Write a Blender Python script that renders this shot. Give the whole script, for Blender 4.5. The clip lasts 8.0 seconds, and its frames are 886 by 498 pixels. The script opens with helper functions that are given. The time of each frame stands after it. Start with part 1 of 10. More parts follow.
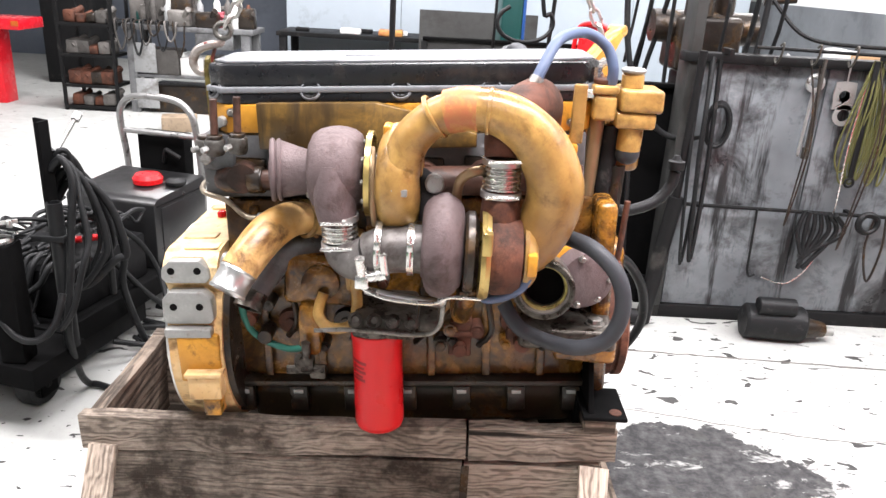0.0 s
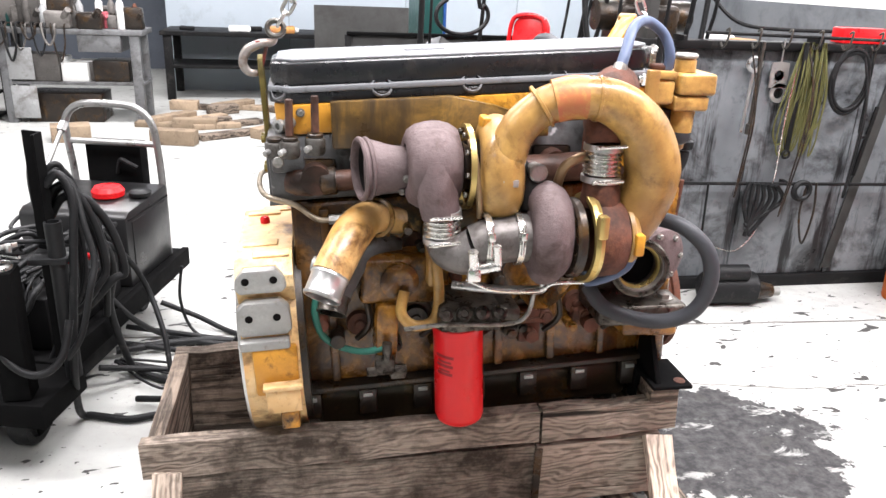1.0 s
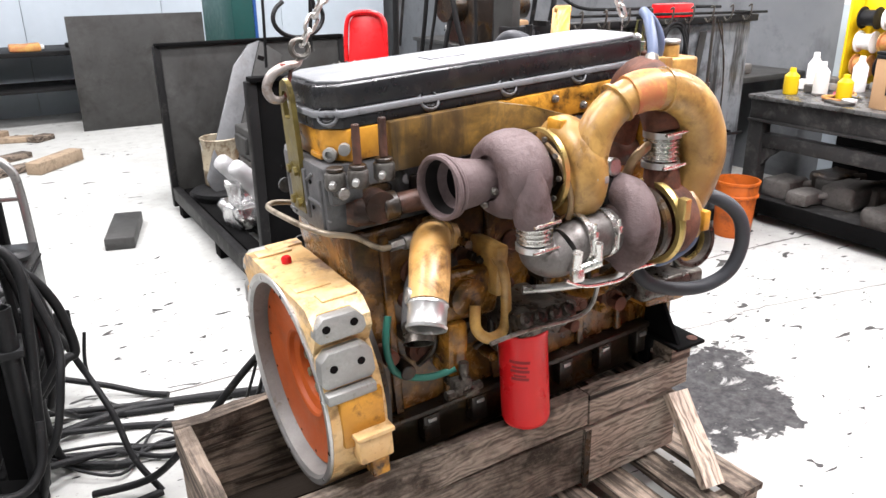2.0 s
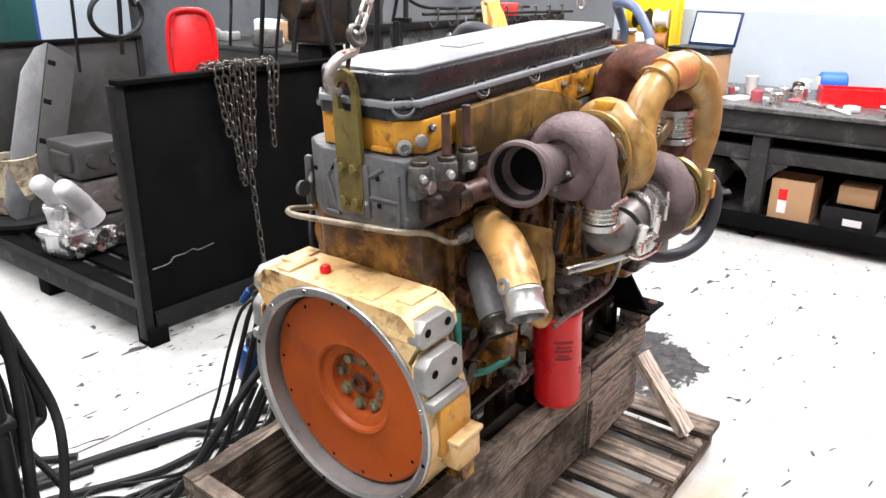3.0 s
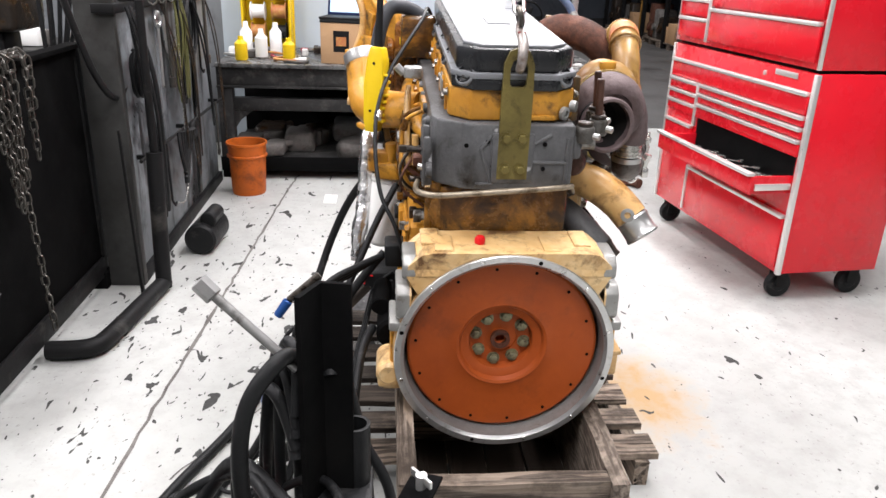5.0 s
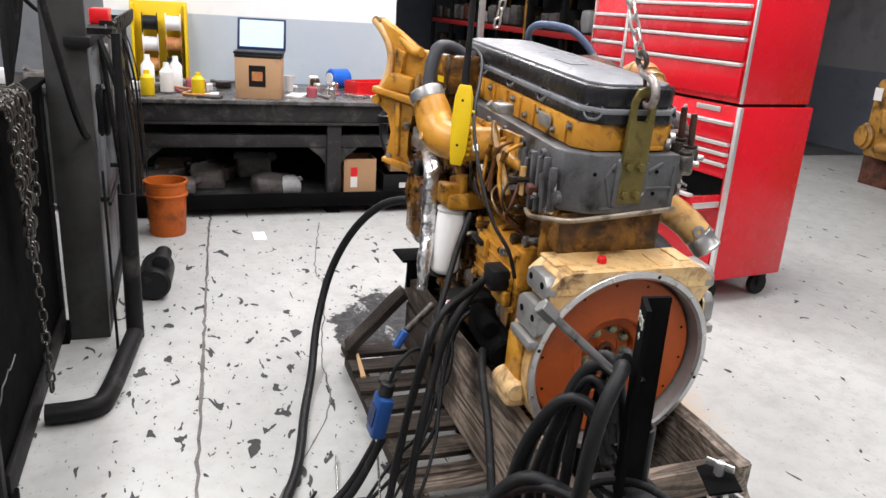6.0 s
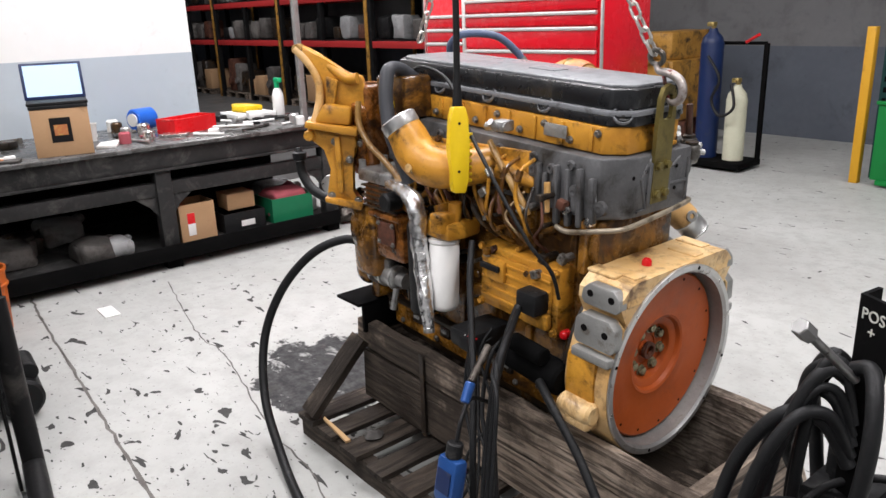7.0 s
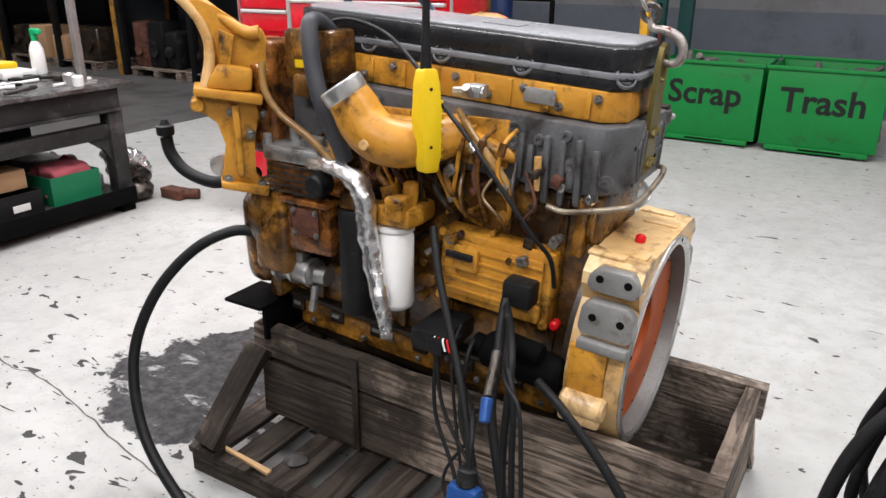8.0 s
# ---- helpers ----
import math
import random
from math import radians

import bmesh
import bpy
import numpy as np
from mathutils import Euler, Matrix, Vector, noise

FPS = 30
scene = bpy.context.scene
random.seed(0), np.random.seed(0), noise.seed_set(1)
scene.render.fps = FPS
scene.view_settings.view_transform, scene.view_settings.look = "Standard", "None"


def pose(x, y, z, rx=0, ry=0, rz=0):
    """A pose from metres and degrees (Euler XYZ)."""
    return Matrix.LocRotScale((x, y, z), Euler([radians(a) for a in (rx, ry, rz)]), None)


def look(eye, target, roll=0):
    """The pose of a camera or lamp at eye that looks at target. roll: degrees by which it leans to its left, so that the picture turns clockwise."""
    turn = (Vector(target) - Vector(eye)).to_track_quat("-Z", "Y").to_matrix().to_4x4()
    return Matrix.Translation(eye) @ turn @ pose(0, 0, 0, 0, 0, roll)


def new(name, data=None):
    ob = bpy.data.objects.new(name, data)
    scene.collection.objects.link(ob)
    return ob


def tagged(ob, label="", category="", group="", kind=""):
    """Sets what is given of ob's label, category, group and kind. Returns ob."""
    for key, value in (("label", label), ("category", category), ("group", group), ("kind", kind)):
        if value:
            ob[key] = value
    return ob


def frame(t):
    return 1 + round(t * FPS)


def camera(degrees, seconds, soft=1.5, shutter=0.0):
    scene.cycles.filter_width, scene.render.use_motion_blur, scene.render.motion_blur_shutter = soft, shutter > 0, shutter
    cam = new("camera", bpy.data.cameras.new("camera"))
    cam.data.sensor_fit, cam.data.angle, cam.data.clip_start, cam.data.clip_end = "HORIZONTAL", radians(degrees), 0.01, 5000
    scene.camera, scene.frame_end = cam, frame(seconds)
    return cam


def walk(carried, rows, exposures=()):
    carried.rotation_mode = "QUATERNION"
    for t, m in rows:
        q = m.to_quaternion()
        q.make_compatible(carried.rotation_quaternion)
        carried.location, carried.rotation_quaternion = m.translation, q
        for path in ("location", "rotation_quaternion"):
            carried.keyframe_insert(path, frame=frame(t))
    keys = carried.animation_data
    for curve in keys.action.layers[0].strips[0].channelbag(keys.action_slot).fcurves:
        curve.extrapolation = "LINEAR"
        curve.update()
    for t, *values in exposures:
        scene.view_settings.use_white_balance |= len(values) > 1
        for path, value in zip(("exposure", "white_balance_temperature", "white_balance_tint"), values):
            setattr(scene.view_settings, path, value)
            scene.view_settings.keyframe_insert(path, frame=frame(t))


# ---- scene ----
cam = camera(61.2, 8.0)
PATH = [
    (0, (0.6, -1.974, 1.556), (0.602, -0.097, 0.864), 3.1),
    (0.5, (0.328, -2.02, 1.544), (0.537, -0.158, 0.844), 2.1),
    (1, (0.079, -1.947, 1.529), (0.432, -0.103, 0.84), 2.4),
    (1.2, (-0.023, -1.887, 1.517), (0.415, -0.057, 0.84), 0.9),
    (2.3, (-0.826, -1.504, 1.555), (0.335, -0.041, 0.842), 0.9),
    (2.5, (-0.954, -1.405, 1.553), (0.322, -0.041, 0.836), 2.0),
    (3, (-1.136, -1.107, 1.502), (0.357, 0.035, 0.819), 0.7),
    (3.5, (-1.321, -0.802, 1.525), (0.308, 0.115, 0.815), 1.9),
    (3.9, (-1.504, -0.548, 1.53), (0.285, -0.003, 0.823), 3.7),
    (4, (-1.56, -0.481, 1.522), (0.247, -0.009, 0.808), 2.3),
    (4.5, (-1.708, -0.136, 1.506), (0.144, 0.06, 0.778), 4.2),
    (5, (-1.717, 0.296, 1.504), (0.141, 0.144, 0.78), 1.9),
    (5.2, (-1.731, 0.463, 1.51), (0.119, 0.2, 0.796), 3.8),
    (6.3, (-1.56, 1.304, 1.488), (0.134, 0.434, 0.877), 0.3),
    (6.5, (-1.43, 1.409, 1.507), (0.168, 0.378, 0.889), -2.1),
    (7, (-1.142, 1.648, 1.512), (0.341, 0.447, 0.912), -2.1),
    (7.5, (-0.816, 1.836, 1.533), (0.289, 0.308, 0.866), 0.3),
    (7.6, (-0.744, 1.862, 1.532), (0.284, 0.289, 0.849), 1.1),
    (8, (-0.494, 1.77, 1.498), (0.46, 0.166, 0.778), 0.3),
]
walk(cam, [(t, look(eye, target, roll)) for t, eye, target, roll in PATH], [(0, 0.92), (1.2, 0.84), (2.5, 0.64), (3.5, 0.52), (4.5, 0.31), (5.2, 0.16), (6.5, -0.14), (8.0, -0.1)])

# ---- world and lights ----
world = bpy.data.worlds.new("workshop_world")
scene.world = world
world.use_nodes = True
sky = world.node_tree.nodes.new("ShaderNodeTexSky")
sky.sky_type, sky.sun_disc, sky.sun_elevation, sky.sun_rotation = "NISHITA", False, radians(35), radians(120)
world.node_tree.links.new(sky.outputs[0], world.node_tree.nodes["Background"].inputs[0])
world.node_tree.nodes["Background"].inputs[1].default_value = 0.1

# rows of ceiling lamps: x, y, length, watts
# the last two are unseen lamps added to brighten the storeroom
LAMPS = [(-2.2, 0.4, 2.4, 150), (1.0, -1.3, 2.4, 185), (1.0, 2.2, 2.4, 165), (-1.5, 5.2, 2.4, 200),
         (3.6, -0.4, 2.4, 165), (0.2, -4.6, 2.4, 46), (4.0, 5.2, 2.4, 170), (-4.6, -2.5, 2.4, 55), (7.6, -2.6, 2.4, 165), (12.6, -2.6, 2.4, 150)]
LAMP_Z = 4.3
for lx, ly, ln, watts in LAMPS:
    ld = bpy.data.lights.new("ceiling_lamp", "AREA")
    ld.shape, ld.size, ld.size_y, ld.energy, ld.color = "RECTANGLE", ln, 0.5, watts, (1.0, 0.965, 0.995)
    lo = new("ceiling_lamp_light", ld)
    lo.matrix_world = pose(lx, ly, LAMP_Z - 0.02)

# ---- helpers for meshes ----
WORLD_OF = {}


def thing(name, x, y, z, label, category, group="", kind="", turn=0):
    """An empty at the base of a thing."""
    ob = new(name)
    ob.empty_display_size = 0.05
    ob.matrix_basis = pose(x, y, z, 0, 0, turn)
    WORLD_OF[ob] = ob.matrix_basis.copy()
    return tagged(ob, label, category, group, kind)


def mesh_of(name, bm, material, smooth=38):
    me = bpy.data.meshes.new(name)
    bmesh.ops.recalc_face_normals(bm, faces=bm.faces)
    if smooth:
        lim = radians(smooth)
        for f in bm.faces:
            f.smooth = True
        for e in bm.edges:
            if len(e.link_faces) != 2 or e.calc_face_angle(0.0) > lim:
                e.smooth = False
    bm.to_mesh(me)
    bm.free()
    me.materials.append(material)
    return me


def part(name, bm, material, parent, label="", smooth=38):
    """One mesh, given in world metres, as a part of parent."""
    base = WORLD_OF[parent]
    bm.transform(base.inverted())
    ob = new(name, mesh_of(name, bm, material, smooth))
    ob.parent = parent
    WORLD_OF[ob] = base
    if label:
        ob["label"] = label
    return ob


def solo(name, bm, material, label, category="", kind="", group="", smooth=38):
    """One mesh that is a thing of its own, with its origin at its base."""
    vs = [v.co for v in bm.verts]
    lo = [min(c[i] for c in vs) for i in range(3)]
    hi = [max(c[i] for c in vs) for i in range(3)]
    base = Vector(((lo[0] + hi[0]) / 2, (lo[1] + hi[1]) / 2, lo[2]))
    bm.transform(Matrix.Translation(-base))
    ob = new(name, mesh_of(name, bm, material, smooth))
    ob.location = base
    WORLD_OF[ob] = Matrix.Translation(base)
    return tagged(ob, label, category, group, kind)


def same_part(name, me, m, parent, label=""):
    """A part on shared mesh data at the pose m (world)."""
    ob = new(name, me)
    ob.parent = parent
    ob.matrix_local = WORLD_OF[parent].inverted() @ m
    WORLD_OF[ob] = m
    if label:
        ob["label"] = label
    return ob


def join(*bms):
    out = bms[0]
    for b in bms[1:]:
        tmp = bpy.data.meshes.new("tmp")
        b.to_mesh(tmp)
        b.free()
        out.from_mesh(tmp)
        bpy.data.meshes.remove(tmp)
    return out


def moved(bm, m):
    bm.transform(m)
    return bm


def box(x0, x1, y0, y1, z0, z1, bevel=0.0, seg=2):
    bm = bmesh.new()
    bmesh.ops.create_cube(bm, size=1)
    bm.transform(Matrix.Translation(((x0 + x1) / 2, (y0 + y1) / 2, (z0 + z1) / 2)) @ Matrix.Diagonal((abs(x1 - x0), abs(y1 - y0), abs(z1 - z0), 1)))
    if bevel:
        bmesh.ops.bevel(bm, geom=bm.edges[:], offset=bevel, segments=seg, affect="EDGES", profile=0.5)
    return bm


def block(cx, cy, cz, sx, sy, sz, m=None, bevel=0.0, seg=2):
    bm = box(-sx / 2, sx / 2, -sy / 2, sy / 2, -sz / 2, sz / 2, bevel, seg)
    return moved(bm, Matrix.Translation((cx, cy, cz)) @ (m or Matrix.Identity(4)))


def axis_to(p, d):
    """A pose at p whose z runs along d."""
    return Matrix.Translation(p) @ Vector(d).to_track_quat("Z", "Y").to_matrix().to_4x4()


def lathe(profile, p=(0, 0, 0), d=(0, 0, 1), n=32):
    """A turned body: (radius, height) rows along d from p; closed where the radius is 0."""
    bm = bmesh.new()
    rings = []
    for r, h in profile:
        if r < 1e-6:
            rings.append([bm.verts.new((0, 0, h))])
        else:
            rings.append([bm.verts.new((r * math.cos(2 * math.pi * i / n), r * math.sin(2 * math.pi * i / n), h)) for i in range(n)])
    for a, b in zip(rings, rings[1:]):
        for i in range(n):
            j = (i + 1) % n
            if len(a) == 1 and len(b) == 1:
                break
            if len(a) == 1:
                bm.faces.new((a[0], b[j], b[i]))
            elif len(b) == 1:
                bm.faces.new((a[i], a[j], b[0]))
            else:
                bm.faces.new((a[i], a[j], b[j], b[i]))
    return moved(bm, axis_to(p, d))


def rod(a, b, r, r2=None, n=16, bevel=0.0):
    """A solid bar from a to b."""
    a, b = Vector(a), Vector(b)
    h = (b - a).length
    r2 = r if r2 is None else r2
    c = min(bevel, r * 0.5)
    prof = [(0, 0), (r - c, 0), (r, c), (r2, h - c), (r2 - c, h), (0, h)] if c else [(0, 0), (r, 0), (r2, h), (0, h)]
    return lathe(prof, a, b - a, n)


def glide(points, steps=8, closed=False):
    """A smooth line through points (Catmull-Rom), each a 3-tuple or with more values."""
    pts = [np.array(p, float) for p in points]
    n = len(pts)
    out = []
    for i in range(n if closed else n - 1):
        if closed:
            p0, p1, p2, p3 = pts[i - 1], pts[i], pts[(i + 1) % n], pts[(i + 2) % n]
        else:
            p0, p1, p2, p3 = pts[max(i - 1, 0)], pts[i], pts[i + 1], pts[min(i + 2, n - 1)]
        for k in range(steps):
            t = k / steps
            out.append(0.5 * (2 * p1 + (p2 - p0) * t + (2 * p0 - 5 * p1 + 4 * p2 - p3) * t * t + (3 * p1 - p0 - 3 * p2 + p3) * t ** 3))
    if not closed:
        out.append(pts[-1])
    return out


def tube(points, r=0.02, n=12, steps=8, hollow=0.0, smooth=True, caps=True):
    """A round pipe through points; a fourth value of a point is its radius there. hollow: the wall's thickness at open ends."""
    pts = [tuple(p) if len(p) == 4 else (*p, r) for p in points]
    line = glide(pts, steps) if smooth and len(pts) > 2 else [np.array(p, float) for p in pts]
    bm = bmesh.new()
    rings, inner = [], []
    ref = None
    for i, p in enumerate(line):
        a, b = line[max(i - 1, 0)][:3], line[min(i + 1, len(line) - 1)][:3]
        t = Vector(b - a).normalized()
        if ref is None:
            ref = t.orthogonal().normalized()
        ref = (ref - t * ref.dot(t)).normalized()
        side = t.cross(ref)
        c = Vector(p[:3])
        for store, rad in ((rings, p[3]), (inner, p[3] - hollow)):
            if store is inner and not hollow:
                continue
            store.append([bm.verts.new(c + (ref * math.cos(2 * math.pi * k / n) + side * math.sin(2 * math.pi * k / n)) * rad) for k in range(n)])
    for rr in (rings, inner):
        for a, b in zip(rr, rr[1:]):
            for k in range(n):
                bm.faces.new((a[k], a[(k + 1) % n], b[(k + 1) % n], b[k]))
    if hollow:
        for e in (0, -1):
            for k in range(n):
                bm.faces.new((rings[e][k], rings[e][(k + 1) % n], inner[e][(k + 1) % n], inner[e][k]))
    elif caps:
        bm.faces.new(rings[0])
        bm.faces.new(rings[-1])
    return bm


def slab(outline, z0, z1, bevel=0.0, m=None):
    """A prism: a flat outline (x, y) pulled from z0 to z1."""
    bm = bmesh.new()
    lo = [bm.verts.new((x, y, z0)) for x, y in outline]
    hi = [bm.verts.new((x, y, z1)) for x, y in outline]
    bm.faces.new(lo[::-1])
    bm.faces.new(hi)
    n = len(lo)
    for i in range(n):
        bm.faces.new((lo[i], lo[(i + 1) % n], hi[(i + 1) % n], hi[i]))
    if bevel:
        bmesh.ops.bevel(bm, geom=bm.edges[:], offset=bevel, segments=2, affect="EDGES", profile=0.5)
    return moved(bm, m) if m else bm


def ring_plate(outline, hole, z0, z1, m=None):
    """A plate with a hole: both outlines have the same number of corners."""
    bm = bmesh.new()
    n = len(outline)
    rows = [[bm.verts.new((x, y, z)) for x, y in o] for o, z in ((outline, z0), (outline, z1), (hole, z1), (hole, z0))]
    for a, b in zip(rows, rows[1:] + rows[:1]):
        for i in range(n):
            bm.faces.new((a[i], a[(i + 1) % n], b[(i + 1) % n], b[i]))
    return moved(bm, m) if m else bm


def circle(r, n=32, cx=0.0, cy=0.0, start=0.0):
    return [(cx + r * math.cos(start + 2 * math.pi * i / n), cy + r * math.sin(start + 2 * math.pi * i / n)) for i in range(n)]


def rough(bm, amount, scale=8.0, cuts=0):
    """Uneven surface, as worn or cast bodies have."""
    if cuts:
        bmesh.ops.subdivide_edges(bm, edges=bm.edges[:], cuts=cuts, use_grid_fill=True)
    bm.normal_update()
    for v in bm.verts:
        v.co += v.normal * noise.noise(v.co * scale) * amount
    return bm


def bolt(p, d, r=0.011, h=0.009, washer=True):
    """A hexagon bolt head on a washer."""
    prof = [(r * 1.35, 0), (r * 1.35, 0.0025), (0, 0.0025)] if washer else [(r, 0), (0, 0.001)]
    head = lathe([(r, 0.002), (r, h), (r * 0.8, h + 0.0015), (0, h + 0.0015)], p, d, 6)
    return join(lathe([(0, 0), *prof], p, d, 12), head)


def bar_text(words, size, m, material, name, parent, label="", depth=0.002, bend=0.0):
    """Words as thin raised letters in the built-in font."""
    cu = bpy.data.curves.new(name, "FONT")
    cu.body, cu.size, cu.extrude, cu.resolution_u = words, size, depth, 3
    cu.align_x, cu.align_y = "CENTER", "CENTER"
    cu.offset = bend
    tmp = new("tmp", cu)
    me = bpy.data.meshes.new_from_object(tmp.evaluated_get(bpy.context.evaluated_depsgraph_get()))
    bpy.data.objects.remove(tmp)
    bpy.data.curves.remove(cu)
    me.materials.clear()
    me.materials.append(material)
    return same_part(name, me, m, parent, label)

# ---- materials ----
def wire(nt, a, b):
    nt.links.new(a, b)


def node(nt, kind, **values):
    n = nt.nodes.new(kind)
    for k, v in values.items():
        n.inputs[k.replace("_", " ")].default_value = v
    return n


def ramp(nt, source, lo, hi, c0=(0, 0, 0, 1), c1=(1, 1, 1, 1)):
    n = nt.nodes.new("ShaderNodeValToRGB")
    n.color_ramp.elements[0].position, n.color_ramp.elements[1].position = lo, hi
    n.color_ramp.elements[0].color, n.color_ramp.elements[1].color = c0, c1
    wire(nt, source, n.inputs[0])
    return n.outputs[0]


def mix(nt, fac, a, b, kind="MIX"):
    n = nt.nodes.new("ShaderNodeMix")
    n.data_type, n.blend_type = "RGBA", kind
    for s, v in ((n.inputs[0], fac), (n.inputs[6], a), (n.inputs[7], b)):
        if isinstance(v, (int, float)):
            s.default_value = v
        elif isinstance(v, tuple):
            s.default_value = (*v, 1) if len(v) == 3 else v
        else:
            wire(nt, v, s)
    return n.outputs[2]


def noise_of(nt, co, scale, detail=4.0, rough_=0.6, stretch=None, distort=0.0):
    if stretch:
        mp = nt.nodes.new("ShaderNodeMapping")
        mp.inputs[3].default_value = stretch
        wire(nt, co, mp.inputs[0])
        co = mp.outputs[0]
    n = node(nt, "ShaderNodeTexNoise", Scale=scale, Detail=detail, Roughness=rough_, Distortion=distort)
    wire(nt, co, n.inputs[0])
    return n.outputs[0]


def surface(name, base, dark=None, rough_=0.5, metal=0.0, grain=60.0, stain=None, stain_scale=6.0, stain_at=(0.52, 0.68), bump=0.15,
            vary=0.25, streaks=None, coat=0.0, rough_vary=0.15, random_tint=0.0, grain_stretch=None, specks=None, gloss=0.3):
    """A painted, cast or worn surface: fine grain, broad tone, patches of dirt, relief."""
    ma = bpy.data.materials.new(name)
    ma.use_nodes = True
    nt = ma.node_tree
    bs = nt.nodes["Principled BSDF"]
    tc = nt.nodes.new("ShaderNodeTexCoord")
    geo = nt.nodes.new("ShaderNodeNewGeometry")
    co = geo.outputs[0]
    dark = dark or tuple(c * 0.6 for c in base)
    fine = noise_of(nt, co, grain, 5, 0.65, grain_stretch)
    broad = noise_of(nt, co, grain / 9, 4, 0.6)
    col = mix(nt, ramp(nt, broad, 0.35, 0.7), base, tuple(b + (d - b) * vary * 1.6 for b, d in zip(base, dark)))
    col = mix(nt, ramp(nt, fine, 0.38, 0.72), col, tuple(b + (d - b) * vary for b, d in zip(base, dark)))
    wet = None
    if stain:
        n1 = noise_of(nt, co, stain_scale, 6, 0.68, None, 0.4)
        wet = ramp(nt, n1, *stain_at)
        col = mix(nt, wet, col, stain)
        small = ramp(nt, noise_of(nt, co, stain_scale * 3.1, 5, 0.68, None, 0.25), stain_at[0] + 0.05, stain_at[1] + 0.10)
        col = mix(nt, small, col, tuple((a * 2 + b) / 3 for a, b in zip(stain, dark)))
    if streaks:
        sc, sscale, lo, hi = streaks
        f = ramp(nt, noise_of(nt, co, sscale, 5, 0.7, (1, 1, 0.12)), lo, hi)
        col = mix(nt, f, col, sc)
    if specks:
        sc, sscale, lo, hi = specks
        f = ramp(nt, noise_of(nt, co, sscale, 3, 0.5), lo, hi)
        col = mix(nt, f, col, sc)
    if random_tint:
        oi = nt.nodes.new("ShaderNodeObjectInfo")
        hs = nt.nodes.new("ShaderNodeHueSaturation")
        mr = nt.nodes.new("ShaderNodeMapRange")
        mr.inputs[3].default_value, mr.inputs[4].default_value = 1 - random_tint, 1 + random_tint
        wire(nt, oi.outputs["Random"], mr.inputs[0])
        wire(nt, mr.outputs[0], hs.inputs["Value"])
        wire(nt, col, hs.inputs["Color"])
        col = hs.outputs[0]
    wire(nt, col, bs.inputs["Base Color"])
    bs.inputs["Metallic"].default_value = metal
    bs.inputs["Specular IOR Level"].default_value = gloss
    mr = nt.nodes.new("ShaderNodeMapRange")
    mr.inputs[3].default_value, mr.inputs[4].default_value = max(rough_ - rough_vary, 0.03), min(rough_ + rough_vary, 1)
    wire(nt, noise_of(nt, co, grain / 3, 4, 0.6), mr.inputs[0])
    if wet is not None and rough_ < 0.55:
        sub = nt.nodes.new("ShaderNodeMath")
        sub.operation = "MULTIPLY_ADD"
        sub.inputs[1].default_value = -0.14
        sub.use_clamp = True
        wire(nt, wet, sub.inputs[0])
        wire(nt, mr.outputs[0], sub.inputs[2])
        wire(nt, sub.outputs[0], bs.inputs["Roughness"])
    else:
        wire(nt, mr.outputs[0], bs.inputs["Roughness"])
    if coat:
        bs.inputs["Coat Weight"].default_value = coat
        bs.inputs["Coat Roughness"].default_value = 0.15
    if bump:
        bp = node(nt, "ShaderNodeBump", Strength=bump, Distance=0.004)
        wire(nt, fine, bp.inputs["Height"])
        wire(nt, bp.outputs[0], bs.inputs["Normal"])
    return ma


YEL = (0.61, 0.30, 0.035)
OIL = (0.035, 0.018, 0.008)
M_YELLOW = surface("yellow_paint", YEL, (0.33, 0.13, 0.012), 0.4, 0, 70, OIL, 9, (0.52, 0.66), 0.18, 0.5, gloss=0.4)
M_YELLOW_OILY = surface("oily_yellow_paint", (0.52, 0.24, 0.03), (0.17, 0.07, 0.01), 0.32, 0, 55, OIL, 8, (0.42, 0.58), 0.35, 0.8, gloss=0.45)
M_YELLOW_GRIMY = surface("grimy_yellow_paint", (0.45, 0.208, 0.029), (0.14, 0.06, 0.012), 0.32, 0, 55, OIL, 8, (0.40, 0.56), 0.35, 0.8, gloss=0.45)
M_YELLOW_PALE = surface("worn_cream_yellow_paint", (0.76, 0.59, 0.33), (0.52, 0.28, 0.08), 0.4, 0, 30, (0.12, 0.055, 0.018), 10, (0.51, 0.66), 0.25, 0.75, gloss=0.45)
M_YELLOW_PIPE = surface("heat_stained_yellow_paint", (0.54, 0.33, 0.095), (0.20, 0.10, 0.028), 0.36, 0, 34, (0.10, 0.05, 0.018), 8, (0.50, 0.70), 0.25, 0.8, gloss=0.5)
M_SHIELD = surface("browned_side_shield_paint", (0.32, 0.18, 0.035), (0.09, 0.052, 0.015), 0.42, 0, 22, (0.05, 0.03, 0.012), 7, (0.45, 0.62), 0.2, 0.9, gloss=0.35,
                   streaks=((0.045, 0.028, 0.012), 16, 0.5, 0.66))
M_SOOT = surface("dry_soot", (0.012, 0.011, 0.011), (0.02, 0.017, 0.016), 0.8, 0, 60, None, bump=0.1, gloss=0.08)
M_GREY_CAST = surface("grey_cast_iron", (0.135, 0.136, 0.14), (0.05, 0.05, 0.05), 0.45, 0.1, 80, (0.022, 0.019, 0.016), 9, (0.55, 0.7), 0.4, 0.6, specks=((0.42, 0.42, 0.43), 15, 0.685, 0.72))
M_BLACK_COVER = surface("black_composite", (0.013, 0.014, 0.016), (0.006, 0.006, 0.007), 0.3, 0, 120, (0.045, 0.04, 0.036), 10, (0.55, 0.75), 0.2, 0.5, gloss=0.4)
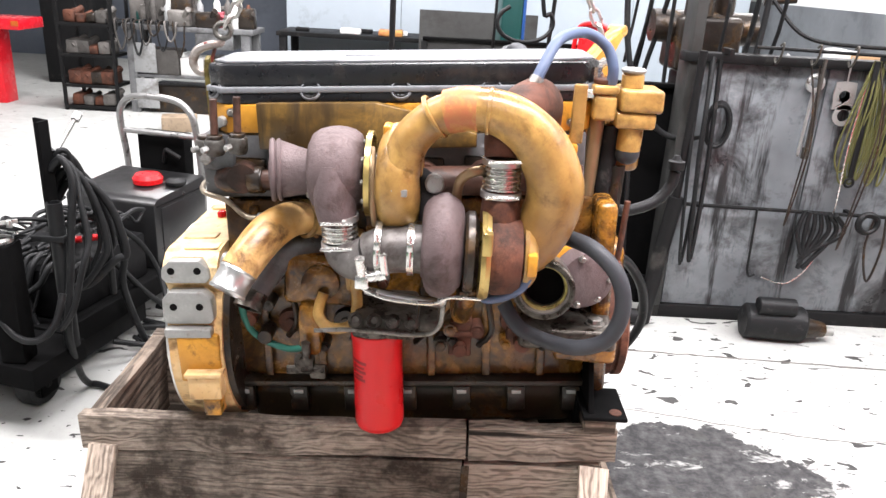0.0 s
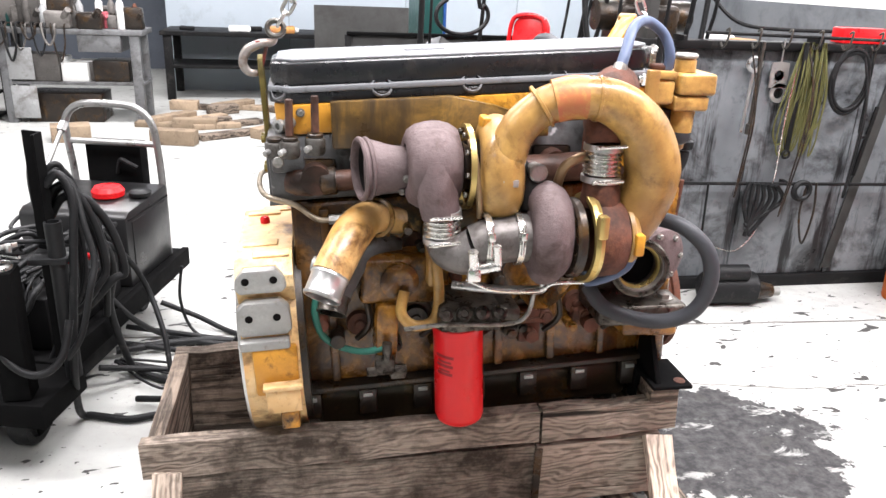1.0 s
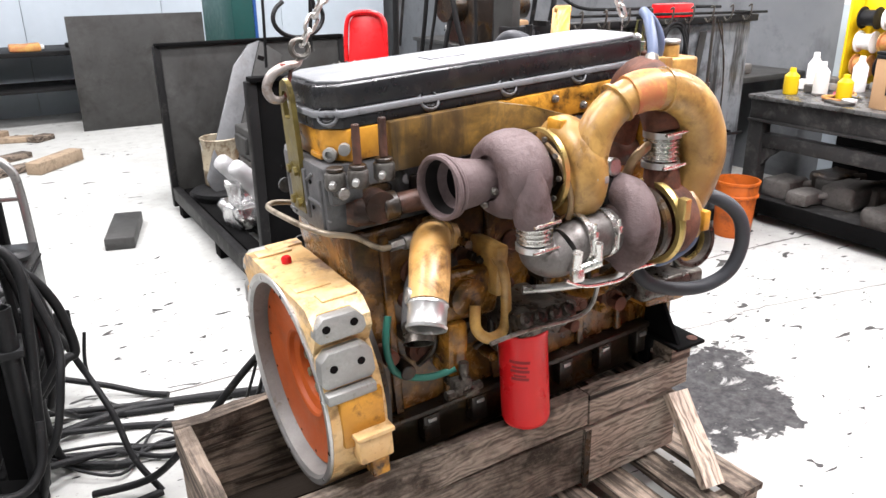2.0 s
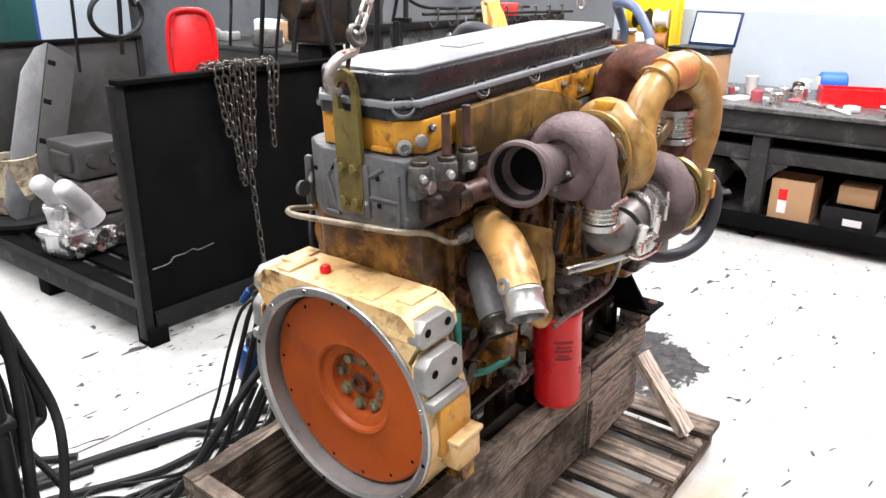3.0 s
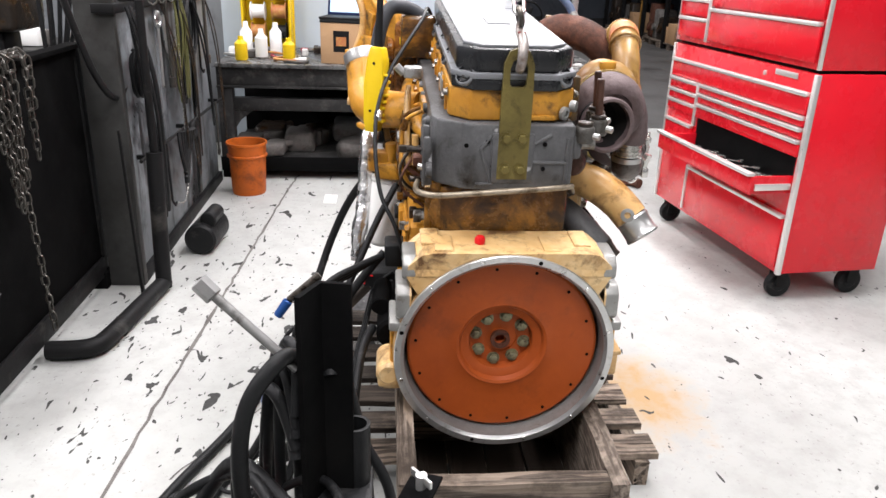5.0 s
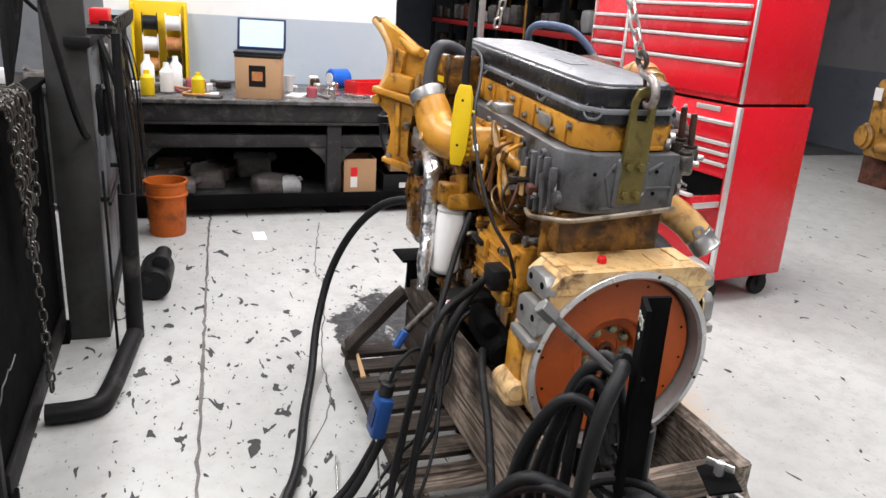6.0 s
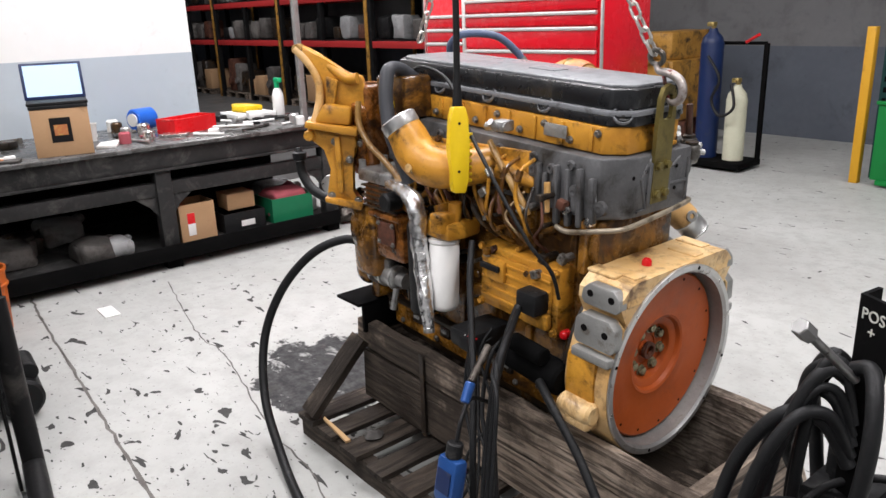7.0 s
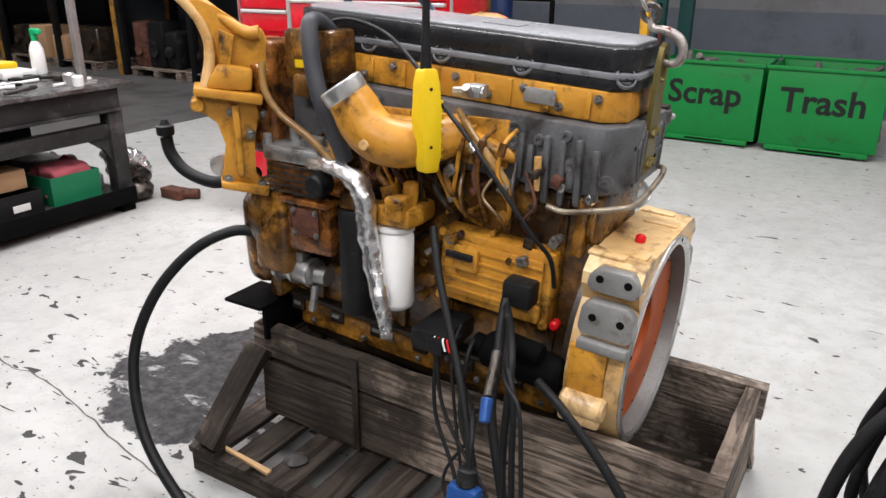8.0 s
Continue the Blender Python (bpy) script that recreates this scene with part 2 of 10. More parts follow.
M_GASKET = surface("grey_gasket", (0.2, 0.208, 0.22), (0.11, 0.114, 0.12), 0.5, 0.1, 90, (0.06, 0.06, 0.06), 16, (0.58, 0.7), 0.15)
M_TURBO = surface("heat_browned_iron", (0.150, 0.112, 0.112), (0.085, 0.06, 0.06), 0.6, 0.15, 110, (0.04, 0.021, 0.017), 7, (0.54, 0.72), 0.55, 0.6)
M_RUST = surface("rusty_iron", (0.17, 0.066, 0.038), (0.06, 0.022, 0.015), 0.7, 0.1, 80, (0.035, 0.018, 0.013), 11, (0.45, 0.65), 0.5, 0.6)
M_DARKIRON = surface("oily_dark_iron", (0.034, 0.026, 0.02), (0.009, 0.007, 0.006), 0.34, 0.2, 45, (0.085, 0.048, 0.02), 11, (0.52, 0.68), 0.6, 0.6, gloss=0.4)
M_STEEL = surface("machined_steel", (0.62, 0.62, 0.61), (0.4, 0.4, 0.39), 0.34, 0.85, 90, (0.22, 0.19, 0.16), 12, (0.58, 0.72), 0.12, 0.4)
M_PAD = surface("bare_cast_pad", (0.36, 0.36, 0.345), (0.22, 0.22, 0.21), 0.45, 0.55, 120, (0.16, 0.13, 0.1), 20, (0.6, 0.72), 0.25, 0.5)
M_ORANGE = surface("flywheel_orange_primer", (0.43, 0.085, 0.013), (0.28, 0.05, 0.01), 0.5, 0, 60, (0.17, 0.04, 0.012), 5, (0.55, 0.78), 0.12, 0.4)
M_BOLTGREEN = surface("greenish_plated_bolt", (0.30, 0.29, 0.18), (0.13, 0.11, 0.07), 0.4, 0.5, 140, (0.08, 0.05, 0.03), 30, (0.5, 0.65), 0.2)
M_BOLT = surface("dull_bolt_steel", (0.30, 0.29, 0.27), (0.12, 0.11, 0.1), 0.4, 0.7, 140, (0.06, 0.045, 0.03), 40, (0.5, 0.68), 0.2)
M_BRIGHT = surface("bright_stainless", (0.72, 0.71, 0.68), (0.45, 0.44, 0.42), 0.25, 0.95, 150, (0.25, 0.2, 0.15), 25, (0.6, 0.75), 0.15)
M_RED = surface("red_enamel", (0.62, 0.012, 0.016), (0.48, 0.01, 0.012), 0.3, 0, 50, None, bump=0.03, vary=0.2)
M_WHITE = surface("white_enamel", (0.78, 0.78, 0.76), (0.62, 0.61, 0.58), 0.35, 0, 60, (0.35, 0.28, 0.2), 14, (0.66, 0.78), 0.05)
M_RUBBER = surface("black_rubber", (0.007, 0.0075, 0.008), (0.016, 0.016, 0.017), 0.5, 0, 90, (0.05, 0.048, 0.046), 20, (0.6, 0.75), 0.25, gloss=0.22)
M_GREYRUBBER = surface("grey_rubber", (0.045, 0.048, 0.054), (0.022, 0.022, 0.026), 0.5, 0, 90, None, bump=0.2, gloss=0.25)
M_BLUEHOSE = surface("blue_grey_silicone_hose", (0.085, 0.115, 0.19), (0.05, 0.068, 0.12), 0.45, 0, 90, None, bump=0.1)
M_BLUE = surface("blue_anodised", (0.02, 0.075, 0.25), (0.008, 0.03, 0.12), 0.35, 0.2, 120, None, bump=0.1)
M_FOIL = surface("crumpled_foil_wrap", (0.78, 0.78, 0.78), (0.5, 0.5, 0.5), 0.24, 0.95, 45, None, bump=0.9, vary=0.4)
M_OLIVE = surface("olive_plated_steel", (0.20, 0.16, 0.05), (0.1, 0.08, 0.025), 0.4, 0.45, 90, (0.07, 0.055, 0.02), 12, (0.55, 0.7), 0.15, 0.5)
M_GOLD = surface("gold_clamp_steel", (0.55, 0.42, 0.16), (0.3, 0.2, 0.06), 0.33, 0.8, 90, (0.14, 0.08, 0.03), 18, (0.55, 0.7), 0.15)
M_COPPER = surface("brown_steel_line", (0.30, 0.21, 0.12), (0.16, 0.1, 0.05), 0.4, 0.6, 120, None, bump=0.1)
M_GREENHOSE = surface("green_hose", (0.03, 0.16, 0.12), (0.015, 0.08, 0.06), 0.45, 0, 90, None, bump=0.1)
M_ALU = surface("dull_aluminium", (0.42, 0.42, 0.41), (0.25, 0.25, 0.24), 0.42, 0.8, 100, (0.1, 0.08, 0.06), 14, (0.52, 0.7), 0.3)
# near-black for flat discs and bars that stand in for unlit holes and bores
M_HOLE_SHADE = surface("hole_and_bore_shade", (0.004, 0.0035, 0.0035), (0.008, 0.007, 0.007), 0.8, 0, 60, None, bump=0.1, gloss=0.05)
M_YELPLASTIC = surface("yellow_plastic", (0.72, 0.50, 0.01), (0.6, 0.38, 0.01), 0.4, 0, 80, (0.25, 0.17, 0.03), 20, (0.66, 0.76), 0.05)
M_BLACKSTEEL = surface("black_painted_steel", (0.0028, 0.0028, 0.003), (0.006, 0.006, 0.006), 0.75, 0, 40, (0.008, 0.0075, 0.007), 4, (0.58, 0.8), 0.2, 0.6, gloss=0.03)
M_DARKSTEEL = surface("dark_bench_steel", (0.013, 0.013, 0.0135), (0.006, 0.006, 0.006), 0.5, 0.05, 30, (0.05, 0.047, 0.043), 5, (0.58, 0.75), 0.25, 0.5, gloss=0.12)
M_PANEL = surface("grey_painted_plate", (0.225, 0.244, 0.258), (0.085, 0.093, 0.10), 0.42, 0.05, 14, (0.022, 0.022, 0.023), 3.4, (0.50, 0.66), 0.1, 0.6,
                  streaks=((0.018, 0.018, 0.019), 9, 0.52, 0.62), gloss=0.3)
M_OLDPANEL = surface("weathered_grey_plate", (0.055, 0.055, 0.053), (0.022, 0.022, 0.021), 0.5, 0.05, 25, (0.022, 0.021, 0.019), 3, (0.5, 0.72), 0.15, 0.5, gloss=0.2)
M_REDBOX = surface("red_cabinet_enamel", (0.66, 0.010, 0.022), (0.52, 0.008, 0.016), 0.26, 0, 30, None, bump=0.02, vary=0.15, coat=0.3)
M_CHROME = surface("brushed_trim", (0.80, 0.79, 0.77), (0.68, 0.67, 0.65), 0.34, 0.75, 220, None, bump=0.02)
M_CARD = surface("brown_cardboard", (0.42, 0.26, 0.14), (0.3, 0.18, 0.09), 0.8, 0, 60, (0.22, 0.13, 0.07), 7, (0.62, 0.75), 0.12)
M_GREENBIN = surface("green_bin_enamel", (0.006, 0.20, 0.04), (0.004, 0.11, 0.022), 0.42, 0, 20, (0.02, 0.05, 0.02), 4, (0.58, 0.76), 0.06)
M_BLACKMARK = surface("black_marker_paint", (0.008, 0.01, 0.009), None, 0.6, 0, 60, None, bump=0.05)
M_WALLWHITE = surface("white_wall_paint", (0.78, 0.79, 0.78), (0.66, 0.67, 0.66), 0.55, 0, 12, (0.5, 0.5, 0.48), 1.5, (0.6, 0.85), 0.05, 0.3)
M_WALLBLUE = surface("blue_grey_wall_paint", (0.44, 0.50, 0.55), (0.35, 0.4, 0.44), 0.5, 0, 12, (0.26, 0.29, 0.31), 2, (0.6, 0.8), 0.05, 0.3)
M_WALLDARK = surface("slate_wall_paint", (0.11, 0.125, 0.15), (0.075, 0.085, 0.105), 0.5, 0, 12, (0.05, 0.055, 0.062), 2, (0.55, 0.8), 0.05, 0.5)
M_CEIL = surface("ceiling_sheet", (0.40, 0.40, 0.39), (0.3, 0.3, 0.29), 0.7, 0, 10, None, bump=0.05)
M_CAP = surface("green_cap", (0.01, 0.42, 0.16), None, 0.4, 0, 90, None, bump=0.03)
# orange set below its own tone to carry the shade round the bucket
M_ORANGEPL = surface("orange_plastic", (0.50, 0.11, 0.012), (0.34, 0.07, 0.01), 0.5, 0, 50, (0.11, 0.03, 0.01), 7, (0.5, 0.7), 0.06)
M_BLUEPL = surface("blue_plastic", (0.02, 0.12, 0.55), None, 0.35, 0, 60, None, bump=0.03)
M_PAPER = surface("white_paper", (0.75, 0.75, 0.73), (0.6, 0.6, 0.58), 0.7, 0, 60, None, bump=0.03)
M_PINK = surface("faded_red_rag", (0.38, 0.09, 0.11), (0.25, 0.05, 0.06), 0.9, 0, 90, None, bump=0.4)
M_GREENPL = surface("green_crate_plastic", (0.01, 0.16, 0.07), None, 0.45, 0, 60, None, bump=0.05)
M_TEAL = surface("teal_enamel", (0.009, 0.052, 0.047), None, 0.4, 0, 60, (0.03, 0.05, 0.05), 8, (0.6, 0.75), 0.05)
M_GREYPAINT = surface("light_grey_enamel", (0.36, 0.37, 0.37), (0.2, 0.2, 0.2), 0.5, 0, 40, (0.12, 0.11, 0.1), 5, (0.5, 0.7), 0.1, 0.5)
M_CHAIN = surface("dark_chain_steel", (0.10, 0.095, 0.085), (0.045, 0.04, 0.034), 0.38, 0.7, 120, (0.05, 0.035, 0.025), 30, (0.55, 0.7), 0.25)
M_BRIGHTCHAIN = surface("zinc_chain_steel", (0.55, 0.53, 0.5), (0.32, 0.3, 0.28), 0.32, 0.85, 120, (0.2, 0.16, 0.12), 30, (0.6, 0.75), 0.15)
M_ROPE = surface("yellow_green_rope", (0.10, 0.098, 0.032), (0.04, 0.04, 0.014), 0.8, 0, 160, None, bump=0.5)
M_BROWNGREY = surface("dusty_part_metal", (0.16, 0.15, 0.14), (0.07, 0.065, 0.06), 0.6, 0.3, 40, (0.05, 0.045, 0.04), 9, (0.5, 0.7), 0.4, 0.6, random_tint=0.5)
M_OCHRE = surface("far_engine_paint", (0.48, 0.25, 0.05), (0.25, 0.12, 0.02), 0.5, 0, 40, (0.06, 0.035, 0.015), 8, (0.5, 0.66), 0.3, 0.5)
M_CREAM = surface("cream_cylinder_paint", (0.55, 0.55, 0.42), None, 0.4, 0, 50, (0.25, 0.22, 0.15), 8, (0.6, 0.75), 0.05)
M_NAVY = surface("navy_enamel", (0.008, 0.02, 0.075), None, 0.4, 0, 50, (0.04, 0.04, 0.05), 8, (0.6, 0.75), 0.05)
M_LETTER = surface("chalk_marker", (0.55, 0.55, 0.50), None, 0.7, 0, 90, None, bump=0.05)
M_SHELFRED = surface("red_rack_beam", (0.45, 0.03, 0.03), None, 0.5, 0, 30, None, bump=0.05)


def wood_material(name, soak, spill=None, figure=False, tone=1.0):
    """Weathered wood; spill: centre and radius of an oil spill that soaked in; figure: the flamed grain of sawn ply."""
    ma = bpy.data.materials.new(name)
    ma.use_nodes = True
    nt = ma.node_tree
    bs = nt.nodes["Principled BSDF"]
    tc = nt.nodes.new("ShaderNodeTexCoord")
    oi = nt.nodes.new("ShaderNodeObjectInfo")
    add = nt.nodes.new("ShaderNodeVectorMath")
    wire(nt, tc.outputs["Object"], add.inputs[0])
    sc = nt.nodes.new("ShaderNodeVectorMath")
    sc.operation = "SCALE"
    sc.inputs[0].default_value = (3.1, 7.7, 5.3)
    wire(nt, oi.outputs["Random"], sc.inputs["Scale"])
    wire(nt, sc.outputs[0], add.inputs[1])
    co = add.outputs[0]
    warp = noise_of(nt, co, 2.5, 3, 0.5, (0.5, 2, 2))
    wv = nt.nodes.new("ShaderNodeTexWave")
    wv.bands_direction = "Z"
    for k, v in (("Scale", 17.0 if figure else 8.0), ("Distortion", 26.0 if figure else 15.0), ("Detail", 3.0 if figure else 5.0), ("Detail Scale", 0.7 if figure else 1.6)):
        wv.inputs[k].default_value = v
    mp = nt.nodes.new("ShaderNodeMapping")
    mp.inputs[3].default_value = (0.42 if figure else 0.14, 1.0, 1.0)
    wire(nt, co, mp.inputs[0])
    wire(nt, mp.outputs[0], wv.inputs[0])
    fib = noise_of(nt, co, 90, 5, 0.7, (0.05, 1, 1))
    light, deep = ((0.205, 0.170, 0.138), (0.088, 0.071, 0.057)) if figure else ((0.235, 0.184, 0.142), (0.062, 0.047, 0.036))
    base = mix(nt, ramp(nt, wv.outputs[1], 0.2 if figure else 0.32, 0.9 if figure else 0.72), light, deep)
    streak = nt.nodes.new("ShaderNodeMath")
    streak.operation = "MULTIPLY"
    streak.inputs[1].default_value = 0.6
    wire(nt, ramp(nt, fib, 0.45, 0.72), streak.inputs[0])
    base = mix(nt, streak.outputs[0], base, (0.42, 0.35, 0.285))
    crack = noise_of(nt, co, 26, 3, 0.6, (0.035, 1, 1), 0.3)
    base = mix(nt, ramp(nt, crack, 0.66 if figure else 0.62, 0.70 if figure else 0.67), base, (0.012, 0.009, 0.007))
    dirt = noise_of(nt, co, 4, 6, 0.7)
    base = mix(nt, ramp(nt, dirt, 0.47 - soak, 0.66 - soak), base, (0.030, 0.022, 0.016))
    if spill:
        geo = nt.nodes.new("ShaderNodeNewGeometry")
        gap = nt.nodes.new("ShaderNodeVectorMath")
        gap.operation = "DISTANCE"
        gap.inputs[1].default_value = spill[:3]
        wire(nt, geo.outputs[0], gap.inputs[0])
        ad = nt.nodes.new("ShaderNodeMath")
        ad.operation = "MULTIPLY_ADD"
        ad.inputs[1].default_value = 0.5
        wire(nt, noise_of(nt, geo.outputs[0], 9, 5, 0.65), ad.inputs[0])
        wire(nt, gap.outputs["Value"], ad.inputs[2])
        sp = nt.nodes.new("ShaderNodeMapRange")
        for k, v in ((1, spill[3] * 0.8 + 0.25), (2, spill[3] * 1.1 + 0.25), (3, 0.85), (4, 0.0)):
            sp.inputs[k].default_value = v
        wire(nt, ad.outputs[0], sp.inputs[0])
        base = mix(nt, sp.outputs[0], base, (0.016, 0.012, 0.009))
    hs = nt.nodes.new("ShaderNodeHueSaturation")
    mr = nt.nodes.new("ShaderNodeMapRange")
    mr.inputs[3].default_value, mr.inputs[4].default_value = 0.75 * tone, 1.35 * tone
    wire(nt, oi.outputs["Random"], mr.inputs[0])
    wire(nt, mr.outputs[0], hs.inputs["Value"])
    wire(nt, base, hs.inputs["Color"])
    wire(nt, hs.outputs[0], bs.inputs["Base Color"])
    bs.inputs["Roughness"].default_value = 0.75
    bs.inputs["Specular IOR Level"].default_value = 0.25
    bp = node(nt, "ShaderNodeBump", Strength=1.0, Distance=0.006)
    sb = nt.nodes.new("ShaderNodeMath")
    sb.operation = "SUBTRACT"
    wire(nt, fib, sb.inputs[0])
    wire(nt, ramp(nt, crack, 0.58, 0.68), sb.inputs[1])
    wire(nt, sb.outputs[0], bp.inputs["Height"])
    wire(nt, bp.outputs[0], bs.inputs["Normal"])
    return ma


M_WOOD = wood_material("weathered_grey_wood", 0.0, (0.75, 0.62, 0.1, 0.62))
M_WOOD_OILY = wood_material("oil_soaked_wood", 0.0, (0.80, 0.40, 0.2, 0.40))
M_WOOD_PLY = wood_material("flamed_weathered_ply", 0.035, None, True, 1.0)
M_WOOD_PALE = wood_material("pale_weathered_ply", -0.07, None, True, 1.45)
M_WOOD_BLEACHED = wood_material("bleached_scuffed_wood", -0.08, None, True, 1.9)
M_WOOD_SOAKED = wood_material("oil_blackened_wood", 0.26, None)
M_FRESHWOOD = surface("split_fresh_wood", (0.52, 0.34, 0.17), (0.38, 0.22, 0.1), 0.7, 0, 40, None, bump=0.3)


def floor_material():
    """Pale painted concrete, worn, with specks, tyre-grey dust, an oil patch, an orange spill and a painted gloom round
    the crate.
    """
    ma = bpy.data.materials.new("painted_concrete_floor")
    ma.use_nodes = True
    nt = ma.node_tree
    bs = nt.nodes["Principled BSDF"]
    geo = nt.nodes.new("ShaderNodeNewGeometry")
    co = geo.outputs[0]
    c = mix(nt, ramp(nt, noise_of(nt, co, 1.1, 5, 0.6), 0.35, 0.7), (0.435, 0.445, 0.428), (0.365, 0.374, 0.357))
    c = mix(nt, ramp(nt, noise_of(nt, co, 9, 6, 0.7), 0.45, 0.75), c, (0.32, 0.32, 0.307))
    c = mix(nt, ramp(nt, noise_of(nt, co, 45, 3, 0.6), 0.62, 0.70), c, (0.28, 0.28, 0.265))
    def patch(x, y, rx, ry, raggedness, lo, hi, scale=7.0):
        mp = nt.nodes.new("ShaderNodeMapping")
        mp.vector_type = "TEXTURE"
        mp.inputs[1].default_value, mp.inputs[3].default_value = (x, y, 0), (rx, ry, 1)
        wire(nt, co, mp.inputs[0])
        ln = nt.nodes.new("ShaderNodeVectorMath")
        ln.operation = "LENGTH"
        wire(nt, mp.outputs[0], ln.inputs[0])
        ad = nt.nodes.new("ShaderNodeMath")
        ad.operation = "MULTIPLY_ADD"
        wire(nt, noise_of(nt, co, scale, 6, 0.65), ad.inputs[0])
        ad.inputs[1].default_value = raggedness
        wire(nt, ln.outputs["Value"], ad.inputs[2])
        mr = nt.nodes.new("ShaderNodeMapRange")
        for k, v in ((1, lo), (2, hi), (3, 1.0), (4, 0.0)):
            mr.inputs[k].default_value = v
        wire(nt, ad.outputs[0], mr.inputs[0])
        return mr.outputs[0]

    def math_(op, a, b):
        n = nt.nodes.new("ShaderNodeMath")
        n.operation = op
        for sk, v in ((n.inputs[0], a), (n.inputs[1], b)):
            if isinstance(v, (int, float)):
                sk.default_value = v
            else:
                wire(nt, v, sk)
        return n.outputs[0]

    # chips in the paint, thicker where the crates are dragged
    worn = patch(1.1, 0.85, 2.2, 1.1, 0.5, 0.5, 1.9, 1.5)
    n1 = noise_of(nt, co, 10, 2.0, 0.5, (0.75, 1.6, 1), 0.7)
    n2 = noise_of(nt, co, 27, 2.0, 0.5, (0.8, 1.5, 1), 0.5)
    chip = ramp(nt, math_("ADD", n1, math_("MULTIPLY", worn, 0.066)), 0.70, 0.712)
    small_chip = ramp(nt, math_("ADD", n2, math_("MULTIPLY", worn, 0.048)), 0.735, 0.748)
    chip_tone = mix(nt, noise_of(nt, co, 40, 4, 0.6), (0.025, 0.025, 0.025), (0.085, 0.085, 0.082))
    dust = ramp(nt, noise_of(nt, co, 2.2, 6, 0.7, None, 0.8), 0.52, 0.75)
    c = mix(nt, math_("MULTIPLY", dust, 0.35), c, (0.36, 0.355, 0.33))
    scuff = ramp(nt, noise_of(nt, co, 8, 5, 0.65, (0.6, 1.4, 1), 0.5), 0.60, 0.66)
    oil = math_("MULTIPLY", patch(1.52, 0.10, 0.47, 0.41, 1.7, 1.74, 1.80, 4.5), math_("SUBTRACT", 1.0, math_("MULTIPLY", scuff, 0.7)))
    oil_tone = mix(nt, ramp(nt, noise_of(nt, co, 22, 5, 0.7), 0.4, 0.65), (0.035, 0.035, 0.036), (0.080, 0.080, 0.080))
    orange = patch(0.66, -0.66, 0.42, 0.26, 1.7, 1.0, 1.8, 9.0)
    c = mix(nt, math_("MULTIPLY", orange, 0.9), c, (0.40, 0.22, 0.05))
    # broad soft shade round the engine crate, mixed into the floor colour
    painted_gloom = patch(0.4, 0.3, 1.7, 1.2, 0.9, 0.9, 2.2, 2.0)
    c = mix(nt, math_("MULTIPLY", painted_gloom, 0.3), c, (0.36, 0.36, 0.34))
    c = mix(nt, oil, c, oil_tone)
    c = mix(nt, chip, c, chip_tone)
    c = mix(nt, small_chip, c, chip_tone)
    wire(nt, c, bs.inputs["Base Color"])
    mr = nt.nodes.new("ShaderNodeMapRange")
    mr.inputs[3].default_value, mr.inputs[4].default_value = 0.4, 0.7
    dull = math_("MAXIMUM", oil, math_("MAXIMUM", chip, small_chip))
    wire(nt, math_("SUBTRACT", 0.17, math_("MULTIPLY", dull, 0.13)), bs.inputs["Specular IOR Level"])
    wire(nt, noise_of(nt, co, 5, 5, 0.6), mr.inputs[0])
    wire(nt, mr.outputs[0], bs.inputs["Roughness"])
    bp = node(nt, "ShaderNodeBump", Strength=0.12, Distance=0.003)
    wire(nt, noise_of(nt, co, 30, 5, 0.7), bp.inputs["Height"])
    wire(nt, bp.outputs[0], bs.inputs["Normal"])
    return ma


M_FLOOR = floor_material()

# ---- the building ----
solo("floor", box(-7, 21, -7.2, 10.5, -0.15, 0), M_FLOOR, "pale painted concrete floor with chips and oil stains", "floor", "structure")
solo("ceiling", box(-7, 21, -7.2, 10.5, 4.6, 4.75), M_CEIL, "plain sheet ceiling", "ceiling", "structure")


def two_tone_wall(name, x0, x1, y0, y1, split, low, high, label):
    ob = thing(name, (x0 + x1) / 2, (y0 + y1) / 2, 0, label, "wall", kind="structure")
    part("lower_wall", box(x0, x1, y0, y1, 0, split), low, ob)
    part("upper_wall", box(x0, x1, y0, y1, split, 4.6), high, ob)
    return ob


two_tone_wall("wall_north", -7, 21, 10.3, 10.5, 1.5, M_WALLDARK, M_WALLWHITE, "workshop wall, slate below and white above")
two_tone_wall("wall_east_1", 4.60, 4.75, -0.62, 1.60, 1.30, M_WALLBLUE, M_WALLWHITE, "bench wall, pale blue below and white above")
two_tone_wall("wall_east_3", 4.60, 4.75, 1.60, 10.3, 1.40, surface("dingy_grey_wall_paint", (0.17, 0.18, 0.19), (0.11, 0.12, 0.128), 0.5, 0, 12, (0.06, 0.062, 0.066), 2, (0.52, 0.75), 0.06, 0.5), M_WALLWHITE, "workshop wall, dingy grey below and white above")
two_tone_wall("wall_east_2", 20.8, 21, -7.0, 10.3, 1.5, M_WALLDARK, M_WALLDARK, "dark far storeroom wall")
two_tone_wall("wall_south", -7, 21, -7.2, -7.0, 1.02, M_WALLDARK, surface("dull_grey_wall_paint", (0.17, 0.173, 0.177), (0.13, 0.13, 0.134), 0.55, 0, 12, (0.09, 0.09, 0.09), 2, (0.5, 0.75), 0.05, 0.5), "workshop wall, slate below and dull grey above")
two_tone_wall("wall_west", -7.2, -7, -7.2, 10.5, 1.5, M_WALLDARK, M_WALLWHITE, "workshop wall, slate below and white above")

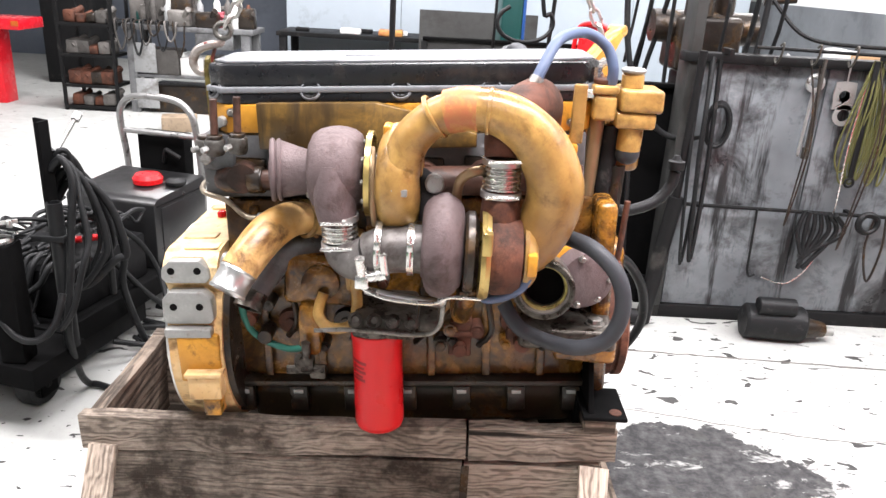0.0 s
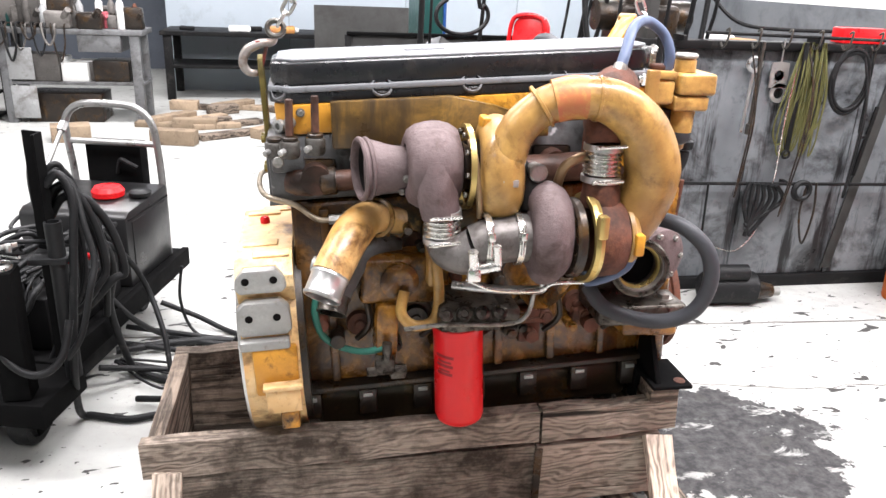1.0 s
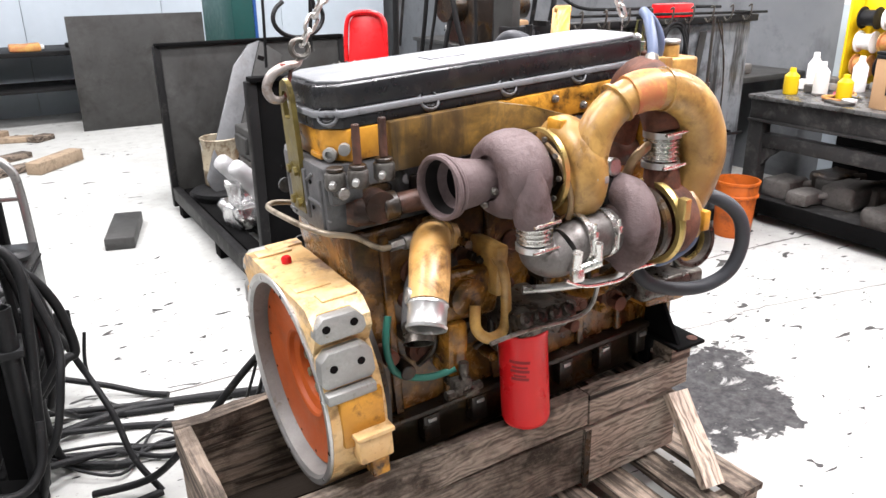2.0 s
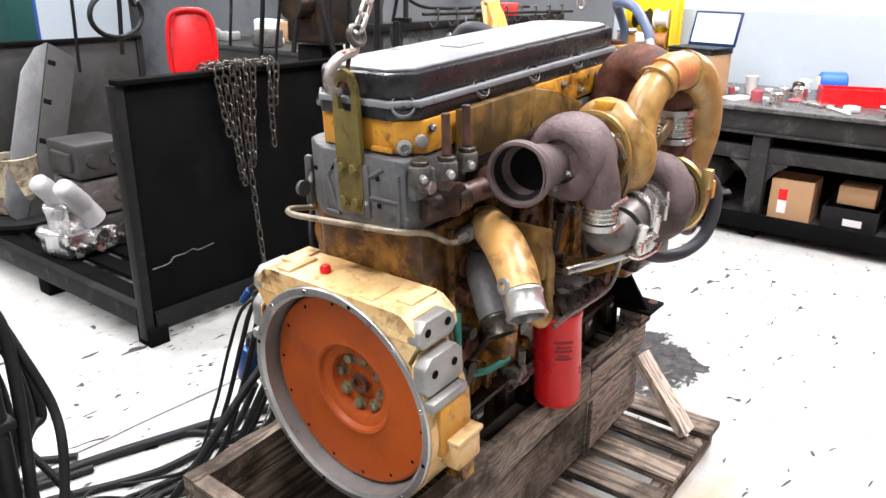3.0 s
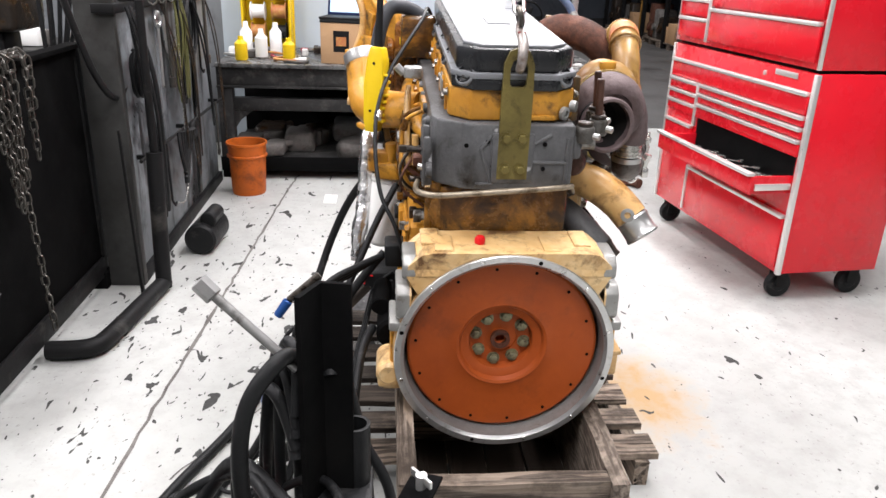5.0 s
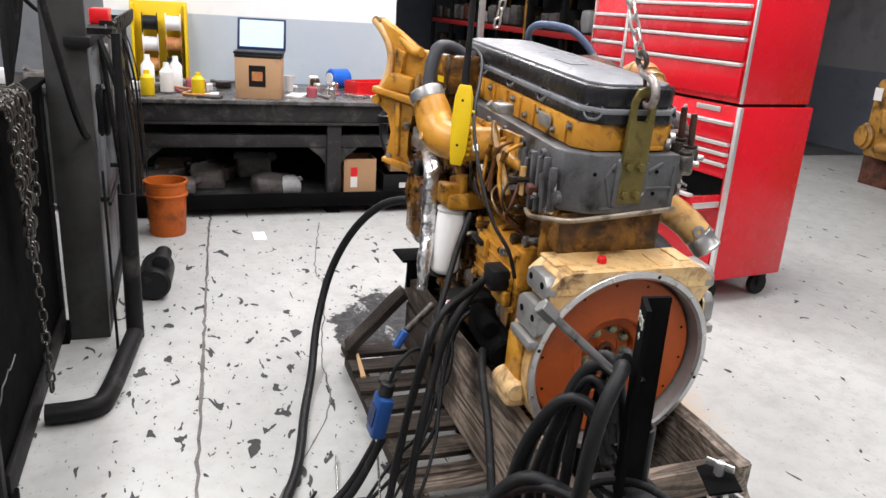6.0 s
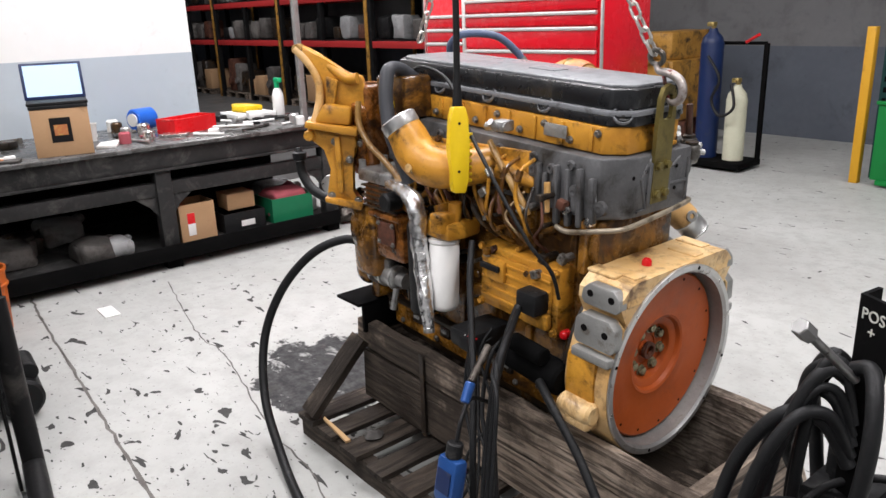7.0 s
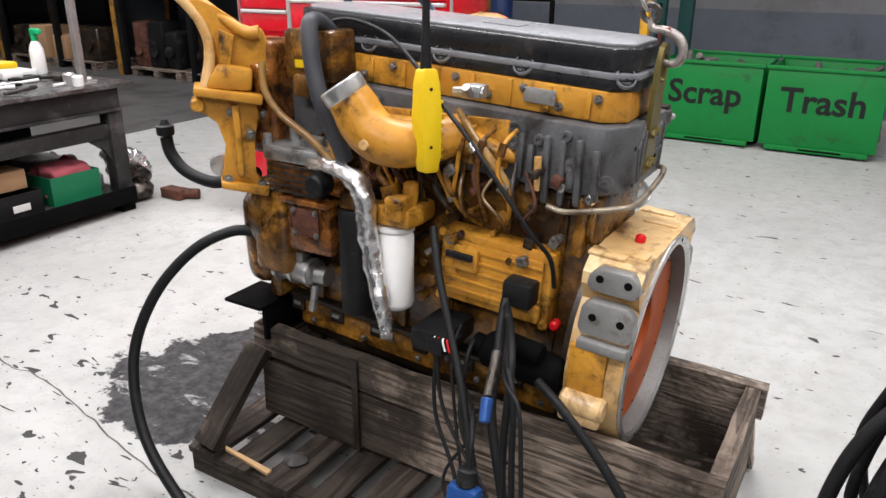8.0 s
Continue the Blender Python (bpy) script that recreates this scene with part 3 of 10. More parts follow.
# joints and cracks in the floor
for k, line in enumerate(([(3.3, 0.23), (2.4, 0.41), (2.04, 0.42), (1.29, 0.57), (0.81, 0.63), (0.2, 0.95)], [(3.6, 0.93), (3.26, 0.96), (2.15, 1.02), (1.21, 1.07), (0.2, 1.12), (-1.2, 1.15)])):
    pts = glide([(x, y, 0.0) for x, y in line], 14)
    bm = bmesh.new()
    prev = None
    for i, p in enumerate(pts):
        w = (0.004 if k == 0 else 0.008) * (0.6 + 0.9 * abs(noise.noise(Vector((p[0] * 9, p[1] * 9, k)))))
        off = 0.012 * noise.noise(Vector((p[0] * 14, k * 7, 0)))
        row = [bm.verts.new((p[0], p[1] + off - w, 0.0012)), bm.verts.new((p[0], p[1] + off + w, 0.0012))]
        if prev:
            bm.faces.new((prev[0], row[0], row[1], prev[1]))
        prev = row
    solo("floor_crack", bm, M_BROWNGREY, "dark crack in the painted floor", "floor crack", "structure")

for lx, ly, ln, watts in LAMPS:
    lamp = thing("ceiling_light", lx, ly, LAMP_Z, "long white fluorescent ceiling light, out of view", "ceiling light", "ceiling lights")
    part("housing", box(lx - ln / 2 - 0.05, lx + ln / 2 + 0.05, ly - 0.3, ly + 0.3, LAMP_Z + 0.01, LAMP_Z + 0.1, 0.01), M_WHITE, lamp)
    for s in (-1, 1):
        part("hanger", rod((lx + s, ly, LAMP_Z + 0.1), (lx + s, ly, 4.6), 0.008, n=8), M_STEEL, lamp)


# ---- steel tool partition ----
def partition():
    ob = thing("wall_partition", 2.6, 1.48, 0, "grey painted steel plate partition with oily streaks", "partition", kind="structure")
    for i, (a, b) in enumerate(((1.70, 2.28), (2.28, 2.86), (2.86, 3.45))):
        part("panel", box(a + 0.003, b - 0.003, 1.46, 1.49, 0.07, 1.24, 0.003), M_PANEL, ob)
    part("top_rail", box(1.62, 3.47, 1.425, 1.52, 1.243, 1.285, 0.006), M_DARKSTEEL, ob)
    part("bottom_rail", box(1.66, 3.47, 1.44, 1.51, 0.0, 0.066, 0.004), M_DARKSTEEL, ob)
    for x in (2.74, 3.44):
        part("post", box(x - 0.035, x + 0.035, 1.492, 1.56, 0.0, 1.24, 0.004), M_DARKSTEEL, ob)
    part("end_post", box(1.645, 1.695, 1.44, 1.60, 0.0, 2.3, 0.006), M_OLDPANEL, ob, "weathered grey steel end post")
    part("hanging_rod", rod((1.68, 1.405, 0.60), (3.42, 1.405, 0.575), 0.009, n=10), M_DARKSTEEL, ob, "thin dark steel rod on brackets")
    part("upper_rod", rod((1.9, 1.36, 1.325), (3.45, 1.36, 1.30), 0.008, n=10), M_DARKSTEEL, ob, "thin dark steel rod on brackets")
    for x in (1.8, 2.5, 3.3):
        part("bracket", box(x - 0.01, x + 0.01, 1.40, 1.459, 0.58, 0.60), M_DARKSTEEL, ob)
        part("bracket", box(x - 0.01, x + 0.01, 1.355, 1.46, 1.286, 1.31), M_DARKSTEEL, ob)
    return ob


partition()


# ---- black steel rack ----
def steel_rack():
    x0, x1, y0, y1 = 0.39, 1.68, 1.63, 3.62
    ob = thing("steel_rack", (x0 + x1) / 2, (y0 + y1) / 2, 0, "black steel rack with two tall end plates and a barred deck", "rack")
    part("end_plate", box(x0, x1, y0, y0 + 0.03, 0.08, 1.10, 0.003), M_BLACKSTEEL, ob)
    part("end_plate", box(x0, x1, y1 - 0.03, y1, 0.08, 1.10, 0.003), M_OLDPANEL, ob, "weathered grey end plate")
    for y, z in ((y0, 1.10), (y1 - 0.03, 1.10)):
        part("lip", box(x0 - 0.01, x1 + 0.01, y - 0.03, y + 0.035, z, z + 0.02, 0.003), M_BLACKSTEEL, ob)
    for x in (x0, x1):
        for y in (y0, y1 - 0.03):
            part("corner_post", box(x - 0.022, x + 0.022, y - 0.012, y + 0.042, 0.03, 1.10, 0.003), M_DARKSTEEL, ob)
    for x in (x0, x1):
        part("side_rail", box(x - 0.02, x + 0.03, y0 + 0.05, y1 - 0.05, 0.08, 0.17, 0.004), M_DARKSTEEL, ob)
    part("end_rail", box(x0 + 0.03, x1 - 0.03, y0 - 0.02, y0 - 0.003, 0.06, 0.15, 0.004), M_DARKSTEEL, ob)
    part("weld_bead", tube([(0.44, 1.629, 0.335), (0.52, 1.629, 0.34), (0.545, 1.629, 0.362), (0.60, 1.629, 0.362), (0.64, 1.629, 0.372), (0.67, 1.629, 0.36), (0.75, 1.629, 0.37)], 0.003, 6, 3), M_GREY_CAST, ob, "crooked pale weld bead")
    n = 9
    for i in range(n):
        x = x0 + 0.1 + (x1 - x0 - 0.2) * i / (n - 1)
        part("deck_bar", box(x - 0.045, x + 0.045, y0 + 0.05, y1 - 0.05, 0.125, 0.15, 0.003), M_BLACKSTEEL, ob)
    for y in (y0 + 0.3, y0 + 1.0, y1 - 0.3):
        part("cross_bar", box(x0 + 0.03, x1 - 0.03, y - 0.03, y + 0.03, 0.085, 0.124, 0.003), M_DARKSTEEL, ob)
    for x in (x0 + 0.03, x1 - 0.03):
        for y in (y0 + 0.02, y0 + 0.9, y1 - 0.2):
            part("foot", box(x - 0.045, x + 0.045, y - 0.05, y + 0.05, 0.0, 0.08, 0.004), M_BLACKSTEEL, ob)
    return ob


steel_rack()


# ---- workbench ----
M_BENCHTOP = surface("worn_bench_steel", (0.16, 0.16, 0.158), (0.06, 0.06, 0.058), 0.30, 0.25, 24, (0.045, 0.042, 0.038), 5, (0.48, 0.66), 0.15, 0.7)
M_BENCHSTEEL = surface("dusty_grey_bench_steel", (0.036, 0.0355, 0.035), (0.015, 0.015, 0.015), 0.5, 0.05, 30, (0.085, 0.082, 0.078), 6, (0.52, 0.70), 0.25, 0.6, gloss=0.18)


def workbench():
    x0, x1, y0, y1 = 3.54, 4.56, -1.15, 1.45
    ob = thing("workbench", (x0 + x1) / 2, (y0 + y1) / 2, 0, "long dark steel workbench with deep apron and gusseted legs", "workbench")
    part("top", box(x0 - 0.04, x1, y0 - 0.09, y1, 0.775, 0.80, 0.004), M_BENCHTOP, ob, "worn grey steel top")
    part("apron", box(x0, x0 + 0.02, y0, y1, 0.65, 0.774, 0.003), M_BENCHSTEEL, ob)
    part("apron_lip", box(x0 - 0.02, x0 + 0.05, y0, y1, 0.635, 0.65, 0.003), M_BENCHSTEEL, ob)
    part("channel", box(x0 + 0.02, x0 + 0.10, y0, y1, 0.475, 0.56, 0.006), M_BENCHSTEEL, ob)
    part("shelf", box(x0 - 0.02, x1, y0, y1, 0.10, 0.13, 0.004), M_BENCHSTEEL, ob)
    part("shelf_lip", box(x0 - 0.04, x0 - 0.022, y0, y1, 0.06, 0.16, 0.003), M_BLACKSTEEL, ob)
    part("back_plate", box(x1 - 0.02, x1, y0, y1, 0.131, 0.774), M_BLACKSTEEL, ob)
    for y in (y0 + 0.04, 0.085, y1 - 0.05):
        part("leg", box(x0, x0 + 0.09, y - 0.05, y + 0.05, 0.131, 0.634, 0.005), M_BENCHSTEEL, ob)
        part("foot", box(x0, x0 + 0.09, y - 0.05, y + 0.05, 0.0, 0.099, 0.004), M_BLACKSTEEL, ob)
        for s in (-1, 1):
            if not y0 < y + s * 0.2 < y1:
                continue
            g = slab([(0, 0), (0, -0.13), (s * 0.04, -0.07), (s * 0.13, 0)], x0 + 0.03, x0 + 0.06, m=Matrix(((0, 0, 1, 0), (1, 0, 0, y + s * 0.05), (0, 1, 0, 0.474), (0, 0, 0, 1))))
            part("gusset", g, M_BENCHSTEEL, ob)
    return ob


workbench()

# ---- the engine ----
CRANK_Z, NOSE_UP, HEAD_X = 0.589, 3.5, 0.045
E = Matrix.Translation((0, 0, CRANK_Z)) @ Matrix.Rotation(radians(-NOSE_UP), 4, "Y")
engine = thing("diesel_engine", 0.5, 0, 0.32, "used yellow six-cylinder diesel engine with twin turbochargers", "engine")
X, Y, Z = (1, 0, 0), (0, 1, 0), (0, 0, 1)
YZ = Matrix(((0, 0, 1, 0), (1, 0, 0, 0), (0, 1, 0, 0), (0, 0, 0, 1)))  # an outline (y, z) pulled along x


def ep(name, bm, material, label="", parent=None, smooth=38):
    """A part of the engine, given in the engine's own frame (crank axis along x, z up)."""
    return part(name, moved(bm, E), material, parent or engine, label, smooth)


def et(name, bm, material, label="", parent=None, smooth=38):
    """A part of the cylinder head or what sits on it, in the engine's own frame moved forward to the head."""
    return part(name, moved(bm, E @ Matrix.Translation((HEAD_X, 0, 0))), material, parent or engine, label, smooth)


def ew(name, bm, material, label="", parent=None, smooth=38):
    """A part of the engine, given in world metres."""
    return part(name, bm, material, parent or engine, label, smooth)


# block, pan, head
blk = ep("engine_block", rough(box(0.06, 1.0, -0.155, 0.165, -0.112, 0.395, 0.012), 0.005, 14, 3), M_YELLOW_GRIMY, "oily yellow cast cylinder block")
M_PANIRON = surface("oil_soaked_pan_paint", (0.042, 0.028, 0.015), (0.010, 0.007, 0.005), 0.35, 0.1, 30, (0.10, 0.055, 0.02), 11, (0.57, 0.68), 0.4, 0.8, gloss=0.3)
pan = ep("oil_pan", rough(box(0.08, 0.98, -0.15, 0.15, -0.27, -0.13, 0.03, 3), 0.003, 12, 2), M_PANIRON, "oily black oil pan")
ep("pan_rail", box(0.065, 0.995, -0.185, 0.185, -0.129, -0.113, 0.003), M_DARKIRON, "", pan)
ep("pan_skirt", rough(box(0.10, 0.96, 0.1505, 0.176, -0.215, -0.1295, 0.010, 3), 0.004, 18, 2), M_YELLOW_OILY, "oily yellow pan flank", pan)
for i in range(9):
    x = 0.14 + 0.096 * i
    ep("flank_bolt", bolt((x, 0.177, -0.19 + 0.03 * (i % 2)), Y, 0.008, 0.007), M_BOLT, "", pan)
for i in range(7):
    x = 0.07 + i * 0.149
    for s in (-1, 1):
        ep("rail_lug", box(x - 0.024, x + 0.024, s * 0.152, s * 0.186, -0.205 if s < 0 else -0.168, -0.13, 0.004), M_DARKIRON, "", pan)
        ep("rail_bolt", box(x - 0.013, x + 0.013, s * 0.184, s * 0.191, -0.150, -0.138, 0.002), M_PAD, "pale bolt washer plate", pan)
for i in range(6):
    x = 0.14 + i * 0.148
    ep("block_rib", rough(box(x - 0.012, x + 0.012, -0.172, -0.15, -0.105, 0.38, 0.005), 0.003, 20, 2), M_YELLOW_GRIMY, "", blk)
    ep("core_plug", lathe([(0, 0), (0.027, 0), (0.031, 0.004), (0.031, 0.01), (0.022, 0.013), (0.019, 0.006), (0, 0.006)], (x + 0.07, -0.153, 0.27), (0, -1, 0), 20), M_RUST, "", blk)
    ep("block_rib", rough(box(x - 0.012, x + 0.012, 0.16, 0.18, -0.105, 0.38, 0.005), 0.003, 20, 2), M_YELLOW_OILY, "", blk)
    ep("side_boss", lathe([(0, 0), (0.035, 0), (0.032, 0.02), (0.014, 0.02), (0.012, 0.028), (0, 0.028)], (x + 0.07, -0.153, 0.06), (0, -1, 0), 14), M_DARKIRON if i % 2 else M_RUST, "", blk)
# rear of the block: plate and plugs under the head
et("rear_plate", rough(box(0.035, 0.062, -0.15, 0.2, 0.25, 0.396, 0.006), 0.002, 20, 2), M_YELLOW_OILY, "", blk)
et("rear_cover", lathe([(0, 0), (0.05, 0), (0.056, 0.004), (0.056, 0.014), (0, 0.016)], (0.036, 0.135, 0.325), (-1, 0, 0), 26), M_YELLOW_OILY, "round oily yellow core cover", blk)
et("rear_pad", box(0.022, 0.036, -0.06, 0.06, 0.28, 0.39, 0.005), M_YELLOW, "yellow pad on the block's rear", blk)
et("rear_web", box(0.018, 0.036, 0.062, 0.078, 0.27, 0.392, 0.004), M_DARKIRON, "", blk)

head = et("cylinder_head", rough(slab([(-0.026, -0.148), (0.93, -0.148), (0.93, 0.19), (0.055, 0.19), (0.025, 0.178), (-0.012, 0.12), (-0.026, 0.09)], 0.398, 0.561, 0.008), 0.002, 22), M_GREY_CAST, "grey cast cylinder head", smooth=30)
for y0_, z0_, y1_, z1_ in ((-0.13, 0.41, -0.13, 0.53), (0.05, 0.42, 0.075, 0.50), (0.075, 0.50, 0.05, 0.538), (-0.05, 0.515, -0.09, 0.538), (-0.13, 0.47, -0.045, 0.47), (0.045, 0.415, 0.085, 0.415)):
    et("casting_rib", rod((-0.026, y0_, z0_), (-0.026, y1_, z1_), 0.0045, n=8), M_GREY_CAST, "", head)
for i in range(12):
    x = 0.075 + i * 0.066
    h = 0.05 + 0.06 * ((i * 7) % 3) / 2
    et("head_rib", rough(box(x, x + 0.022, 0.185, 0.203, 0.41, 0.41 + h, 0.008), 0.002, 30, 1), M_GREY_CAST, "", head)
    et("head_boss", lathe([(0, 0), (0.014, 0), (0.012, 0.01), (0.006, 0.01), (0.005, 0.006), (0, 0.006)], (x + 0.033, 0.19, 0.53 - 0.02 * (i % 2)), Y, 12), M_GREY_CAST, "", head)
for y, z in ((0.02, 0.50), (-0.075, 0.515), (-0.075, 0.455), (0.045, 0.46), (0.11, 0.51), (0.06, 0.52)):
    et("bolt_hole", lathe([(0, 0), (0.0055, 0), (0.0055, 0.002), (0, 0.002)], (-0.0275, y, z), (-1, 0, 0), 10), M_HOLE_SHADE, "", head)
et("lifting_boss", rough(box(-0.032, -0.02, -0.05, 0.05, 0.42, 0.54, 0.004), 0.001, 30), M_GREY_CAST, "", head)
et("head_port", rough(box(-0.018, 0.06, -0.168, -0.142, 0.475, 0.535, 0.01), 0.002, 30), M_GREY_CAST, "", head)
et("port_fitting", rod((0.0, -0.165, 0.51), (0.0, -0.20, 0.51), 0.014, n=10, bevel=0.002), M_ALU, "", head)
et("drain_plug", lathe([(0, 0), (0.011, 0), (0.011, 0.012), (0, 0.014)], (0.10, 0.205, 0.415), Y, 16), M_BRIGHT, "bright plug", head)

base = et("cover_base", rough(slab([(0.046, -0.150), (0.915, -0.150), (0.96, -0.10), (0.96, 0.10), (0.915, 0.150), (0.046, 0.150), (0.0, 0.104), (0.0, -0.104)], 0.563, 0.634, 0.006), 0.003, 16), M_YELLOW, "yellow valve cover base")
for i in range(10):
    x = 0.06 + i * 0.092
    for s in (-1, 1):
        et("base_bolt", bolt((x, s * 0.152, 0.615 - 0.03 * (i % 2)), (0, s, 0), 0.008), M_BOLT, "", base)
for i in range(9):
    x = 0.08 + 0.1 * i
    et("base_rib", box(x - 0.006, x + 0.006, 0.15, 0.157, 0.568, 0.630, 0.002), M_YELLOW, "", base)
et("name_plate", box(0.16, 0.24, 0.155, 0.159, 0.585, 0.62, 0.001), M_PAD, "blank worn metal plate", base)
# heat-browned shield on the exhaust side
et("side_shield", rough(slab([(0.13, 0.53), (0.66, 0.53), (0.66, 0.565), (0.52, 0.615), (0.42, 0.642), (0.13, 0.642)], -0.185, -0.16, 0.004, Matrix(((1, 0, 0, 0), (0, 0, 1, 0), (0, 1, 0, 0), (0, 0, 0, 1)))), 0.002, 18), M_SHIELD,
   "heat-browned yellow side shield")
et("rear_plug", lathe([(0, 0), (0.016, 0), (0.016, 0.01), (0.009, 0.012), (0.008, 0.005), (0, 0.005)], (0.012, -0.118, 0.580), (-0.7, -0.7, 0), 16), M_PAD, "bare plug", base)
et("corner_plug", lathe([(0, 0), (0.014, 0), (0.013, 0.014), (0, 0.016)], (0.036, -0.142, 0.592), (-0.5, -0.85, 0), 14), M_PAD, "bare plug", base)
et("corner_lip", rough(box(-0.006, 0.04, -0.10, -0.04, 0.565, 0.577, 0.003), 0.001, 40), M_YELLOW, "", base)


# valve cover with cut corners
def cover_outline(x0, x1, w, c):
    return [(x0 + c, -w), (x1 - c, -w), (x1, -w + c), (x1, w - c), (x1 - c, w), (x0 + c, w), (x0, w - c), (x0, -w + c)]


cover = et("valve_cover", join(slab(cover_outline(-0.004, 0.962, 0.137, 0.045), 0.674, 0.728, 0.010), slab(cover_outline(-0.010, 0.968, 0.145, 0.05), 0.6345, 0.660, 0.004)), M_BLACK_COVER, "black composite valve cover")
et("gasket_strip", slab(cover_outline(-0.012, 0.970, 0.148, 0.050), 0.660, 0.674, 0.003), M_GASKET, "grey gasket strip", cover)
# pale grey puts the ceiling lamps' reflection, over real dust, into the top's colour
M_COVERTOP = surface("dusty_cover_top_with_sheen", (0.23, 0.24, 0.25), (0.11, 0.115, 0.122), 0.36, 0, 40, (0.34, 0.35, 0.365), 5, (0.45, 0.7), 0.2, 0.4, gloss=0.4)
et("cover_top", slab(cover_outline(0.012, 0.946, 0.120, 0.04), 0.7275, 0.735, 0.003), M_COVERTOP, "dusty top face, paled to carry the sheen of the lamps", cover)
et("top_plate", box(0.33, 0.43, -0.03, 0.03, 0.735, 0.737), M_GASKET, "small pale plate", cover)
for i, x in enumerate((0.014, 0.256, 0.476, 0.696, 0.944)):
    for s in (-1, 1):
        end = -1 if i == 0 else 1 if i == 4 else 0
        at = Vector((x, s * (0.119 if end else 0.144), 0.668))
        tilt = Vector((end * 0.6, s * (0.6 if end else 0.85), 0.52)).normalized()
        et("hold_down", lathe([(0, -0.03), (0.022, -0.03), (0.024, -0.004), (0.019, 0.002), (0.017, -0.006), (0, -0.006)], at, tilt, 22), M_BLACK_COVER, "", cover)
        et("gasket_ear", lathe([(0.018, -0.014), (0.0255, -0.014), (0.0265, -0.005), (0.0235, -0.001), (0.0185, -0.002), (0.018, -0.014)], at, tilt, 24), M_GASKET, "", cover)
        et("cover_bolt", bolt(at - tilt * 0.007, tilt, 0.008, 0.007), M_DARKIRON, "", cover)

# flywheel housing
R_OUT, R_BORE, FACE = 0.276, 0.2556, -0.09


def housing_outline(n=96):
    pts = []
    for i in range(n):
        a = 2 * math.pi * i / n
        y, z = math.cos(a), math.sin(a)
        r = R_OUT + 0.002
        if z > 0.12:
            corner = min(0.278 / max(z, 1e-6), 0.246 / max(abs(y), 1e-6), 0.345)
            if corner * z > 0.208:
                r = max(r, corner)
        pts.append((y * r, z * r))
    return pts


housing = ep("flywheel_housing", rough(ring_plate(housing_outline(), circle(R_BORE + 0.001, 96), FACE + 0.0075, 0.055, YZ), 0.0015, 25), M_YELLOW_PALE, "worn cream-yellow flywheel housing", smooth=30)
ep("machined_flange", lathe([(R_BORE - 0.004, 0.0072), (R_BORE, 0.004), (R_BORE + 0.004, 0), (R_OUT - 0.002, 0), (R_OUT, 0.002), (R_OUT, 0.0072), (R_BORE - 0.004, 0.0072)], (FACE, 0, 0), X, 96), M_STEEL, "bare machined flange ring", housing)
ep("bore_wall", lathe([(R_BORE - 0.003, 0), (R_BORE - 0.010, 0.115), (R_BORE - 0.002, 0.115), (R_BORE - 0.001, 0)], (FACE + 0.0075, 0, 0), X, 96), M_PAD, "bare inner wall", housing)
ep("housing_back", lathe([(0, 0.0), (0.268, 0.0), (0.268, 0.02), (0, 0.02)], (0.052, 0, 0), X, 64), M_DARKIRON, "", housing)
for i in range(12):
    a = 2 * math.pi * (i + 0.5) / 12
    ep("flange_hole", lathe([(0, 0), (0.0055, 0), (0.0045, 0.0012), (0, 0.0012)], (FACE - 0.0003, 0.266 * math.cos(a), 0.266 * math.sin(a)), (-1, 0, 0), 10), M_BRIGHT if i % 3 else M_HOLE_SHADE, "", housing)
for s in (-1, 1):
    for (zc, hh, y0, y1, wide) in ((0.236, 0.030, 0.225, 0.257, 0.062), (0.145, 0.044, 0.235, 0.272, 0.066)):
        o = [(-0.023 - wide + 0.012, zc - hh), (-0.023 + wide - 0.012, zc - hh), (-0.023 + wide, zc - hh + 0.014), (-0.023 + wide - 0.004, zc + hh - 0.02), (-0.023 + wide - 0.024, zc + hh),
             (-0.023 - wide + 0.024, zc + hh), (-0.023 - wide + 0.004, zc + hh - 0.02), (-0.023 - wide, zc - hh + 0.014)]
        m = Matrix(((1, 0, 0, 0), (0, 0, s, 0), (0, 1, 0, 0), (0, 0, 0, 1)))
        ep("pad_web", slab([(x, z) for x, z in o], math.sqrt(0.2595 ** 2 - (zc - hh) ** 2) if zc < 0.2 else 0.17, y0, 0.0, m), M_YELLOW_PALE, "", housing)
        ep("mount_pad", slab(o, y0, y1, 0.005, m), M_PAD, "bare cast mounting pad", housing)
        for dx in (-0.034, 0.032):
            ep("pad_hole", lathe([(0, 0), (0.0095, 0), (0.0095, 0.0015), (0, 0.0015)], (-0.023 + dx, s * y1, zc + 0.004), (0, s, 0), 14), M_HOLE_SHADE, "", housing)
    # lower ledge under the pads
    ep("pad_ledge", box(-0.085, 0.035, s * 0.252, s * 0.288, 0.068, 0.094, 0.006), M_PAD, "bare cast ledge", housing)
ep("low_block", box(-0.035, 0.05, -0.31, -0.262, -0.097, -0.032, 0.006), M_YELLOW_PALE, "", housing)
ep("low_block_lip", box(-0.04, 0.055, -0.315, -0.262, -0.032, -0.02, 0.003), M_YELLOW_PALE, "", housing)
ep("low_foot", box(-0.005, 0.04, -0.30, -0.252, -0.15, -0.0975, 0.005), M_YELLOW, "", housing)
ep("low_boss", rough(join(rod((-0.058, 0.288, -0.075), (0.05, 0.288, -0.075), 0.032, n=24, bevel=0.008), box(-0.055, 0.048, 0.262, 0.316, -0.118, -0.078, 0.010, 3)), 0.0015, 30), M_YELLOW_PALE, "worn pale round boss", housing)
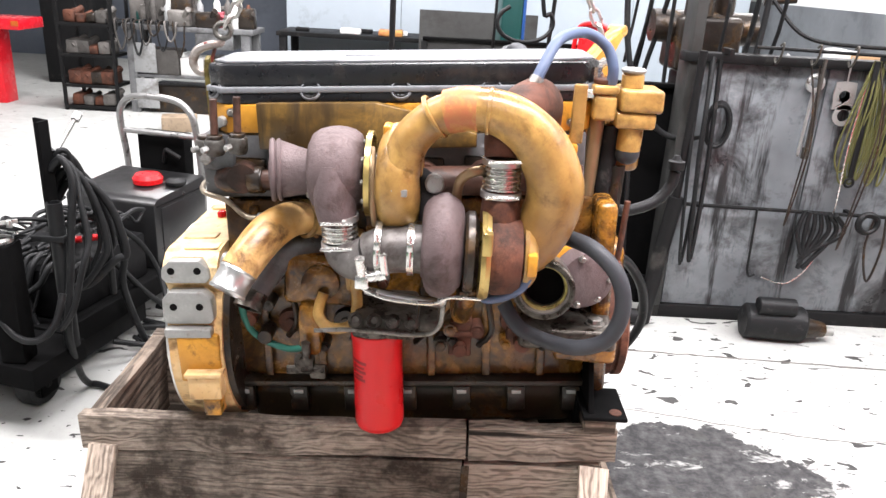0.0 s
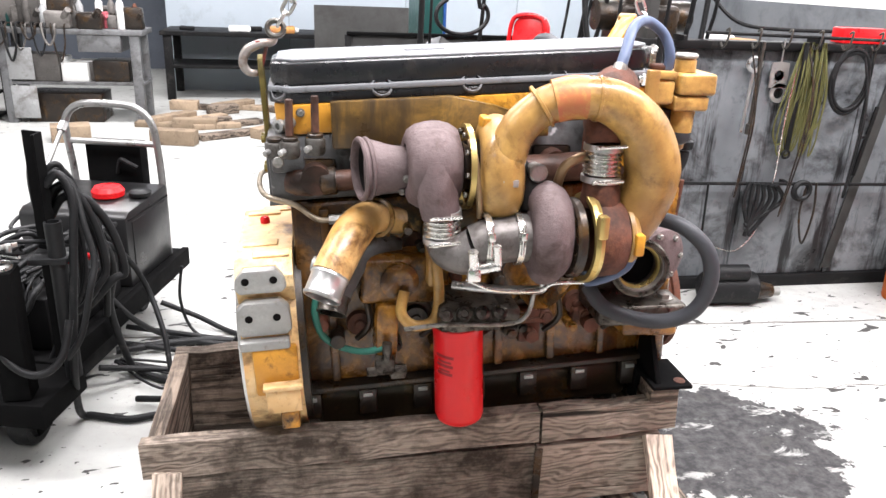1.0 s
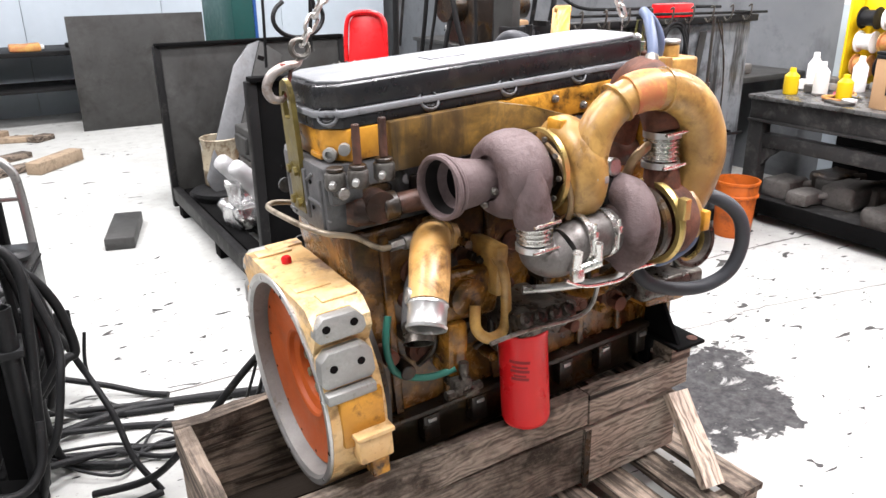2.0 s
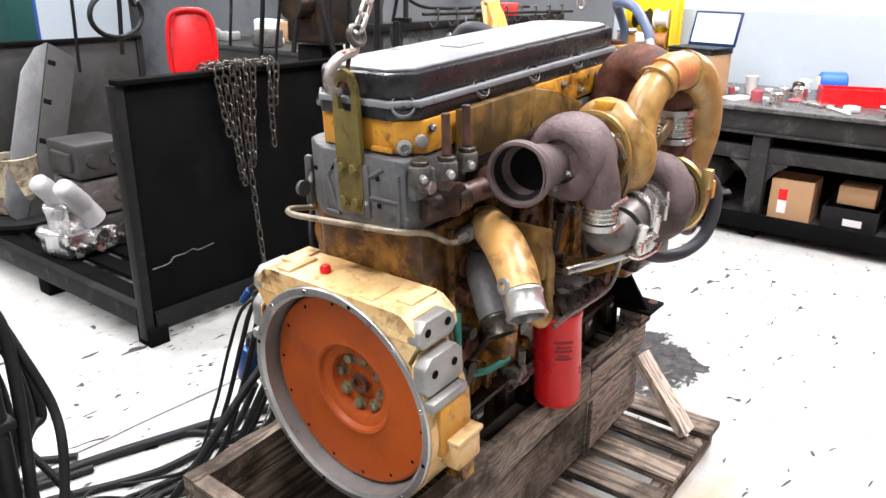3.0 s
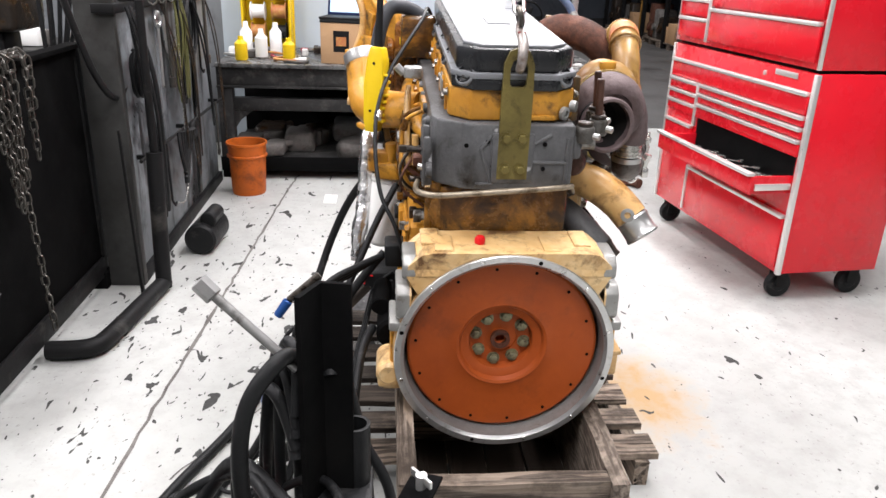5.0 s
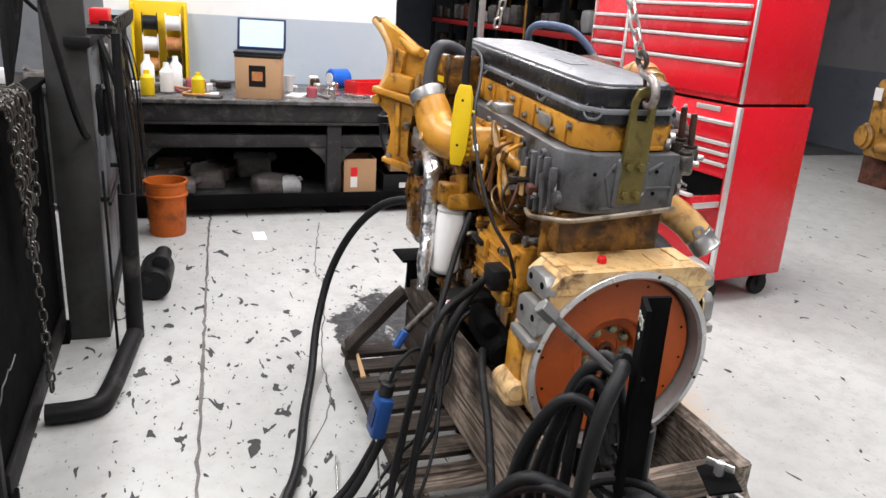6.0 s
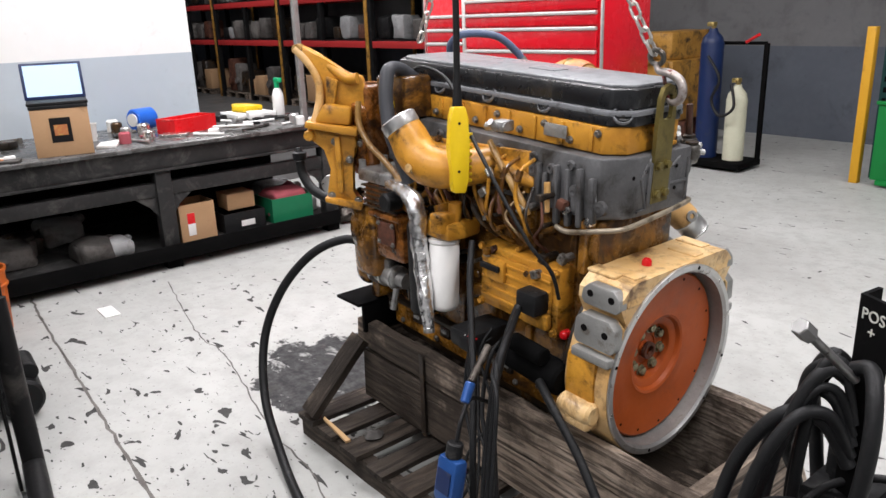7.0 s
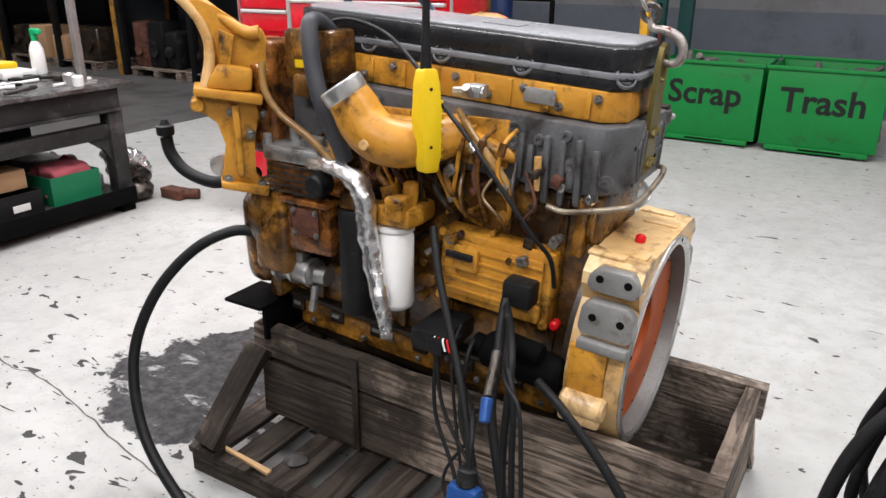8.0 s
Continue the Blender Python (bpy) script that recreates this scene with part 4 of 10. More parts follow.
ep("low_boss_web", box(-0.05, 0.05, 0.255, 0.305, -0.125, -0.085, 0.008), M_YELLOW_PALE, "", housing)
ep("low_boss_neck", box(-0.045, 0.05, 0.2595, 0.285, -0.06, 0.075, 0.01), M_YELLOW, "", housing)
ep("low_boss_neck", box(-0.06, 0.05, -0.285, -0.2595, -0.06, 0.075, 0.01), M_YELLOW, "", housing)
ep("red_plug", lathe([(0, 0), (0.013, 0), (0.013, 0.012), (0.009, 0.017), (0, 0.018)], (-0.02, 0.07, 0.279), Z, 14), M_RED, "small red plastic plug", housing)
for x, y in ((-0.03, -0.1), (0.0, -0.18), (0.01, 0.19), (-0.03, 0.16)):
    ep("top_rib", rough(box(x - 0.04, x + 0.05, y - 0.022, y + 0.022, 0.274, 0.283, 0.004), 0.003, 30), M_YELLOW_PALE, "", housing)

flywheel = ep("flywheel", lathe([(0, 0.072), (0.013, 0.072), (0.013, 0.05), (0.018, 0.048), (0.023, 0.05), (0.024, 0.056), (0.044, 0.056), (0.045, 0.052), (0.078, 0.052), (0.083, 0.03), (0.089, 0.026),
                                 (0.104, 0.023), (0.110, 0.012), (0.117, 0.009), (0.122, 0.011), (0.16, 0.007), (0.2, 0.003), (0.236, 0.0), (0.242, 0.004), (0.242, 0.06), (0.05, 0.085), (0, 0.085)], (-0.048, 0, 0), X, 96),
              M_ORANGE, "orange primed flywheel")
for i in range(8):
    a = 2 * math.pi * i / 8 + 0.2
    ep("flywheel_bolt", bolt((0.004, 0.065 * math.cos(a), 0.065 * math.sin(a)), (-1, 0, 0), 0.013, 0.013), M_BOLTGREEN, "greenish plated bolt", flywheel)
ep("pilot_bearing", lathe([(0.016, 0.0), (0.025, 0.0), (0.0255, 0.012), (0.016, 0.012), (0.016, 0)], (-0.014, 0, 0), X, 24), M_RUST, "dark rusty bearing ring", flywheel)
for i in range(14):
    a = 2 * math.pi * i / 14 + 0.1
    ep("disc_hole", lathe([(0, 0), (0.0042, 0), (0.0042, 0.001), (0, 0.001)], (-0.0482, 0.222 * math.cos(a), 0.222 * math.sin(a)), (-1, 0, 0), 8), M_HOLE_SHADE, "", flywheel)

# rear lifting plate
lift = et("lifting_plate", ring_plate([(-0.036, 0.43), (0.036, 0.43), (0.036, 0.52), (0.036, 0.62), (0.034, 0.70), (0.022, 0.728), (0.0, 0.737), (-0.022, 0.728), (-0.034, 0.70), (-0.036, 0.62), (-0.036, 0.52), (-0.036, 0.47)],
                                     [(-0.012, 0.648), (0.012, 0.648), (0.018, 0.652), (0.019, 0.66), (0.020, 0.69), (0.014, 0.708), (0.0, 0.713), (-0.014, 0.708), (-0.020, 0.69), (-0.019, 0.66), (-0.018, 0.652), (-0.015, 0.649)],
                                     -0.034, -0.022, YZ), M_OLIVE, "olive plated lifting plate")
for y, z in ((-0.018, 0.53), (0.018, 0.53), (-0.018, 0.455), (0.018, 0.455)):
    et("plate_bolt", bolt((-0.034, y, z), (-1, 0, 0), 0.011, 0.01), M_OLIVE, "", lift)

# ---- exhaust side ----
M_MANI = surface("oily_brown_manifold_iron", (0.115, 0.055, 0.038), (0.045, 0.022, 0.016), 0.5, 0.1, 70, (0.02, 0.012, 0.009), 9, (0.47, 0.62), 0.5, 0.6)
M_FITTING = surface("oily_grey_fitting", (0.14, 0.135, 0.125), (0.05, 0.045, 0.04), 0.4, 0.4, 90, (0.03, 0.024, 0.018), 20, (0.48, 0.66), 0.25, 0.6)
log_ = ew("exhaust_manifold", rough(tube([(0.035, -0.155, 1.042, 0.026), (0.06, -0.165, 1.043, 0.031), (0.10, -0.172, 1.046, 0.030), (0.14, -0.176, 1.05, 0.026), (0.30, -0.19, 1.06, 0.027), (0.60, -0.20, 1.08, 0.036), (0.93, -0.20, 1.10, 0.036)], n=20), 0.002, 25), M_MANI, "oily rust-brown exhaust manifold")
for i in range(6):
    x = 0.10 + i * 0.148
    ew("runner", tube([(x, -0.14, 1.05 + x * 0.06), (x, -0.2, 1.05 + x * 0.06)], 0.037, 14, smooth=False), M_MANI, "", log_)
    ew("runner_flange", block(x, -0.150, 1.05 + x * 0.06, 0.10, 0.012, 0.085, bevel=0.01), M_DARKIRON, "", log_)
ew("rusty_end", rough(lathe([(0, 0), (0.026, 0), (0.032, 0.006), (0.033, 0.05), (0, 0.05)], (0.045, -0.160, 1.042), (1, -0.15, 0.04), 22), 0.001, 40), M_RUST, "bare rust-red manifold end", log_)
ew("manifold_sleeve", rod((0.112, -0.174, 1.047), (0.150, -0.178, 1.051), 0.034, n=20, bevel=0.004), M_DARKIRON, "dark slip sleeve", log_)
for x, y, z, tall in ((0.006, -0.172, 1.128, 0), (0.042, -0.212, 1.138, 1), (0.100, -0.220, 1.148, 1)):
    fitting = ew("injector_fitting", rough(lathe([(0, -0.022), (0.020, -0.022), (0.0235, -0.016), (0.0235, 0.012), (0.021, 0.016), (0.018, 0.017), (0, 0.017)], (x, y, z), (0, 0, 1), 18), 0.001, 50), M_FITTING, "oily grey fitting on the head")
    ew("fitting_collar", rod((x, y, z + 0.0172), (x, y, z + 0.027), 0.019, n=14, bevel=0.002), M_DARKIRON, "", fitting)
    if tall:
        ew("fitting_post", rod((x, y, z + 0.027), (x, y + 0.004, z + 0.112), 0.0095, 0.009, 12, 0.002), M_MANI, "oil-browned upright tube", fitting)
    ew("fitting_plug", rod((x - 0.012, y - 0.016, z - 0.004), (x - 0.022, y - 0.032, z - 0.006), 0.008, n=8, bevel=0.002), M_ALU, "", fitting)

t1 = (0.357, -0.328, 1.125)
turbo = ew("turbine_housing", rough(lathe([(0.0, -0.05), (0.046, -0.05), (0.05, -0.062), (0.066, -0.063), (0.082, -0.055), (0.093, -0.038), (0.099, -0.016), (0.1005, 0.0), (0.099, 0.018), (0.094, 0.036), (0.083, 0.052), (0.068, 0.058), (0.05, 0.06), (0, 0.06)], t1, (1, 0.02, 0.02), 48), 0.0015, 26), M_TURBO, "heat-browned turbine housing of the upper turbocharger")
ew("scroll", rough(tube([(0.350, -0.392, 1.150, 0.034), (0.353, -0.398, 1.11, 0.041), (0.358, -0.401, 1.075, 0.045), (0.364, -0.403, 1.045, 0.044), (0.367, -0.403, 1.03, 0.043)], 0.05, 22, 8), 0.001, 30), M_TURBO, "", turbo)
dx_ = Vector((-1, -0.20, -0.02)).normalized()
oc_ = Vector((0.2145, -0.283, 1.107))
out = ew("exhaust_outlet", rough(tube([(0.330, -0.309, 1.115, 0.046), (0.30, -0.302, 1.112, 0.048), (0.262, -0.293, 1.109, 0.055), (0.235, -0.287, 1.108, 0.062), tuple(oc_) + (0.068,)], n=36, hollow=0.005), 0.001, 40), M_TURBO, "", turbo)
ew("outlet_flange", lathe([(0.062, 0), (0.070, 0.0), (0.073, 0.004), (0.071, 0.009), (0.067, 0.011), (0.067, 0.013), (0.072, 0.015), (0.074, 0.020), (0.071, 0.025), (0.065, 0.026), (0.062, 0.022), (0.061, 0.012), (0.062, 0)], oc_ - dx_ * 0.004, dx_, 48), M_TURBO, "", turbo)
ew("outlet_bolt", bolt((0.296, -0.352, 1.10), (0, -1, 0.1), 0.007, 0.008), M_BOLT, "", turbo)
ew("outlet_bolt", bolt((0.290, -0.325, 1.066), (0, -0.6, -0.8), 0.007, 0.008), M_BOLT, "", turbo)
# black disc shuts the exhaust bore: soot and unlit depth in one colour
ew("outlet_dark", lathe([(0, 0), (0.054, 0), (0.052, -0.012), (0, -0.012)], oc_ - dx_ * 0.044, dx_, 32), M_HOLE_SHADE, "", turbo)
ew("outlet_liner", lathe([(0.0535, 0), (0.0622, 0.05), (0.0610, 0.05), (0.0520, 0), (0.0535, 0)], oc_ - dx_ * 0.046, dx_, 40), M_SOOT, "", turbo)
ew("bearing_housing", lathe([(0.0, 0), (0.058, 0), (0.05, 0.01), (0.045, 0.03), (0.062, 0.036), (0.062, 0.05), (0, 0.05)], (0.418, -0.34, 1.125), X, 28), M_DARKIRON, "", turbo)
ew("band_clamp", lathe([(0.088, 0), (0.096, 0), (0.096, 0.012), (0.088, 0.012), (0.088, 0)], (0.424, -0.34, 1.125), X, 40), M_GOLD, "gold band clamp", turbo)
ew("oil_feed", tube([(0.435, -0.35, 1.185), (0.44, -0.40, 1.15), (0.445, -0.43, 1.08), (0.45, -0.42, 1.03)], 0.007, 8), M_COPPER, "thin oil line", turbo)
for i in range(10):
    a = 2 * math.pi * i / 10
    ew("clamp_bolt", bolt((0.415, -0.34 + 0.08 * math.cos(a), 1.125 + 0.08 * math.sin(a)), X, 0.006, 0.006, False), M_BOLT, "", turbo)

comp = ew("compressor_cover", lathe([(0, 0), (0.090, 0), (0.094, 0.006), (0.092, 0.022), (0.075, 0.04), (0.055, 0.056), (0.052, 0.085), (0.045, 0.087), (0.04, 0.06), (0, 0.06)], (0.462, -0.345, 1.13), X, 40), M_YELLOW_PIPE, "yellow compressor cover")
ew("cover_scroll", rough(tube([(0.495, -0.29, 1.09, 0.03), (0.495, -0.275, 1.14, 0.034), (0.495, -0.31, 1.195, 0.038), (0.495, -0.355, 1.20, 0.042), (0.495, -0.405, 1.17, 0.047), (0.497, -0.418, 1.11, 0.05), (0.498, -0.395, 1.065, 0.052), (0.5, -0.36, 1.05, 0.045)], n=20), 0.0015, 25), M_YELLOW_PIPE, "", comp)
ew("cover_lugs", rough(block(0.468, -0.345, 1.225, 0.02, 0.05, 0.03, bevel=0.006), 0.001), M_YELLOW, "", comp)
ew("worn_tag", block(0.503, -0.463, 1.118, 0.035, 0.006, 0.016, bevel=0.002), M_PAD, "bare worn tag", comp)

cross = ew("crossover_pipe", rough(tube([(0.500, -0.408, 1.09, 0.044), (0.502, -0.414, 1.16, 0.043), (0.526, -0.417, 1.228, 0.041), (0.576, -0.423, 1.275, 0.041), (0.655, -0.440, 1.298, 0.044), (0.73, -0.449, 1.283, 0.049), (0.795, -0.446, 1.228, 0.056), (0.832, -0.437, 1.141, 0.061), (0.822, -0.425, 1.06, 0.061), (0.795, -0.415, 1.0, 0.058), (0.77, -0.415, 0.975, 0.05)], n=28, steps=10), 0.0015, 22), M_YELLOW_PIPE, "heat-stained yellow crossover air pipe")
M_REDBAND = surface("faded_red_band", (0.44, 0.12, 0.06), (0.36, 0.2, 0.06), 0.45, 0, 40, (0.48, 0.28, 0.08), 16, (0.46, 0.6), 0.1, 0.5)
ew("red_band", tube([(0.596, -0.427, 1.287, 0.0455), (0.63, -0.434, 1.296, 0.0462), (0.662, -0.441, 1.2975, 0.0458)], n=28), M_REDBAND, "faded red band", cross)
for p, d in (((0.566, -0.4215, 1.272), (0.83, -0.1, 0.55)), ((0.677, -0.4435, 1.297), (0.99, -0.12, -0.05))):
    ew("bead", lathe([(0.043, 0), (0.049, 0.002), (0.049, 0.008), (0.043, 0.01), (0.043, 0)], p, d, 28), M_YELLOW_PIPE, "", cross)

# lower turbocharger
ax2 = (-0.434, 0.985)


def along2(x, prof, n=36):
    return lathe(prof, (x, ax2[0], ax2[1]), X, n)


M_PIPEALU = surface("stained_cast_aluminium", (0.25, 0.235, 0.225), (0.09, 0.08, 0.075), 0.45, 0.5, 80, (0.05, 0.04, 0.033), 16, (0.5, 0.68), 0.35, 0.7)
low = ew("lower_turbine_housing", rough(along2(0.555, [(0, 0), (0.06, 0), (0.078, 0.012), (0.09, 0.03), (0.094, 0.05), (0.09, 0.072), (0.078, 0.086), (0.06, 0.092), (0, 0.092)]), 0.002, 30), M_TURBO, "heat-browned housing of the lower turbocharger")
ew("lower_scroll", rough(tube([(0.60, -0.37, 0.95, 0.04), (0.60, -0.365, 1.01, 0.042), (0.60, -0.40, 1.06, 0.045), (0.60, -0.455, 1.06, 0.046), (0.60, -0.49, 1.01, 0.045), (0.60, -0.48, 0.95, 0.043), (0.60, -0.44, 0.915, 0.04)], n=18), 0.002, 30), M_TURBO, "", low)
ew("inlet_pipe", rough(tube([(0.44, -0.43, 0.965, 0.05), (0.48, -0.434, 0.98, 0.053), (0.52, -0.434, 0.985, 0.053), (0.565, -0.434, 0.985, 0.055)], n=24), 0.001, 30), M_PIPEALU, "oil-stained cast aluminium pipe", low)
for x in (0.455, 0.525):
    ew("pipe_clamp", along2(x, [(0.054, 0), (0.059, 0), (0.059, 0.014), (0.054, 0.014), (0.054, 0)], 32), M_BRIGHT, "bright band clamp", low)
    ew("t_bolt", rod((x + 0.007, -0.494, 0.965), (x + 0.007, -0.494, 1.035), 0.0038, n=8), M_BRIGHT, "", low)
    ew("t_nut", block(x + 0.007, -0.494, 1.01, 0.014, 0.014, 0.018, bevel=0.002), M_BRIGHT, "", low)
ew("bracket_clamp", rough(join(rod((0.425, -0.47, 0.925), (0.485, -0.49, 0.945), 0.013, n=10), rod((0.43, -0.475, 0.93), (0.425, -0.485, 0.975), 0.012, n=10), rod((0.48, -0.49, 0.945), (0.475, -0.495, 0.99), 0.010, n=10), block(0.43, -0.48, 0.92, 0.03, 0.02, 0.03, bevel=0.004)), 0.001, 40), M_BRIGHT, "bright knotted pipe clamp", low)
ew("back_plate", along2(0.648, [(0, 0), (0.085, 0), (0.09, 0.006), (0.09, 0.02), (0.07, 0.03), (0, 0.03)]), M_DARKIRON, "", low)
ew("v_clamp", along2(0.682, [(0.088, 0), (0.100, 0), (0.104, 0.01), (0.100, 0.02), (0.088, 0.02), (0.088, 0)], 48), M_GOLD, "gold v-band clamp", low)
ew("clamp_lug", block(0.692, -0.53, 1.04, 0.022, 0.025, 0.05, bevel=0.004), M_GOLD, "", low)
ew("rusty_casing", rough(along2(0.703, [(0, 0), (0.088, 0), (0.092, 0.012), (0.09, 0.05), (0.082, 0.066), (0.06, 0.072), (0, 0.072)]), 0.0015, 30), M_RUST, "rust-brown casing", low)
ew("yellow_nose", along2(0.775, [(0, 0), (0.075, 0), (0.078, 0.008), (0.07, 0.02), (0.055, 0.03), (0, 0.03)], 32), M_YELLOW_PIPE, "", low)
ew("nose_lug", block(0.79, -0.505, 0.99, 0.022, 0.03, 0.05, bevel=0.006), M_YELLOW, "", low)
ew("riser_pipe", rough(tube([(0.722, -0.43, 1.06, 0.045), (0.720, -0.428, 1.10, 0.041), (0.719, -0.423, 1.12, 0.038)], n=22), 0.001, 30), M_RUST, "rusty riser pipe", low)


def bellows(p, d, r, length, waves, parent):
    prof = [(r * 0.86, 0)]
    for i in range(waves):
        h = length * (i + 0.25) / waves
        prof += [(r, h), (r, h + length * 0.25 / waves), (r * 0.84, h + length * 0.45 / waves), (r * 0.84, h + length * 0.6 / waves)]
    prof += [(r * 0.86, length)]
    b = ew("bellows", lathe(prof, p, d, 32), M_BRIGHT, "bright ribbed steel bellows", parent)
    ew("bellows_clamp", lathe([(r * 0.9, -0.016), (r * 1.05, -0.016), (r * 1.05, -0.002), (r * 0.9, -0.002), (r * 0.9, -0.016)], p, d, 32), M_STEEL, "steel band clamp", parent)
    ew("bellows_clamp", lathe([(r * 0.9, length + 0.002), (r * 1.05, length + 0.002), (r * 1.05, length + 0.016), (r * 0.9, length + 0.016), (r * 0.9, length + 0.002)], p, d, 32), M_STEEL, "steel band clamp", parent)


bellows((0.719, -0.423, 1.128), (0, 0.03, 1), 0.042, 0.052, 5, low)
bellows((0.372, -0.402, 0.985), (-0.05, 0, 1), 0.041, 0.045, 4, turbo)
for (x, y, z) in ((0.719, -0.466, 1.195), (0.719, -0.466, 1.118), (0.37, -0.447, 1.035), (0.37, -0.447, 0.976)):
    ew("clamp_screw", rod((x - 0.035, y, z), (x + 0.035, y, z + 0.004), 0.0042, n=8), M_BRIGHT, "", turbo)
ew("link_pipe", rough(tube([(0.374, -0.403, 0.98, 0.042), (0.385, -0.408, 0.955, 0.044), (0.415, -0.42, 0.945, 0.046), (0.445, -0.43, 0.962, 0.048)], n=20), 0.001), M_PIPEALU, "", low)
elbow = ew("exhaust_elbow", rough(tube([(0.719, -0.42, 1.192, 0.04), (0.722, -0.40, 1.24, 0.046), (0.742, -0.36, 1.275, 0.051), (0.775, -0.31, 1.292, 0.054), (0.80, -0.26, 1.288, 0.055), (0.81, -0.215, 1.255, 0.054), (0.812, -0.19, 1.19, 0.05), (0.812, -0.18, 1.11, 0.048)], n=24), 0.002, 26), M_RUST, "rust-brown exhaust elbow")
ew("elbow_bracket", box(0.88, 0.91, -0.26, -0.24, 1.20, 1.335, 0.004), M_YELLOW_PIPE, "upright yellow bracket", elbow)
ew("dark_elbow", rough(tube([(0.54, -0.34, 1.12, 0.026), (0.55, -0.375, 1.12, 0.028), (0.565, -0.40, 1.09, 0.028), (0.575, -0.41, 1.05, 0.03)], n=18), 0.001), M_SOOT, "sooty black elbow hose", low)
ew("elbow_cap", rod((0.575, -0.385, 1.125), (0.577, -0.425, 1.13), 0.021, n=18, bevel=0.004), M_ALU, "grey cast cap", low)
ew("loop_line", tube([(0.625, -0.40, 1.08), (0.63, -0.425, 1.14), (0.66, -0.43, 1.165), (0.70, -0.40, 1.16)], 0.011, 10), M_COPPER, "brown steel loop line", low)
ew("drain_line", tube([(0.42, -0.455, 0.90), (0.48, -0.46, 0.875), (0.58, -0.46, 0.868), (0.62, -0.46, 0.885), (0.70, -0.46, 0.885)], 0.005, 8), M_BRIGHT, "thin bright steel line", low)
ew("drain_pipe", tube([(0.605, -0.44, 0.90), (0.605, -0.43, 0.86), (0.58, -0.38, 0.835), (0.50, -0.33, 0.82), (0.42, -0.30, 0.82)], 0.011, 10), M_STEEL, "", low)
ew("support_pipe", tube([(0.66, -0.42, 0.90), (0.66, -0.38, 0.84), (0.655, -0.28, 0.76), (0.65, -0.17, 0.74)], 0.024, 12), M_YELLOW_OILY, "", low)

# oil filter
M_PRINT = surface("dull_dark_red_print", (0.22, 0.008, 0.01), None, 0.5, 0, 60, None, bump=0.02)
filt = ew("oil_filter", lathe([(0, 0), (0.02, 0.001), (0.048, 0.006), (0.059, 0.014), (0.0635, 0.028), (0.0635, 0.258), (0.0655, 0.262), (0.0655, 0.278), (0.058, 0.284), (0, 0.284)], (0.461, -0.280, 0.424), (-0.015, 0.01, 0.282), 40), M_RED, "glossy red spin-on oil filter")
for k, (dz, w) in enumerate(((0.205, 0.05), (0.192, 0.038), (0.18, 0.046), (0.168, 0.03), (0.158, 0.042))):
    bm = bmesh.new()
    rows = []
    for j in range(7):
        a = -math.pi / 2 - 0.5 + (w / 0.0592) * (j / 6 - 0.5) - 0.3
        rows.append([bm.verts.new((0.461 - 0.015 * dz / 0.282 + 0.0638 * math.cos(a), -0.280 + 0.01 * dz / 0.282 + 0.0638 * math.sin(a), 0.424 + dz + e)) for e in (0, 0.006 if k % 2 else 0.008)])
    for a, b in zip(rows, rows[1:]):
        bm.faces.new((a[0], b[0], b[1], a[1]))
    ew("print_bar", bm, M_PRINT, "dark bar of unreadable print", filt)
M_OILALU = surface("oil_blackened_aluminium", (0.13, 0.12, 0.105), (0.05, 0.043, 0.036), 0.38, 0.6, 60, (0.018, 0.013, 0.01), 22, (0.44, 0.6), 0.35, 0.7)
fb = ew("filter_base", rough(join(box(0.39, 0.545, -0.335, -0.15, 0.705, 0.765, 0.012), lathe([(0, 0), (0.065, 0), (0.065, 0.012), (0, 0.012)], (0.447, -0.268, 0.698), Z, 32), box(0.55, 0.60, -0.30, -0.15, 0.715, 0.75, 0.008)), 0.002, 30), M_OILALU, "oil-blackened aluminium filter base")
for x in (0.40, 0.445, 0.49, 0.535):
    ew("base_boss", lathe([(0, 0), (0.02, 0), (0.018, 0.02), (0.01, 0.022), (0.009, 0.016), (0, 0.016)], (x, -0.33, 0.752), (0, -0.8, 0.6), 14), M_OILALU, "", fb)
ew("base_line", tube([(0.30, -0.34, 0.725), (0.40, -0.345, 0.735), (0.55, -0.345, 0.73), (0.60, -0.35, 0.755), (0.61, -0.36, 0.82)], 0.0058, 8), M_BOLT, "", fb)

# coolant elbows at the rear
pipe1 = ew("coolant_elbow", rough(tube([(0.31, -0.14, 0.935, 0.036), (0.262, -0.162, 0.95, 0.038), (0.22, -0.21, 0.962, 0.044), (0.182, -0.268, 0.948, 0.047), (0.150, -0.320, 0.912, 0.046), (0.126, -0.353, 0.876, 0.045)], n=24), 0.001, 25), M_YELLOW_PALE, "pale yellow cast coolant elbow")
d1 = Vector((-0.38, -0.52, -0.76)).normalized()
ew("elbow_tip", lathe([(0.038, 0), (0.044, 0), (0.046, 0.006), (0.043, 0.012), (0.043, 0.05), (0.046, 0.054), (0.044, 0.06), (0.037, 0.06), (0.035, 0.03), (0.038, 0)], (0.127, -0.352, 0.878), d1, 32), M_STEEL, "bare machined pipe end", pipe1)
ew("elbow_dark", lathe([(0, 0), (0.037, 0), (0, 0.001)], Vector((0.127, -0.352, 0.878)) + d1 * 0.03, d1, 24), M_HOLE_SHADE, "", pipe1)
ew("elbow_collar", lathe([(0.042, 0), (0.05, 0.003), (0.05, 0.012), (0.042, 0.015), (0.042, 0)], (0.245, -0.177, 0.955), (0.62, 0.75, -0.2), 28), M_YELLOW_PIPE, "", pipe1)
